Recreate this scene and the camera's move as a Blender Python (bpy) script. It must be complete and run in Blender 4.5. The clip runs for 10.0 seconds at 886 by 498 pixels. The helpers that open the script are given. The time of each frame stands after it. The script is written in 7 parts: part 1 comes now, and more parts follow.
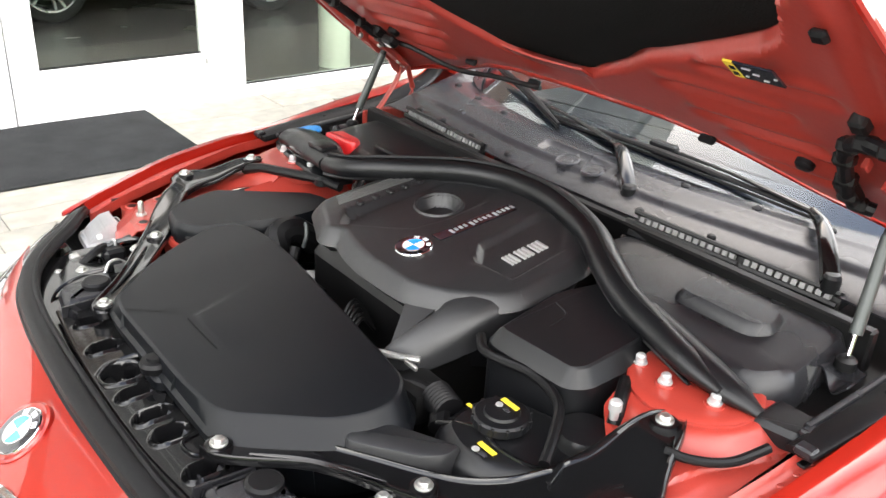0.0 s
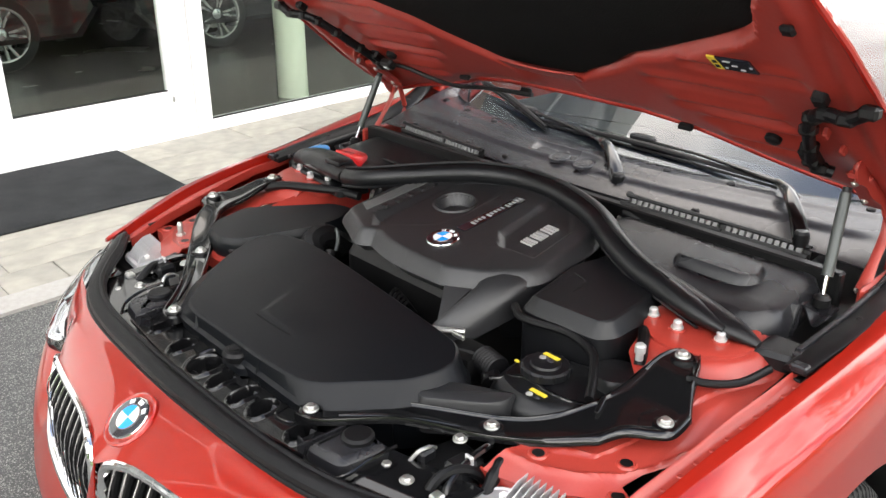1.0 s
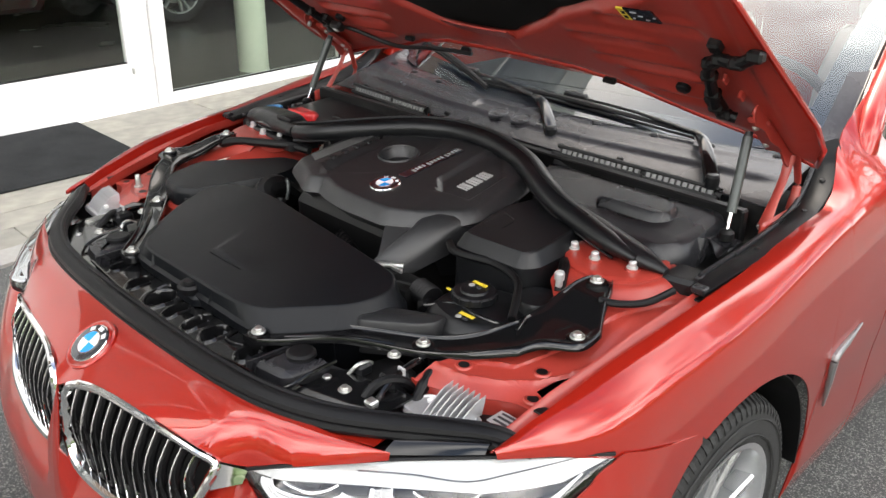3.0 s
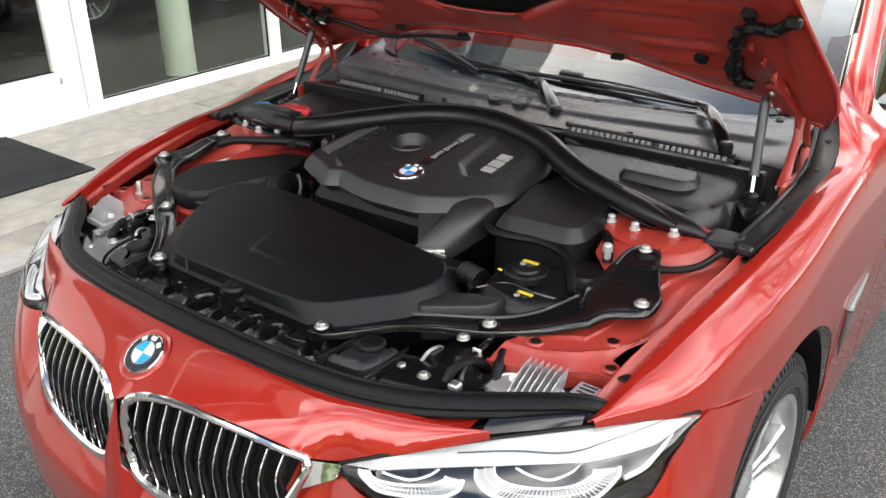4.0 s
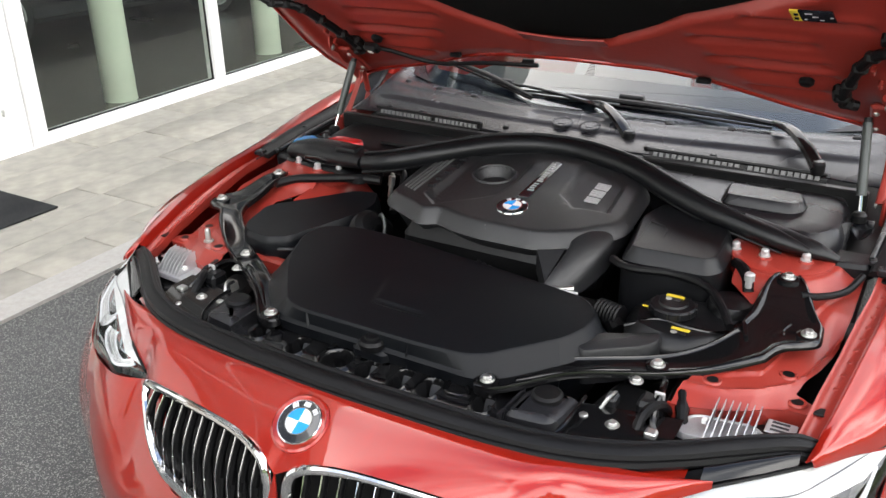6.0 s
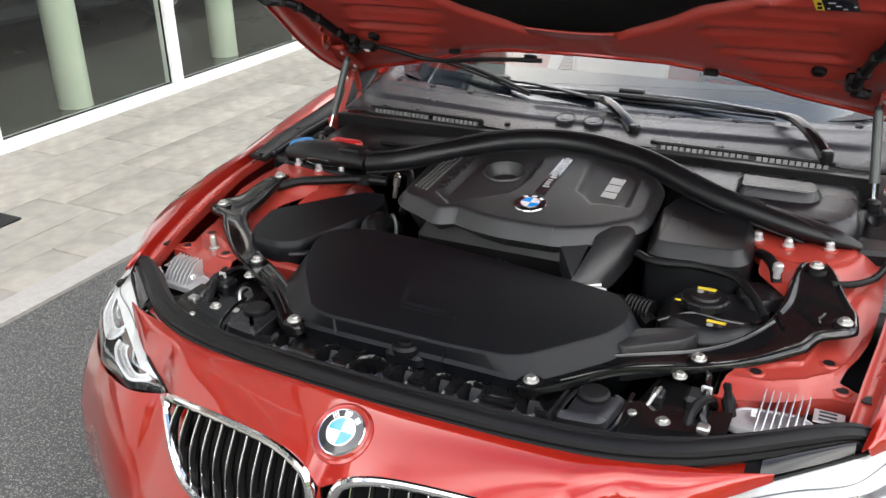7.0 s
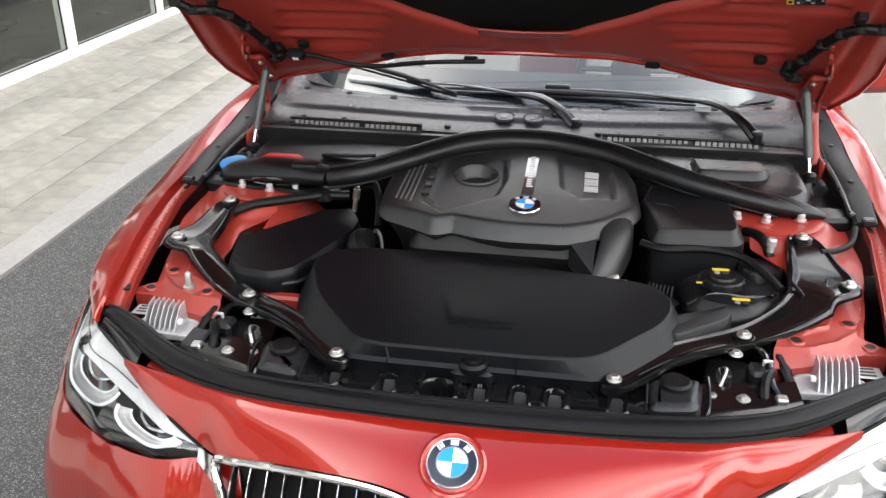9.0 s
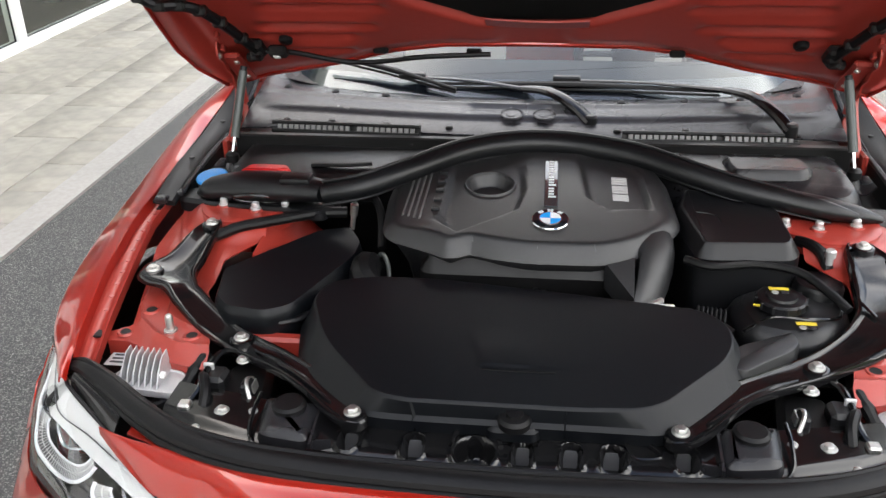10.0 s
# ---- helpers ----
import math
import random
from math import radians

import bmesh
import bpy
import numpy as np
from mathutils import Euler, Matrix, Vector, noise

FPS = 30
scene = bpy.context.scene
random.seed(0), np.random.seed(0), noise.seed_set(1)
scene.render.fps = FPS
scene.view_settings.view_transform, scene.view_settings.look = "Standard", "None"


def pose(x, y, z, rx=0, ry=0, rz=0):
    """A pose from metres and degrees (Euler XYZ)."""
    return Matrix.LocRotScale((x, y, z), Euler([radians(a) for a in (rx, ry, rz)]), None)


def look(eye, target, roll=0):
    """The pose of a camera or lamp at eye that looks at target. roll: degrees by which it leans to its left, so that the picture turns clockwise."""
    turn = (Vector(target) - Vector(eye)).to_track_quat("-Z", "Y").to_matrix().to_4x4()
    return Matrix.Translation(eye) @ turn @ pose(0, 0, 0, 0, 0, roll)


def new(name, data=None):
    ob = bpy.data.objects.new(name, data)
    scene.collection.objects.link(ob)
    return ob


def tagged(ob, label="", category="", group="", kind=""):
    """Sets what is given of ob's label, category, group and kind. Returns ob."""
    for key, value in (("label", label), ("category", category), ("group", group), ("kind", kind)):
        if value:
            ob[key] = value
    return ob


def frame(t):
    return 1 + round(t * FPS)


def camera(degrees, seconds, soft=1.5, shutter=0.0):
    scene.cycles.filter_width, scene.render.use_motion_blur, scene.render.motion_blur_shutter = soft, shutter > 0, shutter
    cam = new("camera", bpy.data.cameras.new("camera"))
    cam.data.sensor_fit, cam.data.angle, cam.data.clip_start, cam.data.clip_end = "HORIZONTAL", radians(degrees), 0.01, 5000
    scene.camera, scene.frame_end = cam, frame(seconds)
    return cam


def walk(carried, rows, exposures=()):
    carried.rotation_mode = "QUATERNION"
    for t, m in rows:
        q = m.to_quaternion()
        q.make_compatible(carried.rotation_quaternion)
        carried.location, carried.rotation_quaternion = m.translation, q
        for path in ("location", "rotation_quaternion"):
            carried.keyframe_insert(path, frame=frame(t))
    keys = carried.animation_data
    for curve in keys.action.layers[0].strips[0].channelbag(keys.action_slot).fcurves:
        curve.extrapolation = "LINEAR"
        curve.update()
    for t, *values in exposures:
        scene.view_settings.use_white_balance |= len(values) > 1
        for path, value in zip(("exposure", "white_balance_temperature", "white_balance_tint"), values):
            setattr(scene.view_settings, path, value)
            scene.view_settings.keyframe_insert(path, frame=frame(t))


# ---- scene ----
cam = camera(55.0, 10.0)
PATH = [
    (0, (1.192, -0.807, 1.595), (-0.209, 0.341, 0.748), 3.3),
    (0.5, (1.263, -0.913, 1.611), (-0.14, 0.252, 0.791), 2.1),
    (1, (1.271, -1.08, 1.625), (-0.071, 0.171, 0.83), 0.2),
    (1.5, (1.325, -1.124, 1.634), (0.024, 0.169, 0.838), 0.1),
    (2, (1.429, -1.07, 1.621), (0.127, 0.218, 0.817), 1.7),
    (2.5, (1.468, -1.05, 1.604), (0.152, 0.21, 0.779), 2.3),
    (2.7, (1.46, -1.071, 1.602), (0.148, 0.19, 0.771), 1.7),
    (3.8, (1.289, -1.336, 1.596), (0.149, 0.078, 0.759), -0.5),
    (4, (1.246, -1.335, 1.588), (0.123, 0.087, 0.742), -0.8),
    (4.5, (1.106, -1.266, 1.598), (-0.006, 0.162, 0.746), -1.9),
    (5, (0.993, -1.216, 1.599), (-0.093, 0.232, 0.747), -1.1),
    (5.5, (0.894, -1.343, 1.601), (-0.129, 0.155, 0.76), -0.6),
    (5.7, (0.859, -1.428, 1.621), (-0.134, 0.095, 0.788), -0.9),
    (6.8, (0.725, -1.584, 1.615), (-0.122, 0.028, 0.788), -0.7),
    (7, (0.675, -1.562, 1.608), (-0.166, 0.053, 0.78), -1.2),
    (7.5, (0.531, -1.444, 1.618), (-0.258, 0.192, 0.781), -2.8),
    (8, (0.399, -1.438, 1.604), (-0.25, 0.256, 0.761), -2.1),
    (8.5, (0.252, -1.602, 1.631), (-0.223, 0.154, 0.8), -1.8),
    (9, (0.164, -1.672, 1.619), (-0.144, 0.117, 0.779), -0.0),
    (9.5, (0.105, -1.606, 1.603), (-0.127, 0.181, 0.736), 0.2),
    (10, (0.031, -1.447, 1.605), (-0.197, 0.331, 0.719), -1.0),
]
walk(cam, [(t, look(eye, target, roll)) for t, eye, target, roll in PATH], ((0.0, 2.15, 7000, 10), (1.0, 1.7, 7000, 10), (1.7, 1.6, 7000, 10), (2.5, 1.42, 7000, 10), (4.5, 1.36, 6900, 10), (7.5, 1.42, 6850, 10), (8.6, 1.52, 6850, 10), (10.0, 1.45, 6850, 10)))

# ---- world and light ----
world = bpy.data.worlds.new("world")
scene.world = world
world.use_nodes = True
wn = world.node_tree
wn.nodes.clear()
sky = wn.nodes.new("ShaderNodeTexSky")
sky.sky_type = 'NISHITA'
sky.sun_disc = False
SUN_EL, SUN_AZ = 45.4, 307.0
sky.sun_elevation, sky.sun_rotation = radians(SUN_EL), radians(SUN_AZ)
sky.air_density, sky.dust_density = 1.0, 2.0
bg = wn.nodes.new("ShaderNodeBackground")
wout = wn.nodes.new("ShaderNodeOutputWorld")
wtc = wn.nodes.new("ShaderNodeTexCoord")
wmap = wn.nodes.new("ShaderNodeMapping")
wmap.inputs["Scale"].default_value = (1.0, 1.0, 1.6)
cloud = wn.nodes.new("ShaderNodeTexNoise")
cloud.inputs["Scale"].default_value, cloud.inputs["Detail"].default_value = 2.2, 7.0
cramp = wn.nodes.new("ShaderNodeValToRGB")
cramp.color_ramp.elements[0].position, cramp.color_ramp.elements[1].position = 0.37, 0.57
cmix = wn.nodes.new("ShaderNodeMix")
cmix.data_type = 'RGBA'
cmix.inputs["B"].default_value = (19.0, 19.2, 19.6, 1)
wn.links.new(wtc.outputs["Generated"], wmap.inputs["Vector"])
wn.links.new(wmap.outputs["Vector"], cloud.inputs["Vector"])
wn.links.new(cloud.outputs["Fac"], cramp.inputs["Fac"])
wsep = wn.nodes.new("ShaderNodeSeparateXYZ")
clear = wn.nodes.new("ShaderNodeMapRange")
clear.inputs["From Min"].default_value, clear.inputs["From Max"].default_value = 0.97, 0.80
cmul = wn.nodes.new("ShaderNodeMath")
cmul.operation = 'MULTIPLY'
wn.links.new(wtc.outputs["Generated"], wsep.inputs["Vector"])
wn.links.new(wsep.outputs["Z"], clear.inputs["Value"])
wn.links.new(cramp.outputs["Color"], cmul.inputs[0])
wn.links.new(clear.outputs["Result"], cmul.inputs[1])
wn.links.new(cmul.outputs[0], cmix.inputs["Factor"])
wn.links.new(sky.outputs["Color"], cmix.inputs["A"])
wn.links.new(cmix.outputs["Result"], bg.inputs["Color"])
bg.inputs["Strength"].default_value = 0.13
wn.links.new(bg.outputs["Background"], wout.inputs["Surface"])
sun = new("sun", bpy.data.lights.new("sun", 'SUN'))
sun.data.energy, sun.data.angle, sun.data.color = 4.0, radians(0.5), (1.0, 0.95, 0.88)
saz, sel = radians(SUN_AZ), radians(SUN_EL)
sun.matrix_world = look((0, 0, 0), (-math.sin(saz) * math.cos(sel), -math.cos(saz) * math.cos(sel), -math.sin(sel)))


# ---- materials ----
def mat(name, color, rough=0.5, metal=0.0, coat=0.0, vary=0.15, grain=60.0, coarse=3.0, bump=0.0, bump_scale=400.0, spec=0.5, rvary=0.08, coat_rough=0.03, color2=None):
    """A principled material with fine and coarse colour variation, uneven gloss and a fine relief, in metres."""
    m = bpy.data.materials.new(name)
    m.use_nodes = True
    nt = m.node_tree
    p = nt.nodes["Principled BSDF"]
    p.inputs["Metallic"].default_value = metal
    p.inputs["Specular IOR Level"].default_value = spec
    p.inputs["Coat Weight"].default_value = coat
    p.inputs["Coat Roughness"].default_value = coat_rough
    tc = nt.nodes.new("ShaderNodeTexCoord")
    vals = []
    for s, d in ((grain, 3.0), (coarse, 4.0)):
        n = nt.nodes.new("ShaderNodeTexNoise")
        n.inputs["Scale"].default_value, n.inputs["Detail"].default_value = s, d
        nt.links.new(tc.outputs["Object"], n.inputs["Vector"])
        vals.append(n)
    add = nt.nodes.new("ShaderNodeMath")
    add.operation = 'ADD'
    nt.links.new(vals[0].outputs["Fac"], add.inputs[0])
    nt.links.new(vals[1].outputs["Fac"], add.inputs[1])
    half = nt.nodes.new("ShaderNodeMapRange")
    half.inputs["From Min"].default_value, half.inputs["From Max"].default_value = 0.65, 1.35
    nt.links.new(add.outputs[0], half.inputs["Value"])
    mix = nt.nodes.new("ShaderNodeMix")
    mix.data_type = 'RGBA'
    c2 = color2 or color
    mix.inputs["A"].default_value = (*[c * (1 - vary) for c in color], 1)
    mix.inputs["B"].default_value = (*[min(1, c * (1 + vary)) for c in c2], 1)
    nt.links.new(half.outputs["Result"], mix.inputs["Factor"])
    nt.links.new(mix.outputs["Result"], p.inputs["Base Color"])
    rr = nt.nodes.new("ShaderNodeMapRange")
    rr.inputs["To Min"].default_value, rr.inputs["To Max"].default_value = max(0.0, rough - rvary), min(1.0, rough + rvary)
    nt.links.new(vals[1].outputs["Fac"], rr.inputs["Value"])
    nt.links.new(rr.outputs["Result"], p.inputs["Roughness"])
    if bump:
        bn = nt.nodes.new("ShaderNodeTexNoise")
        bn.inputs["Scale"].default_value, bn.inputs["Detail"].default_value = bump_scale, 2.0
        nt.links.new(tc.outputs["Object"], bn.inputs["Vector"])
        bp = nt.nodes.new("ShaderNodeBump")
        bp.inputs["Strength"].default_value, bp.inputs["Distance"].default_value = 1.0, bump
        nt.links.new(bn.outputs["Fac"], bp.inputs["Height"])
        nt.links.new(bp.outputs["Normal"], p.inputs["Normal"])
    return m


def glass(name, tint, rough=0.0, gloss=0.05):
    """Thin clear sheet: mirror gloss, stronger at a slant, over a tinted see-through."""
    m = bpy.data.materials.new(name)
    m.use_nodes = True
    nt = m.node_tree
    nt.nodes.remove(nt.nodes["Principled BSDF"])
    tr = nt.nodes.new("ShaderNodeBsdfTransparent")
    tr.inputs["Color"].default_value = (*tint, 1)
    gl = nt.nodes.new("ShaderNodeBsdfGlossy")
    gl.inputs["Roughness"].default_value = rough
    fr = nt.nodes.new("ShaderNodeLayerWeight")
    fr.inputs["Blend"].default_value = 0.5
    pw = nt.nodes.new("ShaderNodeMath")
    pw.operation = 'POWER'
    pw.inputs[1].default_value = 4.0
    nt.links.new(fr.outputs["Facing"], pw.inputs[0])
    mr = nt.nodes.new("ShaderNodeMapRange")
    mr.inputs["To Min"].default_value = gloss
    nt.links.new(pw.outputs[0], mr.inputs["Value"])
    mx = nt.nodes.new("ShaderNodeMixShader")
    nt.links.new(mr.outputs["Result"], mx.inputs[0])
    nt.links.new(tr.outputs[0], mx.inputs[1])
    nt.links.new(gl.outputs[0], mx.inputs[2])
    nt.links.new(mx.outputs[0], nt.nodes["Material Output"].inputs["Surface"])
    return m


PAINT = mat("red_paint", (0.33, 0.014, 0.007), 0.32, metal=0.35, coat=1.0, vary=0.05, grain=900, coarse=2, rvary=0.03, spec=0.12)
PAINT_IN = mat("red_inner_paint", (0.315, 0.032, 0.022), 0.42, metal=0.05, coat=0.35, vary=0.07, grain=300, coarse=6, coat_rough=0.2, bump=0.0004, bump_scale=60)
PLASTIC = mat("black_plastic", (0.0055, 0.0058, 0.0068), 0.32, vary=0.2, grain=200, coarse=5, bump=0.00025, bump_scale=900, spec=0.36)
PAINT.node_tree.nodes["Principled BSDF"].inputs["Coat IOR"].default_value = 1.62
MATTE = mat("matte_black_plastic", (0.0125, 0.0128, 0.0142), 0.40, vary=0.2, grain=300, coarse=4, bump=0.0003, bump_scale=1100, spec=0.60)
AIRBOX = mat("dull_black_plastic", (0.0026, 0.0033, 0.0046), 0.40, vary=0.2, grain=300, coarse=4, bump=0.0002, bump_scale=1100, spec=0.25, rvary=0.05)
GLOSS = mat("black_gloss_steel", (0.005, 0.005, 0.0055), 0.14, vary=0.25, grain=80, coarse=9, coat=0.15, rvary=0.08)
DARK = mat("dark_grimy_plastic", (0.0042, 0.0042, 0.0045), 0.40, vary=0.35, grain=40, coarse=8, rvary=0.15, spec=0.3)
COWLGREY = mat("cowl_grey_plastic", (0.030, 0.030, 0.034), 0.26, vary=0.22, grain=90, coarse=5, bump=0.0003, bump_scale=700)
RUBBER = mat("black_rubber", (0.0042, 0.0042, 0.0048), 0.42, vary=0.2, grain=120, coarse=6, bump=0.0003, bump_scale=500, spec=0.22)
FELT = mat("insulation_felt", (0.008, 0.008, 0.008), 0.95, vary=0.35, grain=350, coarse=8, bump=0.002, bump_scale=300, spec=0.1)
ZINC = mat("zinc_steel", (0.55, 0.55, 0.53), 0.36, metal=0.9, vary=0.2, grain=300, coarse=40)
ALU = mat("cast_aluminium", (0.50, 0.50, 0.51), 0.36, metal=0.55, vary=0.12, grain=400, coarse=30, bump=0.0003, bump_scale=500)
SATIN = mat("satin_trim", (0.24, 0.24, 0.24), 0.42, metal=0.7, vary=0.06)
CHROME = mat("chrome", (0.80, 0.80, 0.80), 0.08, metal=1.0, vary=0.03, grain=50, coarse=5, rvary=0.03)
WHITE = mat("white_print", (0.82, 0.82, 0.80), 0.4, vary=0.05)
SILVER = mat("silver_print", (0.50, 0.50, 0.50), 0.35, metal=0.5, vary=0.06)
BLUE = mat("blue_plastic", (0.02, 0.24, 0.62), 0.35, vary=0.1, coat=0.3)
SKYBLUE = mat("blue_enamel", (0.01, 0.28, 0.72), 0.15, vary=0.03, coat=1.0)
ENAMEL = mat("white_enamel", (0.80, 0.81, 0.82), 0.15, vary=0.03, coat=1.0)
BLACKEN = mat("black_enamel", (0.012, 0.014, 0.020), 0.12, vary=0.1, coat=1.0)
REDCAP = mat("red_plastic", (0.62, 0.015, 0.018), 0.38, vary=0.1, coat=0.2)
YELLOW = mat("yellow_print", (0.62, 0.47, 0.04), 0.45, vary=0.08)
CLEAR = glass("headlight_lens", (0.95, 0.96, 0.97), 0.0, 0.11)
SCREEN = glass("windscreen_glass", (0.72, 0.78, 0.79), 0.0, 0.10)
SHOPGLASS = glass("shop_glass", (0.70, 0.76, 0.70), 0.0, 0.09)
REFLECTOR = mat("lamp_reflector", (0.75, 0.76, 0.78), 0.18, metal=0.9, vary=0.06)
FILTERGREY = mat("filter_grey_plastic", (0.013, 0.013, 0.015), 0.27, vary=0.2, grain=200, coarse=5, bump=0.0003, bump_scale=900, spec=0.42)
LAMPGREY = mat("lamp_grey_band", (0.07, 0.07, 0.072), 0.3, metal=0.3, vary=0.1)
STRUT = mat("strut_grey_tube", (0.055, 0.062, 0.060), 0.32, metal=0.3, vary=0.1)
LAMPWHITE = mat("lamp_white_and_glare", (0.64, 0.64, 0.62), 0.25, vary=0.05, coat=0.5)
TYRE = mat("tyre_rubber", (0.018, 0.018, 0.018), 0.75, vary=0.25, grain=90, coarse=10, bump=0.0006, bump_scale=300)
WHEEL = mat("silver_wheel_paint", (0.58, 0.59, 0.60), 0.28, metal=0.8, vary=0.05, coat=0.6)
ALUWHITE = mat("white_aluminium", (0.80, 0.80, 0.79), 0.38, vary=0.05, grain=200, coarse=1.5, rvary=0.06)
STUCCO = mat("white_wall_render", (0.74, 0.73, 0.70), 0.8, vary=0.08, grain=60, coarse=1, bump=0.001, bump_scale=200)
PILLAR = mat("pale_green_column_paint", (0.66, 0.70, 0.60), 0.5, vary=0.05, grain=30, coarse=2)
MAT_RUB = mat("doormat_pile", (0.026, 0.027, 0.028), 0.95, vary=0.5, grain=260, coarse=5, bump=0.004, bump_scale=260, spec=0.15)
FLOORIN = mat("showroom_floor_tile", (0.11, 0.10, 0.09), 0.25, vary=0.2, grain=10, coarse=1.2)
WALLIN = mat("showroom_wall_paint", (0.16, 0.13, 0.11), 0.7, vary=0.1, grain=8, coarse=0.8)
CARBLACK = mat("black_car_paint", (0.010, 0.010, 0.012), 0.2, vary=0.1, coat=1.0)
BEIGE = mat("pale_cabin_leather", (0.50, 0.48, 0.44), 0.5, vary=0.08, grain=150, coarse=4, bump=0.0004, bump_scale=300)
DASH = mat("dark_dash_and_backing", (0.03, 0.03, 0.033), 0.6, vary=0.15, grain=200, coarse=4, bump=0.0004, bump_scale=600)
WOODS = mat("backdrop_foliage", (0.050, 0.056, 0.040), 0.9, vary=0.4, grain=4, coarse=0.6, spec=0.1)
JOINT = mat("paving_joint", (0.115, 0.108, 0.098), 0.9, vary=0.25, grain=80, coarse=3, bump=0.002, bump_scale=150)


def paving_material():
    m = mat("stamped_concrete", (0.285, 0.272, 0.238), 0.78, vary=0.15, grain=9, coarse=2.2, bump=0.005, bump_scale=14, color2=(0.33, 0.31, 0.265))
    nt = m.node_tree
    p = nt.nodes["Principled BSDF"]
    src = p.inputs["Base Color"].links[0].from_socket
    info = nt.nodes.new("ShaderNodeObjectInfo")
    hsv = nt.nodes.new("ShaderNodeHueSaturation")
    mr = nt.nodes.new("ShaderNodeMapRange")
    mr.inputs["To Min"].default_value, mr.inputs["To Max"].default_value = 0.94, 1.04
    nt.links.new(info.outputs["Random"], mr.inputs["Value"])
    nt.links.new(mr.outputs["Result"], hsv.inputs["Value"])
    nt.links.new(src, hsv.inputs["Color"])
    nt.links.new(hsv.outputs["Color"], p.inputs["Base Color"])
    return m


def asphalt_material():
    """Dark binder with small pale stones."""
    m = mat("asphalt", (0.066, 0.067, 0.065), 0.85, vary=0.25, grain=240, coarse=1.5, bump=0.006, bump_scale=160)
    nt = m.node_tree
    p = nt.nodes["Principled BSDF"]
    src = p.inputs["Base Color"].links[0].from_socket
    tc = nt.nodes.new("ShaderNodeTexCoord")
    vo = nt.nodes.new("ShaderNodeTexVoronoi")
    vo.inputs["Scale"].default_value = 290
    nt.links.new(tc.outputs["Object"], vo.inputs["Vector"])
    sep = nt.nodes.new("ShaderNodeSeparateColor")
    nt.links.new(vo.outputs["Color"], sep.inputs[0])
    mr = nt.nodes.new("ShaderNodeMapRange")
    mr.inputs["From Min"].default_value, mr.inputs["From Max"].default_value = 0.70, 0.93
    nt.links.new(sep.outputs[0], mr.inputs["Value"])
    mix = nt.nodes.new("ShaderNodeMix")
    mix.data_type = 'RGBA'
    mix.inputs["B"].default_value = (0.25, 0.245, 0.232, 1)
    nt.links.new(mr.outputs["Result"], mix.inputs["Factor"])
    nt.links.new(src, mix.inputs["A"])
    nt.links.new(mix.outputs["Result"], p.inputs["Base Color"])
    return m


PAVING, ASPHALT = paving_material(), asphalt_material()
BRONZE = mat("brown_metal_panel", (0.10, 0.065, 0.045), 0.45, metal=0.3, vary=0.15, grain=40, coarse=1.5)
FASCIA = mat("beige_fascia_render", (0.40, 0.40, 0.36), 0.8, vary=0.08, grain=60, coarse=1, bump=0.001, bump_scale=200)
KERB = mat("kerb_concrete", (0.36, 0.345, 0.32), 0.85, vary=0.12, grain=40, coarse=2, bump=0.002, bump_scale=120)

# ---- building helpers ----
PLACE = {}


def thing(name, at=(0, 0, 0), label="", category="", group="", kind=""):
    """An empty at the base of a thing, to carry its parts."""
    ob = new(name)
    ob.location = at
    ob.empty_display_size = 0.1
    PLACE[ob] = Vector(at)
    return tagged(ob, label, category, group, kind)


def put(ob, parent, centre):
    if parent:
        ob.parent = parent
    ob.location = Vector(centre) - (PLACE[parent] if parent else Vector())
    PLACE[ob] = Vector(centre)
    return ob


def part(name, bm, material, parent=None, label="", sharp=32, base=False):
    """Links a bmesh, in world metres, as one mesh under its parent."""
    bmesh.ops.recalc_face_normals(bm, faces=bm.faces[:])
    vs = [v.co for v in bm.verts]
    lo = Vector([min(c[i] for c in vs) for i in range(3)])
    hi = Vector([max(c[i] for c in vs) for i in range(3)])
    c = (lo + hi) / 2
    if base:
        c.z = lo.z
    bmesh.ops.translate(bm, verts=bm.verts[:], vec=-c)
    me = bpy.data.meshes.new(name)
    bm.to_mesh(me)
    bm.free()
    me.materials.append(material)
    me.polygons.foreach_set("use_smooth", [True] * len(me.polygons))
    me.set_sharp_from_angle(angle=radians(sharp))
    ob = put(new(name, me), parent, c)
    if label:
        ob["label"] = label
    return ob


def repeat(ob, parent, centre, turn=None):
    """Another object on the same mesh."""
    o = new(ob.name.split(".")[0], ob.data)
    put(o, parent, centre)
    if turn:
        o.rotation_euler = turn
    if "label" in ob:
        o["label"] = ob["label"]
    return o


def joined(*bms):
    out = bmesh.new()
    for b in bms:
        me = bpy.data.meshes.new("joint")
        b.to_mesh(me)
        out.from_mesh(me)
        bpy.data.meshes.remove(me)
        b.free()
    return out


def spline(pts, n=6, closed=False):
    """Catmull-Rom through the points."""
    P = [Vector(p) for p in pts]
    out = []
    m = len(P)
    for i in range(m if closed else m - 1):
        if closed:
            a, b, c, d = P[i - 1], P[i], P[(i + 1) % m], P[(i + 2) % m]
        else:
            b, c = P[i], P[i + 1]
            a = P[i - 1] if i else b * 2 - c
            d = P[i + 2] if i + 2 < m else c * 2 - b
        for k in range(n):
            t = k / n
            out.append(0.5 * ((2 * b) + (c - a) * t + (2 * a - 5 * b + 4 * c - d) * t * t + (3 * b - a - 3 * c + d) * t ** 3))
    if not closed:
        out.append(P[-1])
    return out


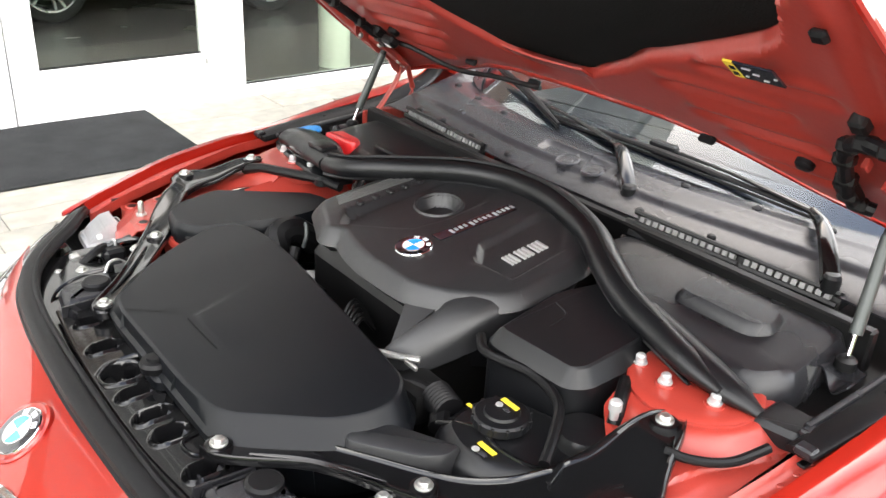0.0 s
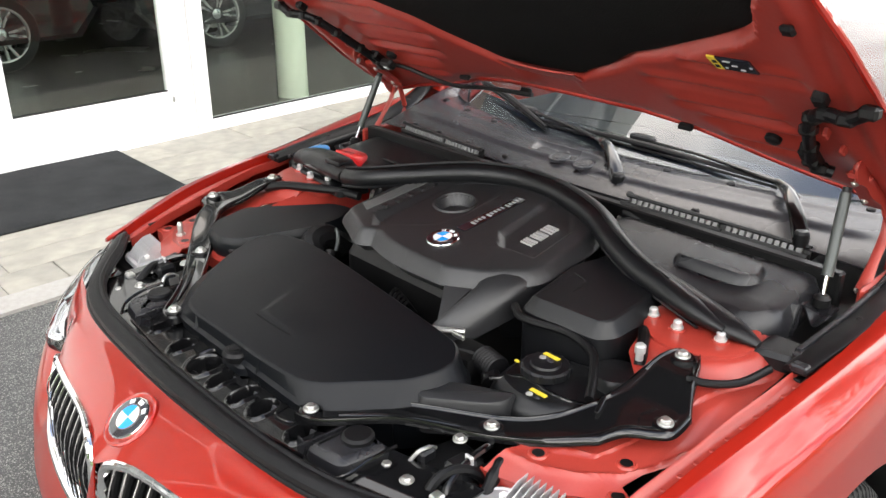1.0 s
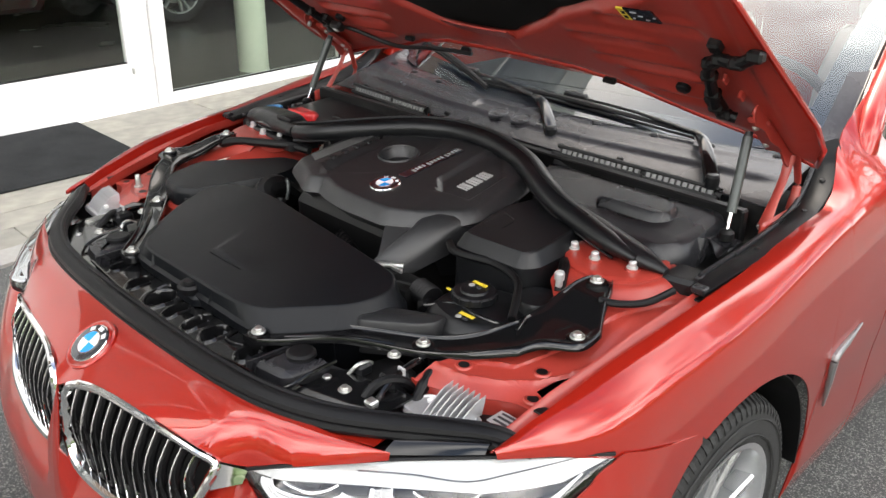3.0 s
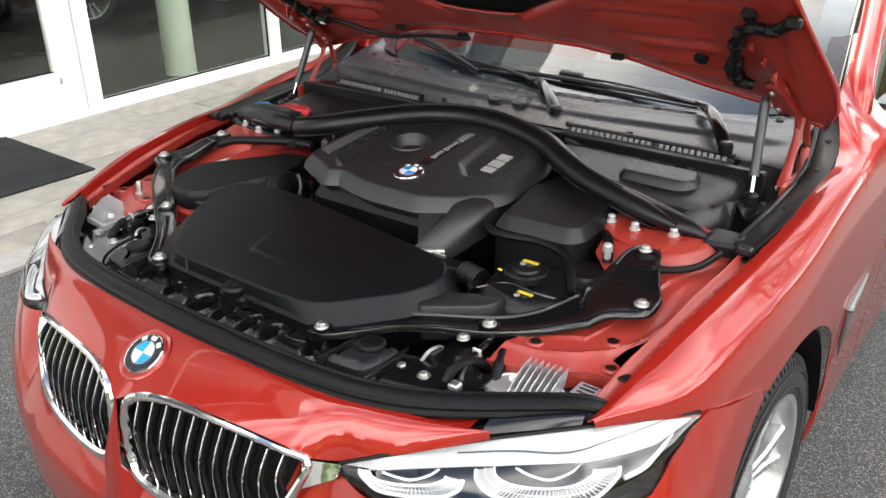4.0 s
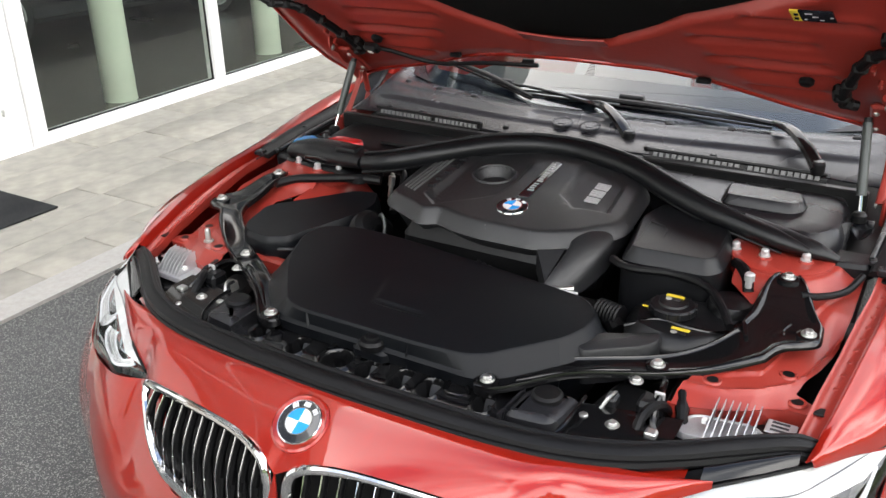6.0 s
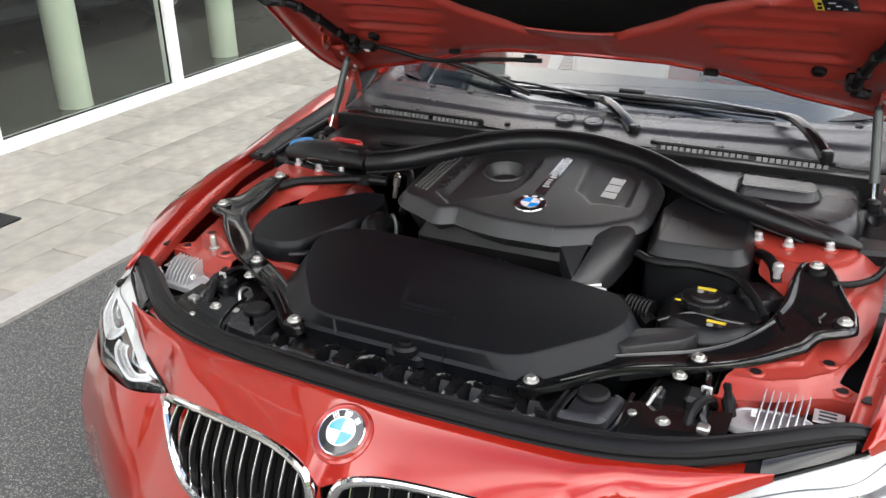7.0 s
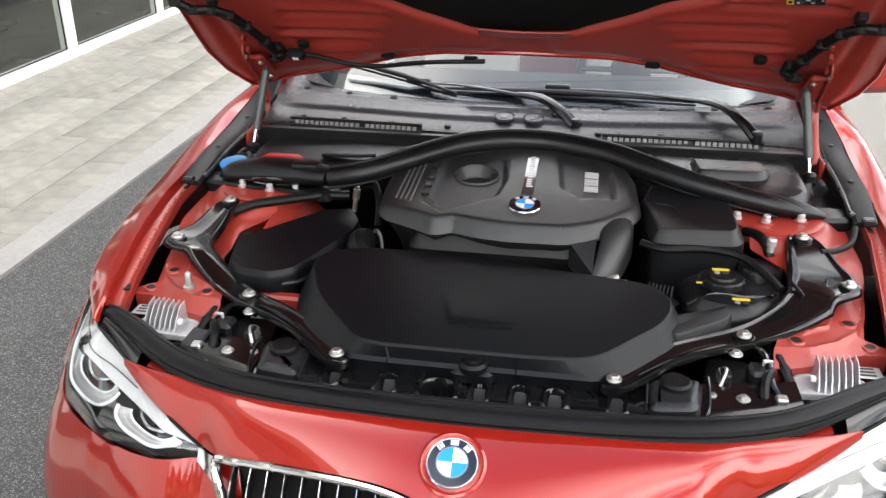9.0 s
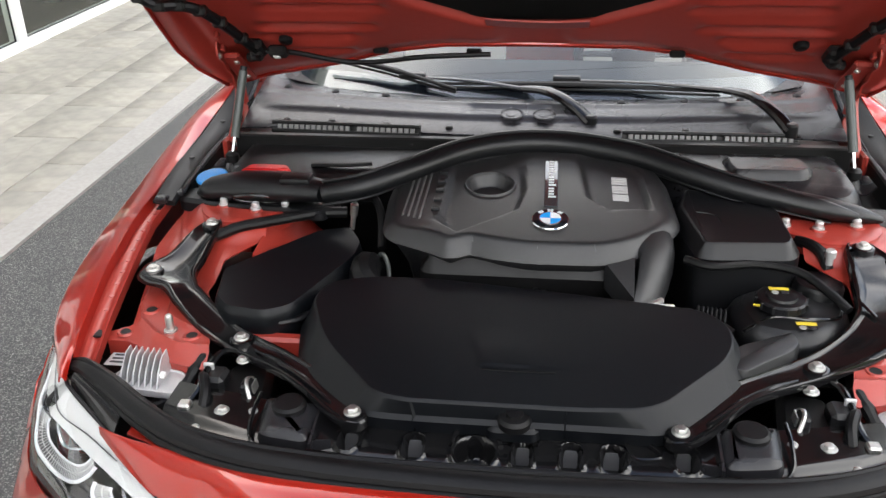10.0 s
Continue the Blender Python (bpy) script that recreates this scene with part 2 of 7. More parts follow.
def rings(rs, closed=True, caps=True, loop=False):
    """Skin over rings of equally many points."""
    bm = bmesh.new()
    V = [[bm.verts.new(p) for p in r] for r in rs]
    n = len(rs[0])
    pairs = list(zip(V, V[1:])) + ([(V[-1], V[0])] if loop else [])
    for a, b in pairs:
        for i in range(n if closed else n - 1):
            j = (i + 1) % n
            try:
                bm.faces.new((a[i], a[j], b[j], b[i]))
            except ValueError:
                pass
    if caps and closed and not loop:
        for r in (V[0], V[-1]):
            try:
                bm.faces.new(r)
            except ValueError:
                pass
    return bm


def tube(pts, r, seg=10, n=6, closed=False, flat=1.0, smooth=True):
    """A round (or flattened) pipe along a path; r may be a list."""
    path = spline(pts, n, closed) if smooth else [Vector(p) for p in pts]
    m = len(path)
    rs = []
    for i, p in enumerate(path):
        a = path[i - 1] if (i or closed) else p
        b = path[(i + 1) % m] if (i + 1 < m or closed) else p
        d = (b - a).normalized()
        side = d.cross(Vector((0, 0, 1)))
        if side.length < 0.05:
            side = d.cross(Vector((0, 1, 0)))
        side.normalize()
        up = side.cross(d).normalized()
        if isinstance(r, (list, tuple)):
            f = i / max(1, m - 1) * (len(r) - 1)
            k = min(int(f), len(r) - 2)
            rad = r[k] + (r[k + 1] - r[k]) * (f - k)
        else:
            rad = r
        rs.append([p + side * rad * math.cos(2 * math.pi * k / seg) + up * rad * flat * math.sin(2 * math.pi * k / seg) for k in range(seg)])
    return rings(rs, loop=closed)


def rounded(pts, r=0.02, n=4):
    """A polygon in plan with rounded corners."""
    out = []
    m = len(pts)
    for i in range(m):
        p, a, b = Vector(pts[i][:2]), Vector(pts[i - 1][:2]), Vector(pts[(i + 1) % m][:2])
        rr = r[i] if isinstance(r, (list, tuple)) else r
        da, db = (a - p), (b - p)
        k = min(rr, da.length * 0.45, db.length * 0.45)
        s, e = p + da.normalized() * k, p + db.normalized() * k
        for q in range(n + 1):
            t = q / n
            out.append((1 - t) ** 2 * s + 2 * t * (1 - t) * p + t * t * e)
    return out


def inset(pts, d):
    """Moves a closed plan outline inwards by d."""
    m = len(pts)
    area = sum(pts[i][0] * pts[(i + 1) % m][1] - pts[(i + 1) % m][0] * pts[i][1] for i in range(m))
    s = 1 if area > 0 else -1
    out = []
    for i in range(m):
        a, b = pts[i - 1], pts[(i + 1) % m]
        t = Vector((b[0] - a[0], b[1] - a[1]))
        if t.length < 1e-9:
            out.append(Vector(pts[i]))
            continue
        t.normalize()
        out.append(Vector((pts[i][0] - t.y * s * d, pts[i][1] + t.x * s * d)))
    return out


def moulded(outline, levels):
    """A cover: plan outline at levels of (inset, z or z(x, y)), capped."""
    rs = []
    for d, z in levels:
        o = inset(outline, d) if d else outline
        rs.append([(p[0], p[1], z(p[0], p[1]) if callable(z) else z) for p in o])
    return rings(rs)


def domed(outline, levels, d0, top, n=16, at=None, dense=0):
    """Like moulded, but its top is a fine skin z = top(x, y) drawn in to a centre."""
    if dense:
        outline = [tuple(p)[:2] for p in spline([(p[0], p[1], 0) for p in outline], dense, True)]
    rs = []
    for d, z in levels:
        o = d if isinstance(d, list) else (inset(outline, d) if d else outline)
        rs.append([(p[0], p[1], z(p[0], p[1]) if callable(z) else z) for p in o])
    o = d0 if isinstance(d0, list) else inset(outline, d0)
    c = Vector(at) if at else sum((Vector((p[0], p[1])) for p in o), Vector((0, 0))) / len(o)
    for k in range(n):
        f = 1 - k / (n - 0.9)
        ring = [c + (Vector((p[0], p[1])) - c) * f for p in o]
        rs.append([(p.x, p.y, top(p.x, p.y)) for p in ring])
    return rings(rs)


def box(x0, x1, y0, y1, z0, z1, bev=0.0, seg=2):
    bm = bmesh.new()
    bmesh.ops.create_cube(bm, size=1)
    for v in bm.verts:
        v.co = Vector((x0 + (v.co.x + 0.5) * (x1 - x0), y0 + (v.co.y + 0.5) * (y1 - y0), z0 + (v.co.z + 0.5) * (z1 - z0)))
    if bev:
        bmesh.ops.bevel(bm, geom=bm.edges[:], offset=bev, segments=seg, affect='EDGES', profile=0.6)
    return bm


def lathe(profile, at, seg=24, axis=(0, 0, 1), caps=True):
    """Turns (radius, height) about an axis through at."""
    q = Vector(axis).to_track_quat("Z", "Y")
    rs = [[Vector(at) + q @ Vector((r * math.cos(2 * math.pi * k / seg), r * math.sin(2 * math.pi * k / seg), h)) for k in range(seg)] for r, h in profile]
    return rings(rs, caps=caps)


def sheet(f, nu, nv, thick=0.0):
    """A surface f(u, v), u and v from 0 to 1, with thickness."""
    bm = bmesh.new()
    V = [[bm.verts.new(f(i / nu, j / nv)) for j in range(nv + 1)] for i in range(nu + 1)]
    for i in range(nu):
        for j in range(nv):
            bm.faces.new((V[i][j], V[i + 1][j], V[i + 1][j + 1], V[i][j + 1]))
    if thick:
        bmesh.ops.recalc_face_normals(bm, faces=bm.faces[:])
        bmesh.ops.solidify(bm, geom=bm.faces[:], thickness=thick)
    return bm


def lerp(table, t):
    """Smooth value from a table of (t, value...)."""
    if t <= table[0][0]:
        return table[0][1:]
    for a, b in zip(table, table[1:]):
        if t <= b[0]:
            f = (t - a[0]) / (b[0] - a[0])
            return tuple(x + (y - x) * f for x, y in zip(a[1:], b[1:]))
    return table[-1][1:]


def smooth01(t):
    t = max(0.0, min(1.0, t))
    return t * t * (3 - 2 * t)


def hex_bolt():
    """Flange bolt, head up, seat at z 0."""
    a = lathe([(0.0125, 0), (0.0125, 0.0015), (0.0118, 0.003), (0.010, 0.0035)], (0, 0, 0), 18)
    b = lathe([(0.0082, 0.003), (0.0082, 0.0070), (0.0072, 0.0082), (0.004, 0.0086)], (0, 0, 0), 6)
    return joined(a, b)


BOLT = None


def bolt(parent, at, scale=1.0, axis=(0, 0, 1)):
    global BOLT
    if BOLT is None:
        BOLT = bpy.data.meshes.new("bolt")
        b = hex_bolt()
        bmesh.ops.recalc_face_normals(b, faces=b.faces[:])
        b.to_mesh(BOLT)
        b.free()
        BOLT.materials.append(ZINC)
    o = put(new("bolt", BOLT), parent, at)
    o.rotation_euler = Vector(axis).to_track_quat("Z", "Y").to_euler()
    o.scale = (scale,) * 3
    return o

# ---- the ground and the shop front ----
bm = box(-400, 400, -400, 400, -0.3, 0.0)
tagged(part("ground", bm, ASPHALT), "grey asphalt forecourt with pale stone chips", "ground", kind="structure")

# tree ring out of view, added to darken horizon light and reflections
bm = bmesh.new()
rnd = random.Random(5)
for k in range(150):
    a = radians(-175 + 215 * k / 149)
    R = 42 + rnd.uniform(-5, 5)
    h = rnd.uniform(5.5, 10.5)
    c = Vector((R * math.cos(a), R * math.sin(a), h * 0.48))
    m4 = Matrix.Translation(c) @ Matrix.Diagonal((rnd.uniform(1.8, 3.0), rnd.uniform(1.8, 3.0), h * 0.52, 1))
    ball = bmesh.ops.create_icosphere(bm, subdivisions=2, radius=1.0, matrix=m4)["verts"]
    for v in ball:
        v.co += Vector((rnd.uniform(-0.5, 0.5), rnd.uniform(-0.5, 0.5), rnd.uniform(-0.5, 0.5)))
tagged(part("backdrop_woods", bm, WOODS), "unseen dark green trees, added to darken the horizon", "trees", kind="stuff")
KX = lambda y: -2.19 - 0.03 * (y - 0.5)      # edge of the asphalt
FX = lambda y: -4.09 - 0.063 * (y - 1.6)     # foot of the shop front
FDIR = Vector((-0.063, 1, 0)).normalized()
FOUT = Vector((1, 0.063, 0)).normalized()


def on_front(s, d, z):
    """A place by the shop front: s along it from the door post, d before it, z up."""
    return Vector((-4.09, 1.6, 0)) + FDIR * s + FOUT * d + Vector((0, 0, z))


def front_box(s0, s1, d0, d1, z0, z1, bev=0.004):
    bm = box(s0, s1, d0, d1, z0, z1, bev, 1)
    for v in bm.verts:
        v.co = on_front(v.co.x, v.co.y, v.co.z)
    return bm


bm = bmesh.new()
for y0, y1 in ((-9, 14),):
    vs = [(KX(y0) - 0.16, y0), (KX(y1) - 0.16, y1), (FX(y1) - 0.05, y1), (FX(y0) - 0.05, y0)]
    lo = [bm.verts.new((x, y, -0.1)) for x, y in vs]
    hi = [bm.verts.new((x, y, 0.006)) for x, y in vs]
    bm.faces.new(lo), bm.faces.new(hi)
    for i in range(4):
        bm.faces.new((lo[i], lo[(i + 1) % 4], hi[(i + 1) % 4], hi[i]))
pavement = tagged(part("pavement", bm, JOINT), "beige-grey stamped concrete slab pavement before the shop front", "pavement", kind="structure")
bm = bmesh.new()
for y0, y1 in ((-9, 14),):
    vs = [(KX(y0), y0), (KX(y1), y1), (KX(y1) - 0.158, y1), (KX(y0) - 0.158, y0)]
    lo = [bm.verts.new((x, y, -0.1)) for x, y in vs]
    hi = [bm.verts.new((x, y, 0.016)) for x, y in vs]
    bm.faces.new(lo), bm.faces.new(hi)
    for i in range(4):
        bm.faces.new((lo[i], lo[(i + 1) % 4], hi[(i + 1) % 4], hi[i]))
tagged(part("kerb", bm, KERB), "pale flush concrete kerb along the asphalt", "kerb", kind="structure")

# facade: solid wall above, posts, rails, panes, doors
wall = tagged(part("wall_shop_front", front_box(-9, 12, -0.25, 0.0, 2.9, 3.3), BRONZE), "brown metal panel band above the shop windows", "wall", kind="structure")
tagged(part("wall_fascia", front_box(-9, 12, -0.25, 0.06, 6.4, 7.35), FASCIA), "grey-beige fascia along the roofline of the shop", "wall", kind="structure")


def upper_window(name, s0, s1):
    w = thing(name, on_front((s0 + s1) / 2, 0, 3.3), "tall dark upper shop window in a white frame", "window", kind="structure")
    part("window_post", front_box(s0, s0 + 0.10, -0.07, 0.03, 3.3, 6.4), ALUWHITE, w)
    part("transom", front_box(s0 + 0.10, s1, -0.07, 0.02, 4.82, 4.90), ALUWHITE, w)
    for z0, z1 in ((3.3, 4.82), (4.90, 6.4)):
        g = part("pane", sheet(lambda u, v: on_front(s0 + 0.10 + u * (s1 - s0 - 0.10), -0.011, z0 + v * (z1 - z0)), 1, 1), SHOPGLASS, w)
        g.visible_shadow = False


for k in range(7):
    upper_window("window_%d" % (5 + k), -9 + 3 * k, -6 + 3 * k)
# unseen backing, added so that the upper panes look dark
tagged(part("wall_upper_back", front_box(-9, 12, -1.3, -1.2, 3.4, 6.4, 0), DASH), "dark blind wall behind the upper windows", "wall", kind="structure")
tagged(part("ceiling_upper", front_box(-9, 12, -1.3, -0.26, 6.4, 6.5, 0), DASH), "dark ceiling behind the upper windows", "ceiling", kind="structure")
tagged(part("wall_shop_side", front_box(-9.3, -4.5, -0.2, -0.02, 0.0, 2.9), STUCCO), "white rendered wall beside the shop doors", "wall", kind="structure")
tagged(part("wall_shop_end", front_box(7.6, 12, -0.2, -0.02, 0.0, 2.9), STUCCO), "white rendered wall at the end of the shop windows", "wall", kind="structure")


def shop_window(name, s0, s1, post):
    w = thing(name, on_front((s0 + s1) / 2, 0, 0), "shop window in a white aluminium frame, clear glass", "window", kind="structure")
    a = s0 + post
    part("window_post", front_box(s0, a, -0.07, 0.03, 0.0, 2.9), ALUWHITE, w)
    part("window_sill", front_box(a, s1, -0.07, 0.035, 0.0, 0.085), ALUWHITE, w)
    part("window_head", front_box(a, s1, -0.07, 0.03, 2.82, 2.9), ALUWHITE, w)
    part("seal", front_box(a, s1, -0.015, -0.005, 0.085, 0.095, 0), DARK, w)
    part("seal", front_box(a, a + 0.006, -0.015, -0.005, 0.095, 2.82, 0), DARK, w)
    part("seal", front_box(s1 - 0.012, s1, -0.015, -0.005, 0.095, 2.82, 0), DARK, w)
    g = part("pane", sheet(lambda u, v: on_front(a + 0.006 + u * (s1 - a - 0.018), -0.011, 0.095 + v * 2.725), 1, 1), SHOPGLASS, w)
    g.visible_shadow = False


shop_window("window_1", 0.0, 1.712, 0.10)
shop_window("window_2", 1.712, 3.525, 0.105)
shop_window("window_3", 3.525, 5.41, 0.12)
shop_window("window_4", 5.41, 7.30, 0.11)
tagged(part("window_end_post", front_box(7.30, 7.60, -0.07, 0.03, 0.0, 2.9), ALUWHITE), "white aluminium end post of the shop windows", "window post", kind="structure")


def shop_door(name, s0, s1, handle_s):
    d = thing(name, on_front((s0 + s1) / 2, 0, 0), "white aluminium glazed shop door, closed", "door", kind="structure")
    a, b = s0 + 0.155, s1 - 0.19
    part("stile", front_box(s0, a, -0.05, 0.0, 0.02, 2.2), ALUWHITE, d)
    part("stile", front_box(b, s1, -0.05, 0.0, 0.02, 2.2), ALUWHITE, d)
    part("kick_plate", front_box(a, b, -0.05, 0.0, 0.02, 0.33), ALUWHITE, d)
    part("top_rail", front_box(a, b, -0.05, 0.0, 2.08, 2.2), ALUWHITE, d)
    part("gasket", front_box(a, b, -0.028, -0.004, 0.33, 0.337, 0), DARK, d)
    g = part("pane", sheet(lambda u, v: on_front(a + u * (b - a), -0.026, 0.337 + v * 1.743), 1, 1), SHOPGLASS, d)
    g.visible_shadow = False
    part("lock", front_box(handle_s - 0.010, handle_s + 0.010, 0.0, 0.016, 0.255, 0.300, 0.006), ZINC, d)


shop_door("door_1", -1.358, -0.006, -0.165)
shop_door("door_2", -2.72, -1.368, -2.56)
tagged(part("door_threshold", front_box(-2.75, -0.002, -0.06, 0.03, 0.0, 0.018), ALUWHITE), "white metal door sill on the pavement", "door sill", kind="structure")
tagged(part("door_header", front_box(-2.75, -0.002, -0.07, 0.02, 2.21, 2.9), ALUWHITE), "white panel over the shop doors", "door header", kind="structure")
tagged(part("wall_door_jamb", front_box(-4.5, -2.76, -0.1, 0.0, 0.0, 2.9), ALUWHITE), "white panel beside the shop doors", "wall", kind="structure")

# showroom behind the glass
tagged(part("floor_showroom", front_box(-9, 12, -9, -0.07, -0.1, 0.004, 0), FLOORIN), "dark polished showroom floor", "floor", kind="structure")
tagged(part("wall_showroom", front_box(-9, 12, -9.2, -9, 0.0, 3.3, 0), WALLIN), "brown painted showroom back wall", "wall", kind="structure")
tagged(part("wall_showroom_side", front_box(-9.2, -9, -9.2, -0.2, 0.0, 3.3, 0), WALLIN), "brown painted showroom side wall", "wall", kind="structure")
tagged(part("wall_showroom_far", front_box(11.8, 12, -9, -0.26, 0.0, 3.2, 0), WALLIN), "brown painted showroom far wall", "wall", kind="structure")
tagged(part("ceiling_showroom", front_box(-9, 12, -9, -0.26, 3.2, 3.4, 0), STUCCO), "white showroom ceiling", "ceiling", kind="structure")
tagged(part("column", lathe([(0.125, 0.0), (0.125, 0.01), (0.122, 0.012), (0.122, 3.15)], (-4.62, 2.73, 0.004), 32), PILLAR, base=True), "pale green round column behind the shop glass", "column")
tagged(part("column", lathe([(0.125, 0.0), (0.125, 0.01), (0.122, 0.012), (0.122, 3.15)], (-4.80, 4.62, 0.004), 32), PILLAR, base=True), "pale green round column behind the shop glass", "column")
tagged(part("doormat", box(-4.02, -3.03, -2.2, 0.985, 0.014, 0.027, 0.004, 1), MAT_RUB, base=True), "dark grey pile doormat lying on the pavement", "doormat")


def wheel_parts(parent, x, y, side, R=0.325, width=0.225, spokes=5):
    """A wheel with its axle along x; side is +1 where its face looks to +x."""
    z = R
    prof = [(R - 0.10, -0.48), (R - 0.05, -0.52), (R - 0.015, -0.47), (R - 0.003, -0.36), (R, -0.2), (R, 0.2), (R - 0.003, 0.36), (R - 0.015, 0.47), (R - 0.05, 0.52), (R - 0.10, 0.48)]
    w = part("wheel", lathe([(r, h * width) for r, h in prof] + [(prof[0][0], prof[0][1] * width)], (x, y, z), 56, (1, 0, 0), False), TYRE, parent, "black tyre on a silver alloy rim")
    r0 = R - 0.10
    if R < 0.33:
        # tread blocks round the shoulder and rings on the sidewall
        first = None
        for k in range(84):
            a = 2 * math.pi * k / 84
            c, t = Vector((0, math.cos(a), math.sin(a))), Vector((0, -math.sin(a), math.cos(a)))
            if first is None:
                o = Vector((x, y, z))
                rs = [[o + c * rr + t * (0.0055 * f + sk) + Vector((side * h * width, 0, 0)) for f, rr in ((-1, q - 0.004), (1, q - 0.004), (0.9, q + 0.0045), (-0.9, q + 0.0045))] for h, q, sk in ((0.50, R - 0.028, 0.004), (0.46, R - 0.013, 0.003), (0.36, R - 0.003, 0.0), (0.22, R, -0.004), (-0.2, R, 0.004))]
                bm = rings(rs)
                bmesh.ops.translate(bm, verts=bm.verts[:], vec=-o)
                me = bpy.data.meshes.new("tread_block")
                bm.to_mesh(me)
                bm.free()
                me.materials.append(TYRE)
                first = me
            blk = put(new("tread_block", first), w, (x, y, z))
            blk.rotation_euler = (a, 0, 0)
        for rr in (R - 0.040, R - 0.075):
            part("sidewall_ring", lathe([(rr + 0.002, side * 0.515 * width), (rr, side * 0.515 * width + side * 0.003), (rr - 0.003, side * 0.515 * width)], (x, y, z), 56, (1, 0, 0), False), TYRE, w)
    part("rim", lathe([(r0 + 0.006, side * 0.50 * width), (r0 - 0.008, side * 0.49 * width), (r0 - 0.014, side * 0.40 * width), (r0 - 0.03, side * 0.1 * width), (r0 - 0.03, -side * 0.4 * width), (r0, -side * 0.4 * width)], (x, y, z), 48, (1, 0, 0), False), WHEEL, w)
    part("hub", lathe([(0.07, side * 0.05), (0.068, side * 0.075), (0.035, side * 0.085), (0.03, side * 0.088), (0.005, side * 0.088)], (x, y, z), 24, (1, 0, 0)), WHEEL, w)
    part("brake_disc", lathe([(0.15, side * -0.02), (0.15, side * 0.005), (0.06, side * 0.005), (0.06, side * -0.02)], (x, y, z), 32, (1, 0, 0)), ZINC, w)
    for k in range(spokes):
        for q in (-1, 1):
            a = 2 * math.pi * k / spokes
            c = Vector((0, math.cos(a), math.sin(a)))
            t = Vector((0, -math.sin(a), math.cos(a)))
            o = Vector((x, y, z))
            rs = []
            for rad, off, ww, h in ((0.05, 0.012, 0.012, 0.078), (0.12, 0.018, 0.013, 0.086), (r0 - 0.03, 0.040, 0.014, 0.094), (r0 - 0.008, 0.046, 0.018, 0.096)):
                m = o + c * rad + t * q * off
                X = Vector((side, 0, 0))
                rs.append([m + t * ww + X * (h - 0.006), m + t * ww * 0.6 + X * h, m - t * ww * 0.6 + X * h, m - t * ww + X * (h - 0.006), m - t * ww + X * (h - 0.04), m + t * ww + X * (h - 0.04)])
            part("spoke", rings(rs), WHEEL, w)
    return w


def showroom_car(cx, cy, label):
    """A dark estate-shaped car parked along the shop front."""
    car_in = thing("parked_car", (cx, cy, 0.004), label, "car", "cars in the showroom")
    low = [(-2.3, 0.45), (-2.25, 0.75), (-1.3, 0.95), (-0.6, 1.0), (1.6, 1.02), (2.2, 0.95), (2.3, 0.5), (2.1, 0.25), (-2.1, 0.25)]
    rs = []
    for xx, k in ((-0.9, 0.9), (-0.93, 1.0), (0.93, 1.0), (0.9, 0.9)):
        rs.append([(cx + xx, cy + a * (0.985 if k < 1 else 1), 0.6 + (b - 0.6) * k) for a, b in low])
    part("body", rings(rs), CARBLACK, car_in)
    top = [(-1.25, 0.94), (-0.45, 1.5), (0.2, 1.62), (1.4, 1.58), (2.1, 1.0)]
    rs = [[(cx + xx, cy + a, b if b < 1.1 else b - (0.05 if abs(xx) > 0.6 else 0)) for a, b in top] for xx in (-0.85, -0.62, 0.62, 0.85)]
    part("cabin", rings(rs), CARBLACK, car_in)
    for yy in (-1.4, 1.4):
        wheel_parts(car_in, cx + 0.82, cy + yy, 1, 0.34, 0.22)
        wheel_parts(car_in, cx - 0.82, cy + yy, -1, 0.34, 0.22)
    for sx in (0.55, -0.55):
        part("headlight", box(cx + sx - 0.2, cx + sx + 0.2, cy - 2.305, cy - 2.2, 0.66, 0.76, 0.02), REFLECTOR, car_in)
    return car_in


showroom_car(-8.0, -0.1, "black car parked in the showroom behind glass")
showroom_car(-7.9, 4.8, "dark grey estate car parked in the showroom")


# ---- palm trees beside the road, seen as reflections in the paint ----
LEAF = mat("palm_leaf", (0.045, 0.075, 0.025), 0.5, vary=0.3, grain=20, coarse=2)
BARK = mat("palm_bark", (0.16, 0.13, 0.10), 0.9, vary=0.3, grain=30, coarse=3, bump=0.01, bump_scale=20)


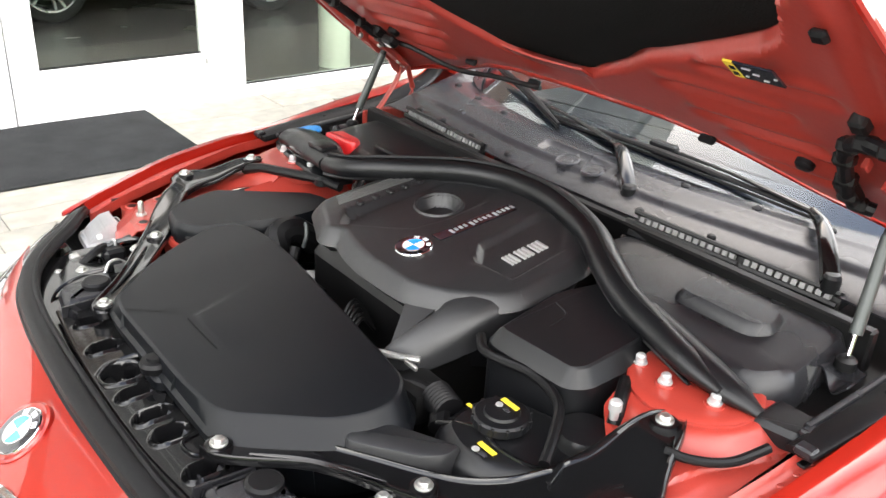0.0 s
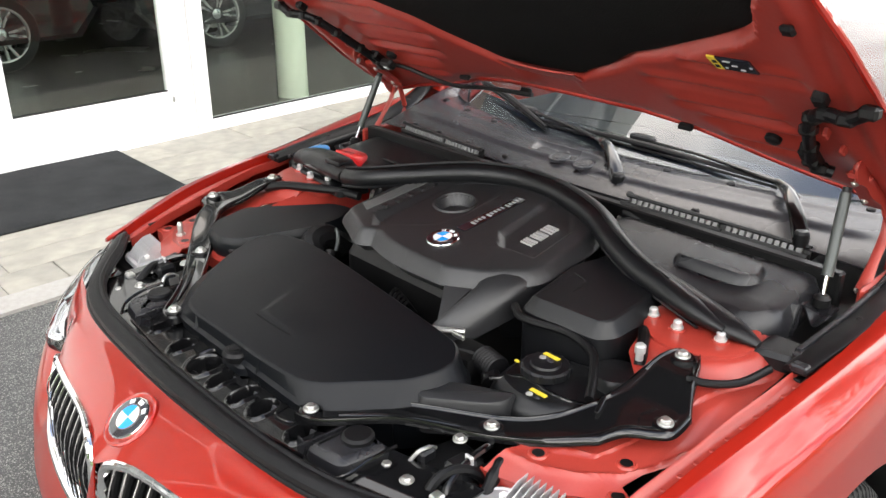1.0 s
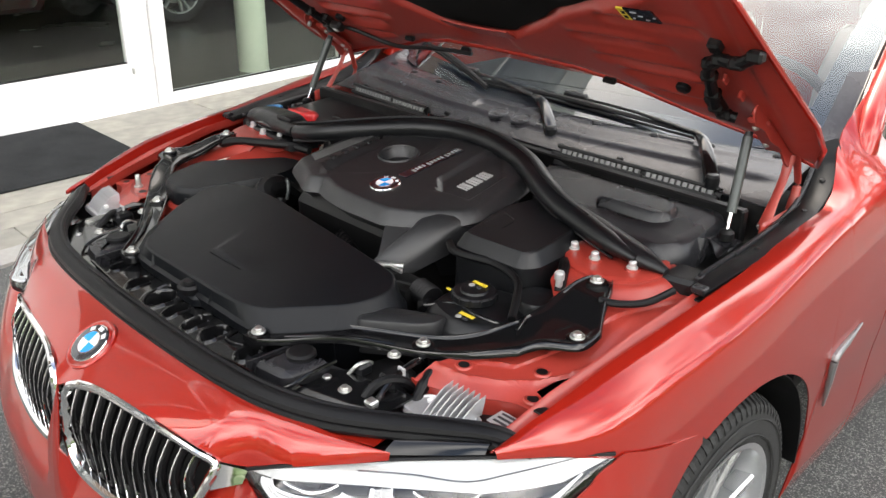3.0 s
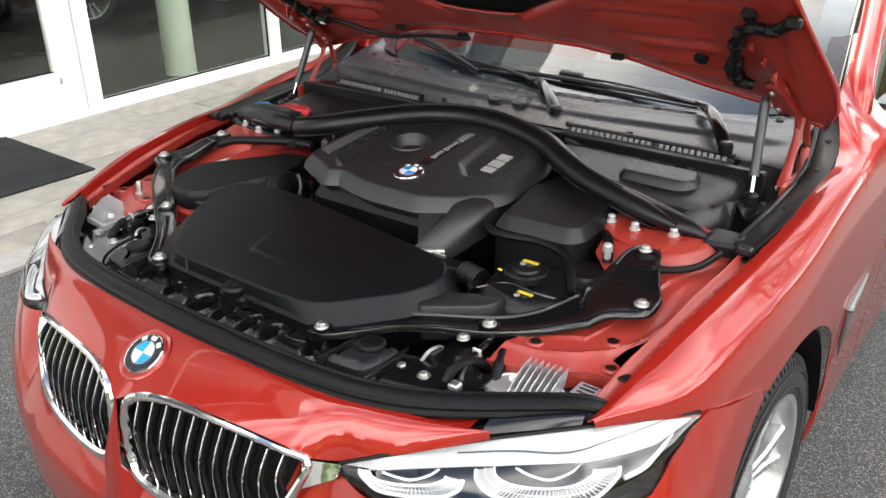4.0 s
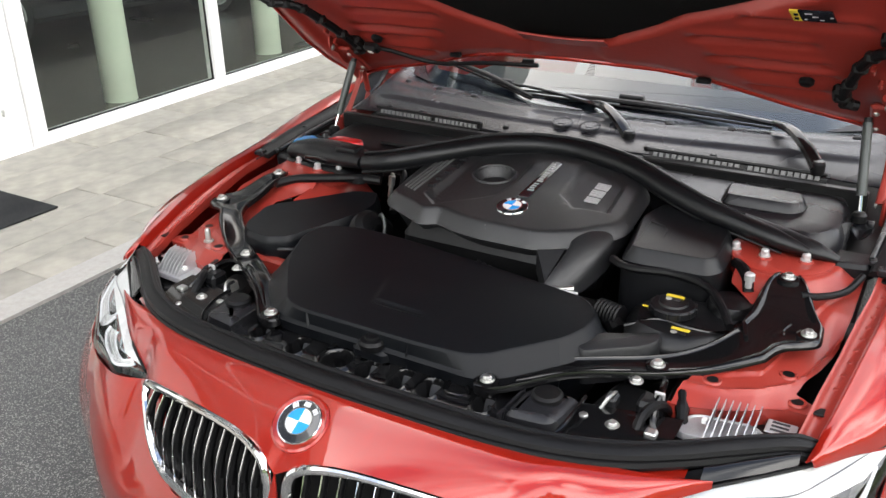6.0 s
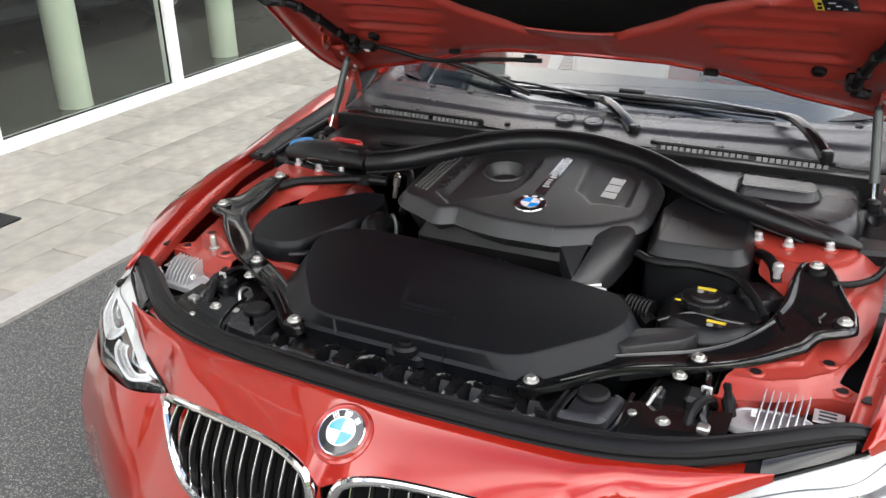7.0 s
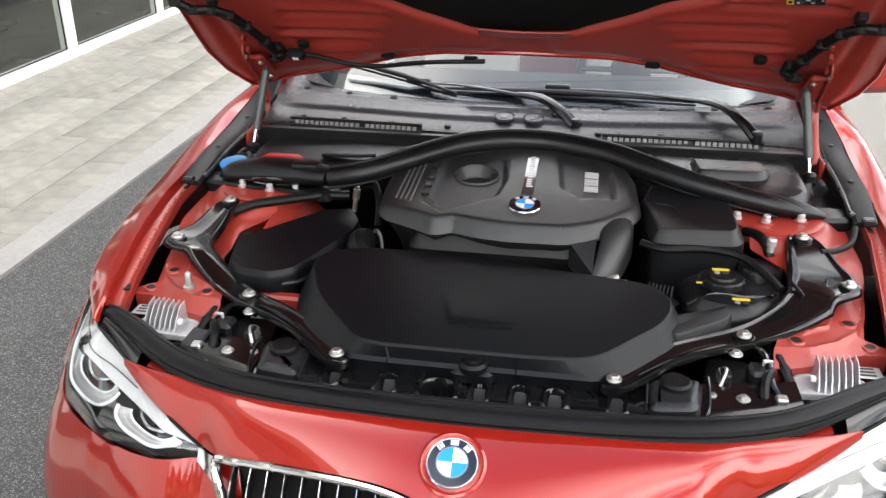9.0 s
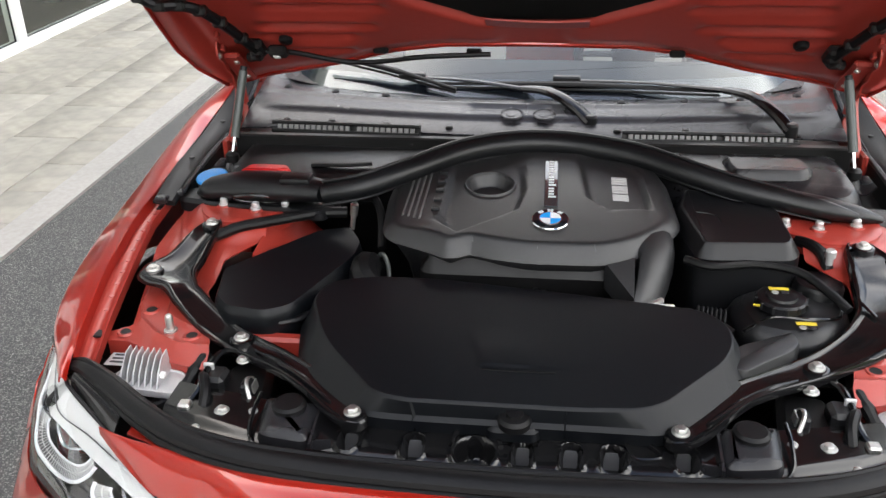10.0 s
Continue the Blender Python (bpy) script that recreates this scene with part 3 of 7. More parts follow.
def palm(px, py, height, turn):
    tree = thing("palm_tree", (px, py, 0.0), "tall palm with grey trunk and drooping fronds beside the road", "tree", "palms along the road")
    part("trunk", tube([(px, py, -0.02), (px + 0.1, py, height * 0.35), (px - 0.05, py + 0.1, height * 0.7), (px, py, height)], [0.24, 0.19, 0.16, 0.13], 14, 6), BARK, tree)
    rnd = random.Random(int(turn * 10))
    crown = part("crown", lathe([(0.05, -0.5), (0.22, -0.3), (0.24, 0.1), (0.05, 0.45)], (px, py, height), 12), LEAF, tree)
    for k in range(34):
        a = turn + 2.4 * k
        rise = 0.9 - 1.5 * (k / 34) + rnd.uniform(-0.1, 0.1)
        L = rnd.uniform(1.9, 2.6)
        d = Vector((math.cos(a), math.sin(a), 0))
        side = Vector((-math.sin(a), math.cos(a), 0))
        spine = [Vector((px, py, height)) + d * L * q * math.cos(rise * (1 - q * 0.5)) + Vector((0, 0, L * (q * math.sin(rise) - 0.75 * q * q))) for q in [i / 14 for i in range(15)]]
        bm = bmesh.new()
        for i in range(1, 14):
            wide = 0.55 * math.sin(math.pi * (0.12 + 0.82 * i / 14))
            for sg in (-1, 1):
                p, q = spine[i], spine[i + 1]
                tip = p.lerp(q, 0.9) + side * sg * wide + d * 0.22 - Vector((0, 0, 0.28 * wide))
                m = p.lerp(q, 0.55)
                bm.faces.new([bm.verts.new(v) for v in (p, m, tip)])
        bmesh.ops.solidify(bm, geom=bm.faces[:], thickness=0.006)
        part("frond", bm, LEAF, crown)
    return tree


palm(3.4, 8.2, 8.6, 0.3)
palm(6.2, 12.5, 9.4, 1.7)

# low woods out of view, added as a dark horizon
rnd = random.Random(5)
bm = bmesh.new()
for k in range(46):
    a = -2.1 + 3.9 * k / 45
    c = Vector((34 * math.cos(a), 34 * math.sin(a), rnd.uniform(1.0, 2.0)))
    r = rnd.uniform(2.2, 3.8)
    m = bmesh.ops.create_icosphere(bm, subdivisions=2, radius=r, matrix=Matrix.Translation(c))
    for v in m["verts"]:
        v.co += (v.co - c) * rnd.uniform(-0.22, 0.22)
tagged(part("backdrop_woods", bm, LEAF, None), "unseen dark green band of trees, added round the horizon", "trees", kind="stuff")

# ---- the red car ----
car = thing("car", (0, 0, 0), "red metallic coupe with its bonnet open, parked on asphalt", "car")
WY, WZ = 0.20, 0.325

SEAL_EDGE = [(0.0, -0.565), (0.17, -0.56), (0.28, -0.552), (0.40, -0.538), (0.50, -0.505), (0.58, -0.482), (0.64, -0.456)]
NOSE_EDGE = [(0.0, -0.708, 0.712), (0.04, -0.692, 0.728), (0.12, -0.668, 0.741), (0.25, -0.648, 0.738), (0.36, -0.627, 0.726), (0.40, -0.613, 0.714), (0.44, -0.587, 0.711), (0.48, -0.570, 0.723), (0.53, -0.543, 0.739), (0.59, -0.500, 0.754), (0.64, -0.459, 0.767)]
SEAL_EDGE = [tuple(p)[:2] for p in spline([(a, b, 0) for a, b in SEAL_EDGE], 8)]
NOSE_EDGE = [tuple(p) for p in spline(NOSE_EDGE, 8)]


def nose(u, v):
    x = (u * 2 - 1) * 0.64
    a = abs(x)
    yr = lerp(SEAL_EDGE, a)[0]
    yf, zf = lerp(NOSE_EDGE, a)
    zr = 0.792 - 0.012 * (a / 0.64) ** 2
    f = v
    return (x, yr + (yf - yr) * f, zr + (zf - zr) * f ** (1.45 + 1.15 * math.exp(-((a - 0.47) / 0.17) ** 2)) + 0.001 * math.sin(math.pi * f))


part("nose_panel", sheet(nose, 160, 28, 0.003), PAINT, car, "red painted nose panel")
for s in (1, -1):
    part("nose_step", sheet(lambda u, v: (s * (0.49 + 0.108 * u), -0.510 + 0.056 * u + 0.030 * v * (0.25 + 0.75 * u), 0.777 - 0.010 * u + 0.003 * v), 10, 4, 0.003), PAINT, car)

# bumper shell round the front
PLAN = [(0.0, -0.752), (0.2, -0.742), (0.4, -0.710), (0.58, -0.650), (0.72, -0.565), (0.855, -0.480), (0.912, -0.365), (0.924, -0.220), (0.918, -0.10), (0.910, 0.035)]
BTOP = [(0.0, 0.716), (0.013, 0.714), (0.030, 0.545), (0.30, 0.545), (0.36, 0.60), (0.40, 0.69), (0.52, 0.684), (0.67, 0.664), (0.83, 0.655), (0.885, 0.69), (0.900, 0.735), (0.912, 0.742), (0.9135, 0.715), (0.914, 0.70), (0.95, 0.69)]
HT = [(0.0, 0.440, -0.587, 0.707), (0.18, 0.50, -0.560, 0.732), (0.48, 0.63, -0.446, 0.757), (0.74, 0.745, -0.356, 0.776), (1.0, 0.868, -0.190, 0.762)]
HB = [(0.0, 0.440, -0.594, 0.688), (0.2, 0.53, -0.600, 0.682), (0.5, 0.675, -0.535, 0.668), (0.75, 0.80, -0.43, 0.655), (0.9, 0.855, -0.32, 0.675), (1.0, 0.870, -0.20, 0.748)]
plan_curve = spline([(x, y, 0) for x, y in PLAN], 5)


def bumper_edge(p):
    """Distance inwards from the plan to the upper edge under the headlight and wing, and its height."""
    n = Vector((p.x * 0.55, p.y, 0)).normalized()
    for a, b in zip(EDGE_LINE, EDGE_LINE[1:]):
        e = b - a
        den = n.x * e.y - n.y * e.x
        if abs(den) < 1e-9:
            continue
        w = p - a
        d = (w.x * e.y - w.y * e.x) / den
        q = (w.x * n.y - w.y * n.x) / den
        if 0 <= q <= 1 and -0.02 < d < 0.25:
            return Vector((d, a.z + e.z * q))
    return None


EDGE_LINE = spline([r[1:] for r in HB] + [(0.894, -0.10, 0.718), (0.905, 0.06, 0.688)], 8)
plan_edge = [bumper_edge(p) if p.x > 0.40 else None for p in plan_curve]


def bumper(side):
    def f(u, v):
        i = u * (len(plan_curve) - 1)
        k = min(int(i), len(plan_curve) - 2)
        p = plan_curve[k].lerp(plan_curve[k + 1], i - k)
        top = (lerp(BTOP, p.x)[0] if p.y < -0.465 else lerp([(-0.465, 0.655), (-0.43, 0.653), (-0.32, 0.672), (-0.25, 0.71), (-0.205, 0.744), (-0.10, 0.718), (0.04, 0.690)], p.y)[0])
        ea, eb = plan_edge[k], plan_edge[k + 1]
        ed = ea.lerp(eb, i - k) if ea is not None and eb is not None else None
        if ed is not None:
            top = ed.y if p.y < -0.21 else lerp([(-0.21, 0.752), (-0.19, 0.758), (0.04, 0.702)], p.y)[0]
        if p.y > -0.185:
            low = min(top - 0.005, max(0.2, WZ + math.sqrt(max(0, 0.392 ** 2 - (p.y - WY) ** 2))))
        else:
            low = 0.20
        z = top + (low - top) * v
        back = (0.05 + 0.035 * smooth01((p.x - 0.36) / 0.14) - 0.004 * smooth01((p.x - 0.6) / 0.25)) * (1 - 0.45 * smooth01((p.y + 0.36) / 0.14)) * max(0, (z - 0.42) / 0.31) ** 2 + 0.10 * max(0, (0.36 - z) / 0.16) ** 2 * 0.6
        if p.x < 0.52:
            # drawn back to the grille frames
            back = max(back, 0.100 * max(0, (z - 0.47) / 0.20) * smooth01((p.x - 0.03) / 0.015))
        n = Vector((p.x * 0.55, p.y, 0)).normalized()
        if ed is not None:
            f2 = smooth01((p.x - 0.44) / 0.08)
            back = back * (1 - f2) + f2 * (ed.x * max(0, (z - 0.40) / (top - 0.40)) ** 2.2 + 0.06 * max(0, (0.36 - z) / 0.16) ** 2)
        return (side * (p.x - n.x * back * (1 if p.x > 0.3 else 0)), p.y - n.y * back, z)
    return sheet(f, 72, 30, 0.003)


for s in (1, -1):
    part("bumper_half", bumper(s), PAINT, car, "red painted front bumper")
    part("lower_grille", moulded(rounded([(s * 0.10, -0.722), (s * 0.40, -0.685), (s * 0.40, -0.65), (s * 0.10, -0.68)], 0.01), [(0, 0.28), (0, 0.43)]), DARK, car)
    part("trim_strip", tube([(s * 0.60, -0.635, 0.40), (s * 0.70, -0.555, 0.445), (s * 0.80, -0.43, 0.465)], 0.009, 8), CHROME, car, "chrome trim strip in the bumper")

# kidney grilles
for s in (1, -1):
    kid = [(0.019, -0.706, 0.645), (0.024, -0.700, 0.702), (0.050, -0.692, 0.729), (0.12, -0.673, 0.737), (0.25, -0.653, 0.734), (0.36, -0.632, 0.722), (0.398, -0.619, 0.710), (0.393, -0.634, 0.675), (0.362, -0.660, 0.615), (0.305, -0.685, 0.575), (0.18, -0.706, 0.557), (0.070, -0.713, 0.560), (0.026, -0.710, 0.590)]
    loop = [(s * x, y, z) for x, y, z in kid]
    g = part("kidney_grille", tube(loop, [0.012, 0.0105, 0.0085, 0.0075, 0.0075, 0.0075, 0.008, 0.009, 0.0105, 0.012, 0.0125, 0.0125, 0.0125], 10, 5, closed=True), CHROME, car, "chrome framed kidney grille with black slats")
    back = spline([(x * 0.985 + s * 0.004, y + 0.035, z) for x, y, z in loop], 3, True)
    bm = bmesh.new()
    bm.faces.new([bm.verts.new(p) for p in back])
    bmesh.ops.solidify(bm, geom=bm.faces[:], thickness=0.004)
    part("backing", bm, DARK, g)
    part("corner_fin", sheet(lambda u, v: (s * (0.392 + 0.052 * u), -0.622 - 0.016 * v + 0.034 * u + 0.004 * v * u, 0.712 - 0.006 * u - (0.050 - 0.030 * u) * v), 4, 3, 0.004), CHROME, g)
    for k in range(11):
        x = 0.050 + k * 0.0310
        zt = lerp([(0.05, 0.722), (0.12, 0.736), (0.25, 0.733), (0.36, 0.721), (0.40, 0.708)], x)[0]
        yt = lerp([(0.05, -0.694), (0.12, -0.673), (0.25, -0.653), (0.36, -0.632), (0.40, -0.619)], x)[0]
        zb = lerp([(0.05, 0.572), (0.075, 0.560), (0.18, 0.557), (0.31, 0.576), (0.37, 0.62), (0.40, 0.685)], x)[0]
        yb = lerp([(0.05, -0.708), (0.075, -0.712), (0.18, -0.706), (0.31, -0.685), (0.37, -0.657), (0.40, -0.630)], x)[0]
        if zt - zb < 0.03:
            continue
        path = [(s * x, yt + 0.004, zt), (s * (x + 0.004), (yt + yb) / 2 - 0.012, (zt + zb) / 2 + 0.012), (s * (x + 0.012), yb + 0.004, zb)]
        part("slat", tube([(a, b + 0.012, c) for a, b, c in path], 0.005, 6, 4, flat=1.6), RUBBER, g)
        part("slat_edge", tube(path, 0.0015, 6, 4), CHROME, g)

# emblem: black ring with four coloured quarters; letters stand as plain bars


def roundel(parent, at, axis, R, name, label):
    q = Vector(axis).to_track_quat("Z", "Y")
    at = Vector(at)
    e = part(name, lathe([(R, -0.004), (R, 0.003), (R * 0.97, 0.0045), (R * 0.93, 0.004), (R * 0.60, 0.004)], at, 48, axis), CHROME, parent, label)
    part("ring", lathe([(R * 0.925, 0.0042), (R * 0.925, 0.0054), (R * 0.62, 0.0060), (R * 0.62, 0.0042)], at, 48, axis), BLACKEN, e)
    part("ring_edge", lathe([(R * 0.62, 0.004), (R * 0.62, 0.0068), (R * 0.57, 0.0068), (R * 0.57, 0.004)], at, 40, axis), CHROME, e)
    for k in range(4):
        bm = bmesh.new()
        for h in (0.0042, 0.0064):
            pts = [at + q @ Vector((0, 0, h))]
            for j in range(9):
                a = math.pi / 2 * (k + j / 8)
                pts.append(at + q @ Vector((R * 0.57 * math.cos(a), R * 0.57 * math.sin(a), h)))
            bm.faces.new([bm.verts.new(p) for p in pts])
        part("quarter", bm, ENAMEL if k % 2 == 0 else SKYBLUE, e)
    for k in (-1, 0, 1):
        a = math.pi / 2 - k * 0.72
        c = Vector((R * 0.77 * math.cos(a), R * 0.77 * math.sin(a), 0.0055))
        rad, tan = Vector((math.cos(a), math.sin(a), 0)), Vector((-math.sin(a), math.cos(a), 0))
        for off in (-0.095, 0.0, 0.095) if k else (-0.12, -0.04, 0.04, 0.12):
            bm = box(-0.030 * R, 0.030 * R, -0.105 * R, 0.105 * R, 0, 0.0012)
            for v in bm.verts:
                v.co = at + q @ (c + tan * (off * R + v.co.x) + rad * v.co.y + Vector((0, 0, v.co.z)))
            part("bar", bm, ENAMEL, e)
    return e


roundel(car, (0, -0.634, 0.7685), (0, -0.52, 0.85), 0.041, "bonnet_badge", "round badge, black ring, blue and white quarters")
bm = lathe([(0.054, -0.010), (0.053, 0.001), (0.049, 0.003), (0.044, 0.0005)], (0, -0.634, 0.7675), 40, (0, -0.52, 0.85))
part("badge_seat", bm, PAINT, car)

# headlights



def lens_at(side, u, v, deep=0.0):
    t, b = Vector(lerp(HT, u)), Vector(lerp(HB, u))
    p = t.lerp(b, v)
    out = Vector((0.55, -0.75, 0.35)).normalized()
    p = p + out * (0.022 * math.sin(math.pi * v) * min(1, u * 6, (1 - u) * 6) - deep)
    return Vector((side * p.x, p.y, p.z))


def headlight(side):
    h = part("headlight", sheet(lambda u, v: lens_at(side, u, v, 0.075), 24, 8, 0.004), DARK, car, "clear headlight with two white light rings")
    # bezel whiter than its plastic: the lens's sky glare put into its colour
    part("upper_bezel", sheet(lambda u, v: lens_at(side, 0.01 + u * 0.98, v * (0.26 + 0.10 * u), 0.004 + 0.006 * v), 32, 6, 0.003), LAMPWHITE, h, "upper bezel, whitened as sky glare on the lens")
    part("lower_bezel", sheet(lambda u, v: lens_at(side, 0.05 + u * 0.92, 0.80 + v * 0.18, 0.045 - 0.035 * v), 24, 3, 0.003), GLOSS, h)
    part("bezel_groove", tube([lens_at(side, uu, vv, 0.003) for uu, vv in ((0.93, 0.05), (0.80, 0.16), (0.70, 0.22), (0.55, 0.16), (0.40, 0.12))], 0.0013, 6, 5), LAMPGREY, h)
    for u0, u1 in ((0.10, 0.43), (0.46, 0.82)):
        um, w = (u0 + u1) / 2, u1 - u0
        ring = [lens_at(side, u0 + w * a, b, 0.010) for a, b in ((0.0, 0.34), (0.02, 0.46), (0.12, 0.60), (0.30, 0.71), (0.55, 0.76), (0.82, 0.72), (0.97, 0.60), (1.0, 0.46))]
        inner = [lens_at(side, u0 + w * a, b, 0.020) for a, b in ((0.14, 0.34), (0.16, 0.43), (0.24, 0.52), (0.38, 0.58), (0.55, 0.60), (0.73, 0.57), (0.83, 0.50), (0.85, 0.44))]
        part("light_ring", tube(ring, 0.0034, 8, 5), ENAMEL, h, "white light guide ring")
        part("inner_ring", tube(inner, 0.0022, 6, 5), ENAMEL, h)
        ro, ri = spline(ring, 7), spline(inner, 7)
        part("ring_reflector", rings([[a + (b - a) * f for f in (0.08, 0.5, 1.0)] for a, b in zip(ro, ri)], closed=False), LAMPGREY, h)
        for a, b in zip(ro[1:-1], ri[1:-1]):
            part("rib", tube([a.lerp(b, 0.1), a.lerp(b, 0.95)], 0.0008, 5, 1, smooth=False), LAMPWHITE, h)
        part("cross_rib", tube([a.lerp(b, 0.5) + Vector((0, 0, 0.001)) for a, b in zip(ro, ri)][::3], 0.0008, 5, 2), LAMPWHITE, h)
        c = lens_at(side, um, 0.46, 0.050)
        part("projector", lathe([(0.008, 0.014), (0.018, 0.010), (0.024, 0.002), (0.026, -0.01), (0.026, -0.03)], c, 24, (side * 0.45, -0.85, 0.1)), GLOSS, h)
        part("projector_frame", tube([lens_at(side, u0 + w * a, b, 0.026) for a, b in ((0.30, 0.38), (0.42, 0.47), (0.56, 0.52), (0.70, 0.45), (0.78, 0.36))], 0.003, 6, 4), REFLECTOR, h)
    part("tail_guide", tube([lens_at(side, uu, vv, 0.012) for uu, vv in ((0.83, 0.62), (0.88, 0.58), (0.94, 0.40))], [0.004, 0.005, 0.002], 6, 4), ENAMEL, h)
    g = part("lens", sheet(lambda u, v: lens_at(side, u, v), 32, 10), CLEAR, h)
    g.visible_shadow = False
    part("edge_seal", tube([lens_at(side, i / 16, 0, -0.001) for i in range(17)], 0.0035, 6, 1), RUBBER, h)
    # housing top between nose panel and wing
    bm = sheet(lambda u, v: Vector((side * (0.62 + 0.122 * u), -0.455 + 0.100 * u + 0.045 * v * (1 - 0.6 * u), 0.764 + 0.012 * u + 0.016 * v + 0.006 * math.sin(math.pi * v))), 10, 5, 0.004)
    part("housing_top", bm, GLOSS, h, "black gloss headlight housing top")


headlight(1), headlight(-1)

# wings, doors and sides
INNER = [(-0.355, 0.749, 0.785), (-0.27, 0.769, 0.815), (-0.2, 0.780, 0.834), (-0.1, 0.794, 0.860), (0.0, 0.806, 0.876), (0.1, 0.814, 0.889), (0.25, 0.819, 0.902), (0.4, 0.821, 0.920), (0.62, 0.822, 0.947), (0.80, 0.815, 0.972), (1.0, 0.815, 0.985), (2.2, 0.79, 0.99), (3.2, 0.74, 1.00), (3.7, 0.66, 0.99)]
OUTER = [(-0.355, 0.768), (-0.28, 0.818), (-0.19, 0.874), (-0.05, 0.898), (0.2, 0.914), (0.6, 0.912), (1.6, 0.905), (2.6, 0.915), (3.3, 0.89), (3.7, 0.80)]
INNER = [tuple(p) for p in spline(INNER, 8)]
OUTER = [tuple(p)[:2] for p in spline([(a, b, 0) for a, b in OUTER], 8)]


ROOT = [(0.50, 0.0, 0.0), (0.60, -0.004, 0.0), (0.66, 0.004, 0.012), (0.70, 0.018, 0.036), (0.74, 0.036, 0.068), (0.80, 0.050, 0.092), (0.94, 0.066, 0.130)]


def flank(side, y, zlow, n=48):
    xi, zi = lerp(INNER, y)
    rise = 0.0
    if y < 0.938:
        # foot of the windscreen pillar
        dx, rise = lerp(ROOT, y)
        xi -= dx
    xo = lerp(OUTER, y)[0]
    w = xo - xi
    k = 1 - smooth01((y - 0.1) / 0.5)
    k *= smooth01((y + 0.36) / 0.12)
    pts = spline([(xi, y, zi + rise), (xi + w * 0.26, y, zi + 0.006 - 0.010 * k + 0.46 * rise), (xi + w * 0.55, y, zi + 0.006 - 0.023 * k + 0.08 * rise), (xi + w * 0.80, y, zi - 0.012 - 0.023 * k), (xo - 0.008, y, zi - 0.06 - 0.02 * k), (xo - 0.003, y, zi - 0.13 - 0.02 * k), (xo, y, 0.62), (xo - 0.012, y, 0.47), (xo - 0.02, y, 0.30), (xo - 0.045, y, 0.19)], 6)
    keep = [p for p in pts if p.z >= zlow]
    cut = pts[len(keep)] if len(keep) < len(pts) else None
    if cut is not None and keep:
        a = keep[-1]
        f = (a.z - zlow) / max(1e-6, a.z - cut.z)
        keep.append(a.lerp(cut, f))
    L = [0.0]
    for a, b in zip(keep, keep[1:]):
        L.append(L[-1] + (b - a).length)
    out = []
    for k in range(n + 1):
        d = L[-1] * k / n
        i = max(0, min(len(L) - 2, next((j for j in range(len(L) - 1) if L[j + 1] >= d), len(L) - 2)))
        f = (d - L[i]) / max(1e-9, L[i + 1] - L[i])
        p = keep[i].lerp(keep[i + 1], f)
        out.append((side * p.x, p.y, p.z))
    return out


def arch(y, wy, R=0.392, sill=0.2):
    d = R * R - (y - wy) ** 2
    return WZ + math.sqrt(d) if d > 0 else sill


def panel(side, ys, low):
    return rings([flank(side, y, low(y)) for y in ys], closed=False)


def thick(bm, t=0.003):
    bmesh.ops.recalc_face_normals(bm, faces=bm.faces[:])
    bmesh.ops.solidify(bm, geom=bm.faces[:], thickness=t)
    return bm


def wing_low(y):
    if y < -0.19:
        return lerp([(-0.355, 0.779), (-0.27, 0.768), (-0.19, 0.750)], y)[0] + 0.002
    return max(arch(y, WY), lerp([(-0.19, 0.752), (0.04, 0.695), (0.05, 0.2)], y)[0])


def steps(a, b, n):
    return [a + (b - a) * i / n for i in range(n + 1)]


for s in (1, -1):
    w = part("wing", thick(panel(s, steps(-0.352, 0.935, 110), wing_low)), PAINT, car, "glossy red painted front wing")
    part("arch_liner", sheet(lambda u, v: (s * (0.62 + 0.27 * v), WY - 0.385 * math.cos(math.pi * u), WZ + 0.385 * math.sin(math.pi * u)), 28, 3, 0.003), DARK, car)
    d = part("door", thick(panel(s, steps(0.941, 2.24, 30), lambda y: 0.2)), PAINT, car, "red painted car door")
    part("rear_quarter", thick(panel(s, steps(2.246, 3.7, 40), lambda y: arch(y, 3.01))), PAINT, car)
    part("wing_vent_trim", tube([(s * 0.906, 0.636, 0.470), (s * 0.912, 0.620, 0.545), (s * 0.915, 0.607, 0.602), (s * 0.915, 0.616, 0.620), (s * 0.915, 0.665, 0.630), (s * 0.913, 0.752, 0.645)], [0.003, 0.008, 0.011, 0.011, 0.009, 0.003], 10), SATIN, w, "satin metal blade on the wing")
    mirror = part("door_mirror", moulded(rounded([(s * 0.93, 1.02), (s * 1.10, 1.06), (s * 1.11, 1.15), (s * 0.95, 1.15)], 0.035), [(0.03, 0.96), (0.0, 0.985), (0.0, 1.06), (0.03, 1.10)]), PAINT, car)
    part("mirror_foot", moulded(rounded([(s * 0.80, 0.98), (s * 0.95, 1.03), (s * 0.95, 1.11), (s * 0.80, 1.10)], 0.02), [(0, 0.97), (0.004, 1.0)]), PLASTIC, mirror)
    wheel_parts(car, s * 0.775, WY, s)
    wheel_parts(car, s * 0.775, 3.01, s)

# cabin, glass and roof
SB = [(0.0, 0.668, 0.986), (0.25, 0.678, 0.986), (0.45, 0.715, 0.985), (0.6, 0.762, 0.985), (0.72, 0.83, 0.985), (0.75, 0.865, 0.988)]
ST = [(0.0, 1.56, 1.345), (0.25, 1.565, 1.343), (0.45, 1.585, 1.335), (0.6, 1.62, 1.315)]


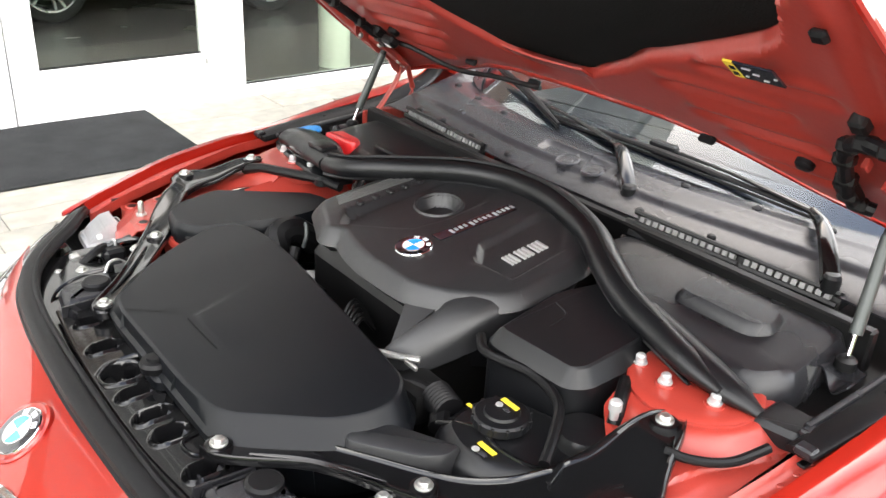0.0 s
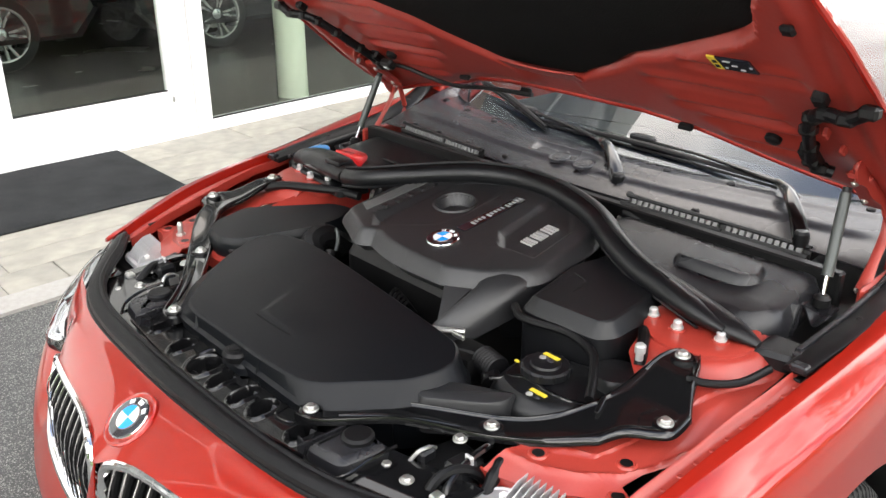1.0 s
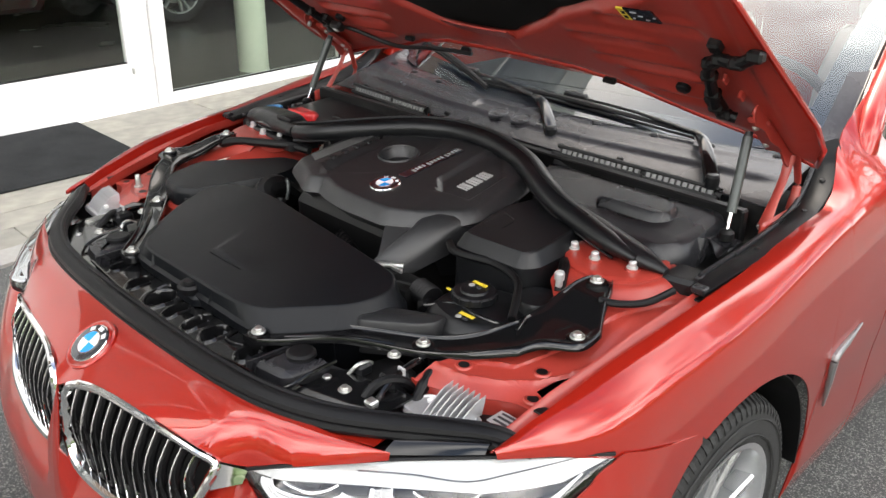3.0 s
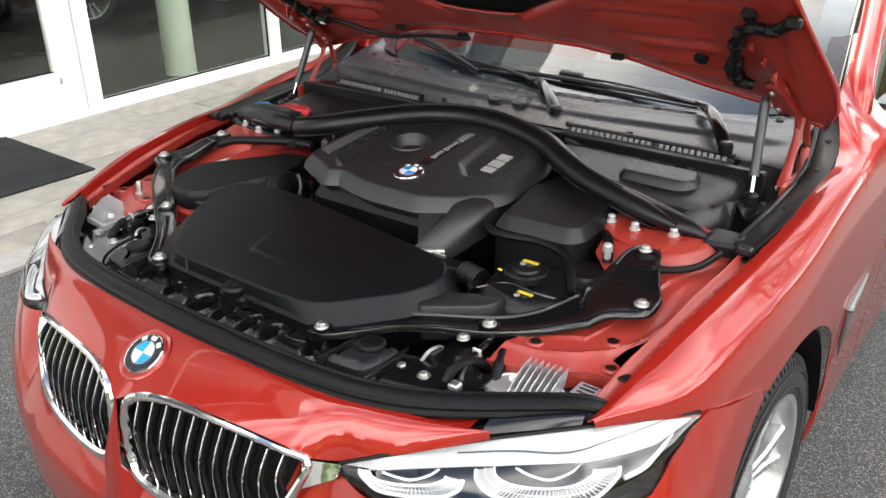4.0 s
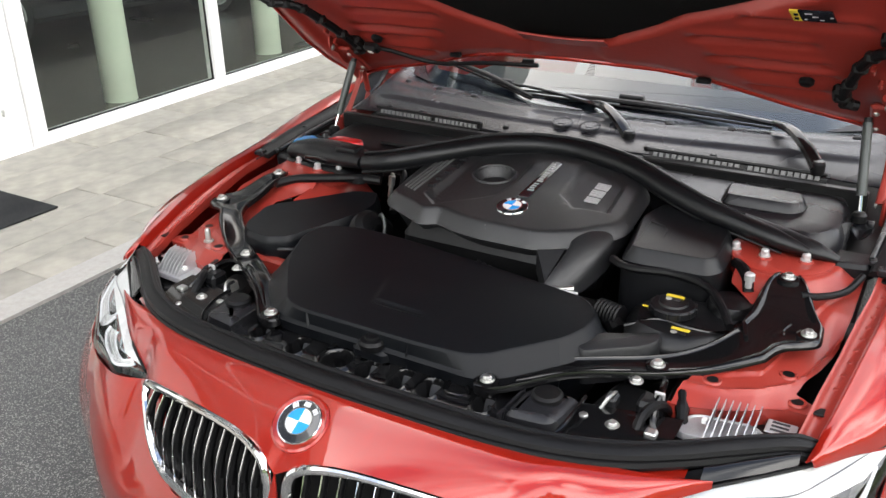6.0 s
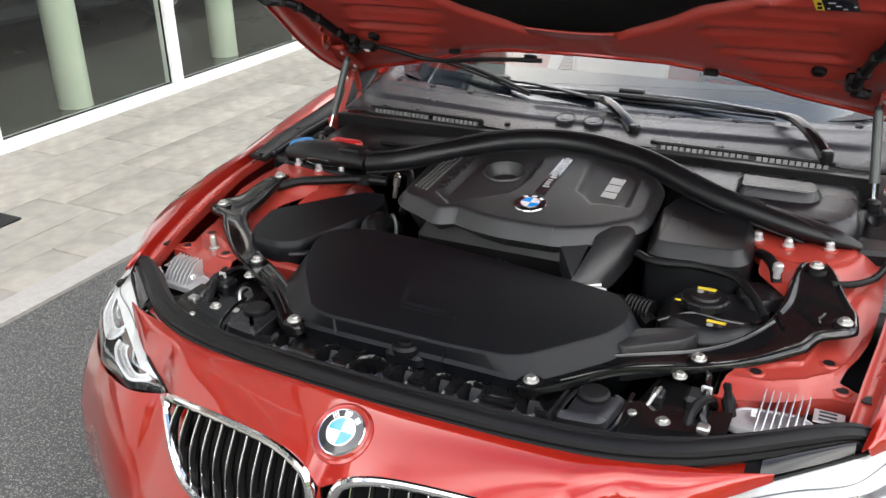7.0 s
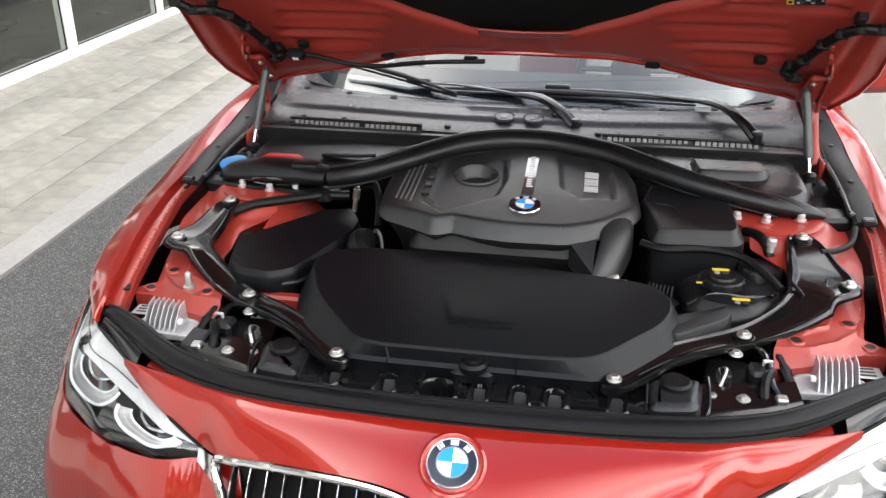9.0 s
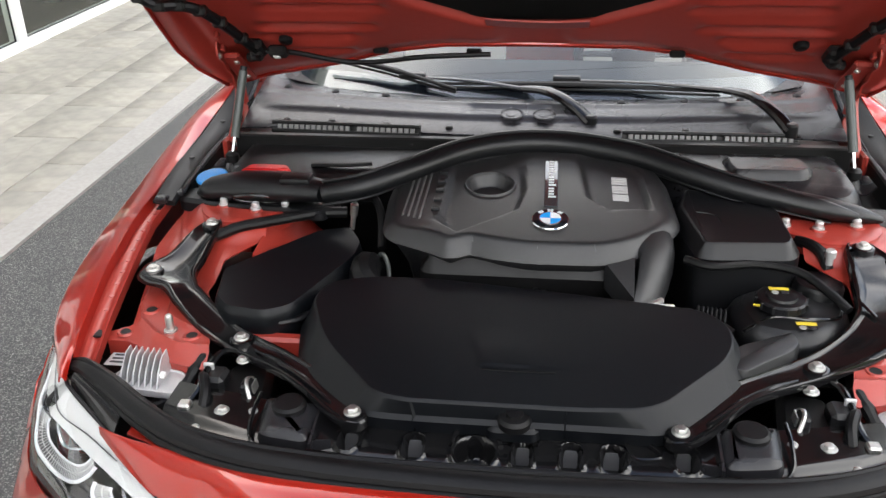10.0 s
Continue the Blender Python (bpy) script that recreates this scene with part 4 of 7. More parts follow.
def screen(u, v, x_in=1.0):
    a = u * 2 - 1
    xb, xt = a * 0.740 * x_in, a * 0.600 * x_in
    yb, zb = lerp(SB, abs(xb))
    yt, zt = lerp(ST, abs(xt))
    f = v
    bow = 0.035 * math.sin(math.pi * f)
    return (xb + (xt - xb) * f, yb + (yt - yb) * f - bow * 0.4, zb + (zt - zb) * f + bow)


part("screen_border_low", sheet(lambda u, v: Vector(screen(0.02 + 0.96 * u, 0.075 * v)) + Vector((0, 0.002, -0.004)), 40, 3), BLACKEN, car, "black printed lower edge of the windscreen")
g = part("windscreen", sheet(screen, 32, 16), SCREEN, car, "curved clear windscreen")
g.visible_shadow = False
for s in (1, -1):
    edge = [Vector(screen(0.5 + s * 0.5, k / 10)) for k in range(11)]
    # printed black border under the glass
    def border(u, v, s=s):
        h = 0.9 * v
        inner = 0.885 - 0.16 * max(0.0, 1 - h / 0.16) ** 2
        p = screen(0.5 + s * 0.5 * (inner + (1.0 - inner) * u), h)
        return (p[0], p[1] + 0.002, p[2] - 0.004)
    part("screen_border", sheet(border, 6, 30), BLACKEN, car, "black printed edge of the windscreen")
    part("screen_seal", tube([p + Vector((s * 0.006, 0, 0.002)) for p in edge], 0.009, 8, 1), RUBBER, car)
    part("screen_pillar", tube([(s * 0.800, 0.84, 0.975), (s * 0.792, 0.87, 1.035), (s * 0.776, 0.935, 1.083), (s * 0.744, 1.10, 1.160), (s * 0.700, 1.30, 1.240), (s * 0.640, 1.53, 1.318), (s * 0.608, 1.63, 1.338)], 0.033, 14, 5), PAINT, car, "red painted windscreen pillar")
    def corner(u, v, s=s):
        h = 0.34 * v
        inner = 0.945 - 0.16 * max(0.0, 1 - h / 0.10) ** 2
        p = screen(0.5 + s * 0.5 * (inner + (1.035 - inner) * u), h)
        return (p[0], p[1] - 0.004, p[2] + 0.005 + 0.012 * u * u)
    part("screen_corner_trim", sheet(corner, 8, 24, 0.003), COWLGREY, car, "grey plastic trim round the windscreen corner")
    sw = sheet(lambda u, v: (s * (0.80 - 0.19 * v), 0.98 + u * 1.5 + v * (0.62 - 0.75 * u), 0.985 + v * 0.345), 12, 4)
    w = part("side_window", sw, SCREEN, car)
    w.visible_shadow = False
    part("roof_rail", tube([(s * 0.605, 1.62, 1.335), (s * 0.60, 2.0, 1.365), (s * 0.57, 2.5, 1.33), (s * 0.60, 3.1, 1.12), (s * 0.66, 3.45, 1.0)], 0.03, 8, 4), PAINT, car)
part("roof", sheet(lambda u, v: ((u * 2 - 1) * 0.60, 1.56 + 1.0 * v, 1.345 + 0.045 * math.sin(math.pi * (0.15 + v * 0.7)) - 0.02 * (u * 2 - 1) ** 2), 16, 10, 0.004), PAINT, car)
rg = part("rear_window", sheet(lambda u, v: ((u * 2 - 1) * (0.58 + 0.06 * v), 2.55 + 0.72 * v, 1.345 - 0.31 * v), 10, 6), SCREEN, car)
rg.visible_shadow = False
part("boot_lid", sheet(lambda u, v: ((u * 2 - 1) * 0.74, 3.15 + 0.62 * v, 1.03 - 0.02 * v - 0.5 * max(0, v - 0.85) * 6 * 0.4), 12, 10, 0.004), PAINT, car)
part("rear_bumper", sheet(lambda u, v: ((u * 2 - 1) * 0.80, 3.70 + 0.12 * math.sin(math.pi * u) + 0.03 * math.sin(math.pi * v), 0.92 - 0.70 * v), 16, 8, 0.004), PAINT, car)
part("underbody", box(-0.70, 0.70, -0.40, 3.6, 0.22, 0.28, 0.01, 1), DARK, car)
part("cabin_floor", box(-0.72, 0.72, 0.95, 3.1, 0.29, 0.34, 0.01, 1), DASH, car)
part("dashboard", moulded(rounded([(-0.70, 0.90), (0.70, 0.90), (0.68, 1.30), (-0.68, 1.30)], 0.06), [(0.0, 0.55), (0.0, 0.88), (0.02, 0.93), (0.06, 0.945)]), DASH, car, "dark dashboard top")
sw = Vector((0.315, 1.46, 0.915))
ax = Vector((0, 0.86, 0.5)).normalized()
q = ax.to_track_quat("Z", "Y")
wheel = part("steering_wheel", tube([sw + q @ Vector((0.185 * math.cos(a), 0.185 * math.sin(a), 0)) for a in (2 * math.pi * k / 24 for k in range(24))], 0.016, 8, 1, closed=True), DASH, car, "dark steering wheel")
part("wheel_hub", lathe([(0.07, -0.02), (0.075, 0.01), (0.05, 0.03), (0.01, 0.034)], sw, 20, ax), DASH, wheel)
part("wheel_spoke", tube([sw + q @ Vector((-0.18, 0, 0)), sw, sw + q @ Vector((0.18, 0, 0))], 0.02, 8, 3, flat=0.5), DASH, wheel)
for s in (1, -1):
    seat = part("seat", moulded(rounded([(s * 0.13, 1.65), (s * 0.60, 1.65), (s * 0.60, 2.15), (s * 0.13, 2.15)], 0.06), [(0.02, 0.35), (0.0, 0.42), (0.0, 0.53), (0.03, 0.57)]), BEIGE, car, "pale leather seat")
    bm = moulded(rounded([(s * 0.14, 2.08), (s * 0.59, 2.08), (s * 0.56, 2.24), (s * 0.17, 2.24)], 0.05), [(0.0, 0.45), (0.0, 0.9), (0.03, 1.05), (0.06, 1.08)])
    bmesh.ops.rotate(bm, verts=bm.verts[:], cent=(0, 2.1, 0.5), matrix=Matrix.Rotation(radians(-14), 3, 'X'))
    part("backrest", bm, BEIGE, seat)
    part("headrest", box(s * 0.365 - 0.13, s * 0.365 + 0.13, 2.22, 2.33, 1.08, 1.22, 0.04, 3), BEIGE, seat)

# ---- bonnet, raised ----
BC, BS = 0.788, 0.616


def bon(u, v, w=0.0):
    """Bonnet coordinates: u across, v up along it from the rear edge, w outwards."""
    return Vector((u, 0.54 - v * BC + w * BS, 1.144 + v * BS + w * BC))


REAR = [(0.0, 0.025), (0.22, 0.018), (0.34, -0.01), (0.44, -0.05), (0.54, -0.085), (0.68, -0.115), (0.78, -0.135), (0.87, -0.145)]
SIDE = [(-0.17, 0.765), (-0.145, 0.785), (-0.10, 0.808), (-0.05, 0.822), (0.0, 0.832), (0.05, 0.835), (0.12, 0.83), (0.2, 0.82), (0.3, 0.81), (0.5, 0.79), (0.8, 0.72), (1.0, 0.62), (1.08, 0.50)]
PADV = [(0.0, 0.153), (0.11, 0.160), (0.16, 0.190), (0.25, 0.245), (0.32, 0.300), (0.39, 0.332), (0.58, 0.435), (0.635, 0.488), (0.66, 0.58)]
VTOP = 1.06


def bonnet_uv(a, b):
    """a from -1 to 1 across, b from 0 to 1 up."""
    v1 = VTOP - 0.14 * a * a
    vs = lerp(REAR, abs(a) * 0.87)[0]
    v = vs + (v1 - vs) * b
    return a * lerp(SIDE, v)[0], v


def bonnet_in(a, b, lift=0.0):
    u, v = bonnet_uv(a, b)
    m = abs(u)
    w = -0.020 * smooth01((m - 0.3) / 0.5) - 0.025 * smooth01((m - 0.64) / 0.19)
    rim = min(1.0, (1 - abs(a)) * 14, b * 16)
    w -= 0.016 * smooth01(rim) * smooth01((m - 0.08) / 0.05 + 0.6)
    # pressed bars across the panel
    for vc, u0, u1 in ((0.022, 0.40, 0.62), (0.098, 0.38, 0.64), (0.150, 0.33, 0.62), (0.235, 0.30, 0.60), (0.325, 0.42, 0.70)):
        d = (v - vc - 0.10 * (m - 0.5)) / 0.015
        g = math.exp(-d * d) * smooth01((m - u0) / 0.05) * smooth01((u1 - m) / 0.05)
        w += 0.014 * g - 0.006 * math.exp(-(d - 2.0) ** 2) * smooth01((m - u0) / 0.05) * smooth01((u1 - m) / 0.05)
    # channel along the outer edge, hollow over the hinge
    w += 0.012 * math.exp(-((m - 0.745) / 0.018) ** 2) * smooth01((v - 0.02) / 0.1)
    w += 0.016 * math.exp(-(((m - 0.70) / 0.035) ** 2 + ((v + 0.01) / 0.07) ** 2))
    # sunk field of the insulation pad
    f = smooth01((v - lerp(PADV, m)[0] + 0.024) / 0.028) * smooth01((0.682 - m) / 0.03) * smooth01((0.975 - v) / 0.03)
    w = w * (1 - f) + 0.007 * f
    return bon(u, v, w + lift)


bonnet = part("bonnet", sheet(lambda u, v: bonnet_in(u * 2 - 1, v), 200, 200), PAINT_IN, car, "raised red bonnet, ribbed underside")


def bonnet_out(u, v):
    a = u * 2 - 1
    uu, vv = bonnet_uv(a, v)
    edge = min(1, (1 - abs(a)) * 9, v * 12, (1 - v) * 12)
    drop = 0.025 * smooth01((abs(uu) - 0.64) / 0.19) + 0.02 * smooth01((abs(uu) - 0.3) / 0.5)
    return bon(uu, vv, 0.002 + 0.034 * smooth01(edge) - drop)


part("outer_skin", sheet(bonnet_out, 40, 30), PAINT, bonnet, "glossy red outer skin")
rim = [bonnet_in(-1 + 2 * k / 40, 0.0, -0.001) for k in range(41)]
part("hem", tube([bonnet_in(-1, b / 10.0) for b in range(10, 0, -1)] + rim + [bonnet_in(1, b / 10.0) for b in range(1, 11)], 0.006, 8, 1), PAINT, bonnet)

# black felt pad
PAD = PADV[:-1] + [(0.655, 0.58), (0.63, 0.72), (0.55, 0.84), (0.35, 0.92), (0.0, 0.95)]
pad = spline([(u, v, 0) for u, v in PAD], 4)
pad = pad + [Vector((-p.x, p.y, 0)) for p in reversed(pad[1:-1])]
cen = Vector((0, 0.56, 0))
rs = []
for k, w in ((1.0, 0.001), (0.996, -0.005), (0.975, -0.008), (0.6, -0.008), (0.2, -0.008)):
    rs.append([bon(*(cen + (p - cen) * k)[:2], w) for p in pad])
part("insulation_pad", rings(rs), FELT, bonnet, "black felt insulation pad")
part("catch_flap", sheet(lambda u, v: bon(-0.105 + 0.22 * u, 0.146 + 0.042 * v - 0.006 * u, -0.012 - 0.008 * v - 0.004 * math.sin(math.pi * u)), 10, 4, 0.004), PAINT_IN, bonnet)


def on_bonnet(u0, u1, v0, v1, w0, w1, bev=0.001, skew=0.0):
    bm = box(u0, u1, v0, v1, min(w0, w1), max(w0, w1), bev, 1)
    for v in bm.verts:
        v.co = bon(v.co.x + skew * (v.co.y - v0), v.co.y, v.co.z)
    return bm


sticker = part("sticker", on_bonnet(0.566, 0.626, 0.386, 0.422, -0.046, -0.049, 0, skew=-0.2), BLACKEN, bonnet, "black and yellow notice sticker")
part("sticker_edge", on_bonnet(0.551, 0.566, 0.386, 0.422, -0.046, -0.0495, 0, skew=-0.2), YELLOW, sticker)
for k, (a, b) in enumerate(((0.570, 0.575), (0.584, 0.594), (0.571, 0.584), (0.597, 0.605), (0.615, 0.620))):
    part("bar", on_bonnet(a, b, 0.392 + 0.010 * (k % 3), 0.3942 + 0.010 * (k % 3), -0.049, -0.0500, 0), SILVER, sticker)
for u, v in ((0.553, 0.392), (0.552, 0.406)):
    part("bar", on_bonnet(u, u + 0.008, v, v + 0.008, -0.0495, -0.0503, 0), BLACKEN, sticker)
for s in (1, -1):
    part("hole_plug", on_bonnet(s * 0.718 - 0.011, s * 0.718 + 0.011, 0.528, 0.549, -0.045, -0.056, 0.004), RUBBER, bonnet)
    part("buffer", lathe([(0.016, 0.0), (0.016, 0.008), (0.012, 0.012), (0.004, 0.013)], bon(s * 0.560, 0.110, -0.034), 16, (0, -BS, -BC)), RUBBER, bonnet)
    hose = [bon(s * 0.795, 0.345, -0.060), bon(s * 0.760, 0.325, -0.068), bon(s * 0.722, 0.315, -0.062), bon(s * 0.690, 0.285, -0.058), bon(s * 0.668, 0.230, -0.056), bon(s * 0.648, 0.150, -0.054), bon(s * 0.634, 0.085, -0.054), bon(s * 0.642, 0.058, -0.054), bon(s * 0.664, 0.045, -0.052)]
    part("washer_hose", tube(hose, 0.0115, 10, 5), RUBBER, bonnet, "black corrugated hose")
    for k in range(8):
        p = hose[k]
        part("hose_clip", box(p.x - 0.015, p.x + 0.015, p.y - 0.012, p.y + 0.012, p.z - 0.011, p.z + 0.011, 0.005, 1), DARK, bonnet)
    part("hose_bracket", on_bonnet(s * 0.632 - 0.018, s * 0.632 + 0.018, 0.062, 0.118, -0.036, -0.060, 0.006), DARK, bonnet)
    part("hose_tab", on_bonnet(s * 0.712 - 0.012, s * 0.712 + 0.012, 0.322, 0.350, -0.036, -0.058, 0.004), DARK, bonnet)
    for u, v in ((0.705, 0.14), (0.69, 0.20), (0.715, 0.075)):
        part("clip_tab", on_bonnet(s * u - 0.005, s * u + 0.005, v, v + 0.018, -0.040, -0.056, 0.002), PAINT_IN, bonnet)
    part("hinge_plate", on_bonnet(s * 0.712 - 0.024, s * 0.712 + 0.024, -0.085, 0.055, -0.040, -0.056, 0.006), PAINT_IN, bonnet)
    for v in (-0.055, 0.025):
        bolt(bonnet, bon(s * 0.702, v, -0.056), 0.6, (0, -BS, -BC))
    # cranked hinge bracket, two arms to the wing
    bm = moulded(rounded([(0.105, -0.030), (0.110, -0.055), (0.085, -0.076), (0.045, -0.064), (0.005, -0.070), (-0.045, -0.060), (-0.080, -0.074), (-0.115, -0.074), (-0.124, -0.050), (-0.105, -0.030), (-0.06, -0.022)], 0.014), [(0, 0.0), (0, 0.005)])
    for q in bm.verts:
        q.co = bon(s * (0.726 + q.co.z - 0.10 * (q.co.x - 0.05)), q.co.x, q.co.y)
    bmesh.ops.recalc_face_normals(bm, faces=bm.faces[:])
    hinge = part("hinge", bm, PAINT_IN, car, "red bonnet hinge with two arms")
    knee = Vector((s * 0.741, 0.587, 1.046))
    part("hinge_arm", tube([knee, (s * 0.743, 0.575, 1.005), (s * 0.745, 0.540, 0.955), (s * 0.747, 0.504, 0.908)], [0.012, 0.0095, 0.0095, 0.014], 10, 5, flat=0.45), PAINT_IN, hinge)
    part("hinge_link", tube([knee + Vector((s * 0.004, 0.020, 0.006)), (s * 0.748, 0.625, 1.005), (s * 0.750, 0.635, 0.965), (s * 0.752, 0.618, 0.915)], [0.011, 0.0095, 0.0095, 0.012], 10, 5, flat=0.45), PAINT_IN, hinge)
    part("hinge_base", box(s * 0.756 - 0.006, s * 0.756 + 0.006, 0.47, 0.67, 0.84, 0.925, 0.005, 1), PAINT_IN, hinge)
    bolt(hinge, knee + Vector((-s * 0.006, 0, 0)), 0.7, (-s, 0, 0.1))
    bolt(hinge, (s * 0.738, 0.508, 0.905), 0.7, (-s, 0, 0.1))
    bolt(hinge, bon(s * 0.724, 0.078, -0.064), 0.7, (-s, 0, 0))
    low, top = Vector((s * 0.713, 0.409, 0.908)), Vector((s * 0.688, 0.491, 1.104))
    mid = low.lerp(top, 0.21)
    strut = part("gas_strut", tube([mid, low.lerp(top, 0.95)], 0.0105, 14, 1, smooth=False), STRUT, car, "dark gas strut with bright rod")
    part("rod", tube([low, mid], 0.0040, 10, 1, smooth=False), CHROME, strut)
    part("ball_joint", tube([low.lerp(top, 0.92), top], 0.0085, 10, 1, smooth=False), DARK, strut)
    part("foot", lathe([(0.016, -0.012), (0.016, 0.004), (0.010, 0.010), (0.004, 0.011)], low, 14), DARK, strut)
cable = [bon(-0.640, 0.075, -0.055), bon(-0.60, 0.075, -0.050), bon(-0.55, 0.050, -0.042), bon(-0.46, 0.004, -0.040), bon(-0.38, 0.0, -0.040), bon(-0.25, 0.025, -0.036), bon(-0.1, 0.030, -0.03)]
part("cable", tube(cable, 0.006, 8, 5), RUBBER, bonnet)
part("connector", on_bonnet(-0.605, -0.560, 0.072, 0.104, -0.045, -0.068, 0.006), DARK, bonnet)
# glint on the plug, put in as a small white patch
part("connector_glint", on_bonnet(-0.592, -0.576, 0.078, 0.092, -0.068, -0.070, 0.001), WHITE, bonnet)
for u in (-0.14, 0.32, -0.36):
    part("edge_buffer", on_bonnet(u - 0.018, u + 0.018, 0.008, 0.020, -0.008, -0.024, 0.004), RUBBER, bonnet)

# ---- scuttle, wipers ----


def cowl(u, v):
    x = (u * 2 - 1) * 0.735
    m = abs(x)
    y0 = 0.490 + 0.055 * smooth01((m - 0.1) / 0.55)
    y1 = lerp(SB, m)[0] + 0.012
    z0, z1 = 0.948 - 0.012 * (m / 0.7) ** 2, 0.984
    bulge = 0.006 * math.sin(math.pi * v) + 0.010 * smooth01((v - 0.26) / 0.08) * smooth01((0.98 - v) / 0.25) + 0.004 * math.exp(-((v - 0.62) / 0.05) ** 2)
    bulge -= 0.006 * smooth01((0.10 - abs(x + 0.06)) / 0.01) * smooth01((v - 0.36) / 0.04) * smooth01((0.60 - v) / 0.05)
    side = smooth01((m - 0.66) / 0.07)
    return (x, y0 + (y1 - y0) * v, z0 + (z1 - z0) * v ** 0.8 + bulge * (1 - side) + 0.035 * side * v)


scuttle = part("scuttle_panel", sheet(cowl, 140, 40, 0.004), COWLGREY, car, "grey-black plastic scuttle panel below the windscreen")


def cowl_at(x, v, lift=0.0):
    p = cowl((x / 0.735 + 1) / 2, v)
    return Vector((p[0], p[1], p[2] + lift))


for x in (-0.66, -0.52, -0.38, 0.215, 0.37, 0.51, 0.655):
    part("clip", lathe([(0.010, -0.002), (0.010, 0.002), (0.006, 0.005), (0.002, 0.0055)], cowl_at(x, 0.72), 14), RUBBER, scuttle)
for x in (-0.62, -0.50, -0.36, -0.20, 0.20, 0.36):
    part("clip", lathe([(0.009, -0.002), (0.009, 0.003), (0.006, 0.006), (0.002, 0.0065)], cowl_at(x, 0.10), 14), DARK, scuttle)
for x in (-0.052, 0.027):
    c = cowl_at(x, 0.36, 0.001)
    part("boss", lathe([(0.028, -0.004), (0.028, -0.0005), (0.025, 0.0015), (0.023, -0.001), (0.014, -0.001), (0.012, 0.0005), (0.003, 0.0005)], c, 24, (0, -0.2, 1)), COWLGREY, scuttle)


VANE = mat("pale_grey_vent_plastic", (0.17, 0.17, 0.17), 0.4, vary=0.1)
# sky sheen on the slots' black back walls, put in as a paler grey
SLOTGREY = mat("sky_lit_slot_grey", (0.075, 0.075, 0.080), 0.35, vary=0.15)


def vent(x0, y0, z0, x1, y1, z1, n):
    """A long air grille with small upright vanes in two rows."""
    a, b = Vector((x0, y0, z0)), Vector((x1, y1, z1))
    d = (b - a).normalized()
    up = Vector((0, 0.35, 1)).normalized()
    nrm = Vector((0, -1, 0.3)).normalized()
    g = part("air_grille", tube([a - d * 0.012 + up * 0.008, b + d * 0.012 + up * 0.008], 0.005, 6, 1, smooth=False), DARK, scuttle, "black air grille with pale vanes")
    part("grille_bar", tube([a - d * 0.012 - up * 0.013, b + d * 0.012 - up * 0.013], 0.006, 6, 1, smooth=False), DARK, g)
    part("grille_bar", tube([a - up * 0.032 - nrm * -0.012, b - up * 0.03 - nrm * -0.012], 0.012, 8, 1, smooth=False), PLASTIC, g)
    part("grille_back", rings([[p + up * 0.010 - nrm * 0.012, p - up * 0.030 - nrm * 0.012, p - up * 0.030 - nrm * 0.018, p + up * 0.010 - nrm * 0.018] for p in (a - d * 0.012, b + d * 0.012)]), DARK, g)
    first = None
    for k in range(n):
        p = a.lerp(b, (k + 0.5) / n)
        if abs((k + 0.5) / n - 0.55) < 0.02:
            continue
        if first is None:
            wv = (b - a).length / n * 0.33
            bm = rings([[q + d * wv - nrm * 0.008, q - d * wv - nrm * 0.008, q - d * wv + nrm * 0.001, q + d * wv + nrm * 0.001] for q in (p - up * 0.009, p + up * 0.004)])
            first = part("vane", bm, VANE, g)
        else:
            repeat(first, g, p - up * 0.0025 - nrm * 0.0035)


vent(0.222, 0.488, 0.955, 0.61, 0.535, 0.940, 26)
vent(0.215, 0.474, 0.938, 0.43, 0.500, 0.932, 15)
vent(-0.64, 0.545, 0.943, -0.28, 0.492, 0.955, 24)


def wiper(pivot, elbow, blade_a, blade_b, blade_m):
    p, e = Vector(pivot), Vector(elbow)
    arm = part("wiper", tube([p + Vector((0, 0, 0.004)), p.lerp(e, 0.25) + Vector((0, 0, 0.022)), p.lerp(e, 0.6) + Vector((0, 0, 0.026)), e], [0.019, 0.017, 0.015, 0.011], 10, 5, flat=0.75), GLOSS, car, "black wiper arm resting on the windscreen")
    m = Vector(blade_m)
    part("arm_rod", tube([e, e.lerp(m, 0.5) + Vector((0, 0, 0.006)), m], [0.010, 0.006, 0.006], 8, 4, flat=0.6), GLOSS, arm)
    a, b = Vector(blade_a), Vector(blade_b)
    part("blade", tube([a, a.lerp(b, 0.5) + Vector((0, 0, 0.008)), b], [0.005, 0.011, 0.005], 8, 6, flat=0.7), RUBBER, arm)
    part("blade_edge", tube([a - Vector((0, 0, 0.009)), a.lerp(b, 0.5) - Vector((0, 0, 0.006)), b - Vector((0, 0, 0.009))], 0.0035, 6, 4), RUBBER, arm)
    part("blade_clip", box(m.x - 0.035, m.x + 0.035, m.y - 0.012, m.y + 0.012, m.z - 0.004, m.z + 0.012, 0.004, 1), PLASTIC, arm)
    part("pivot_cap", lathe([(0.016, -0.01), (0.016, 0.016), (0.012, 0.022), (0.003, 0.023)], p, 16), PLASTIC, arm)


wiper((0.138, 0.550, 0.962), (-0.03, 0.685, 1.008), (-0.57, 0.80, 1.058), (-0.20, 0.675, 1.006), (-0.32, 0.725, 1.022))
wiper((0.600, 0.540, 0.955), (0.465, 0.690, 1.012), (-0.245, 0.705, 1.012), (0.46, 0.70, 1.004), (0.08, 0.725, 1.020))

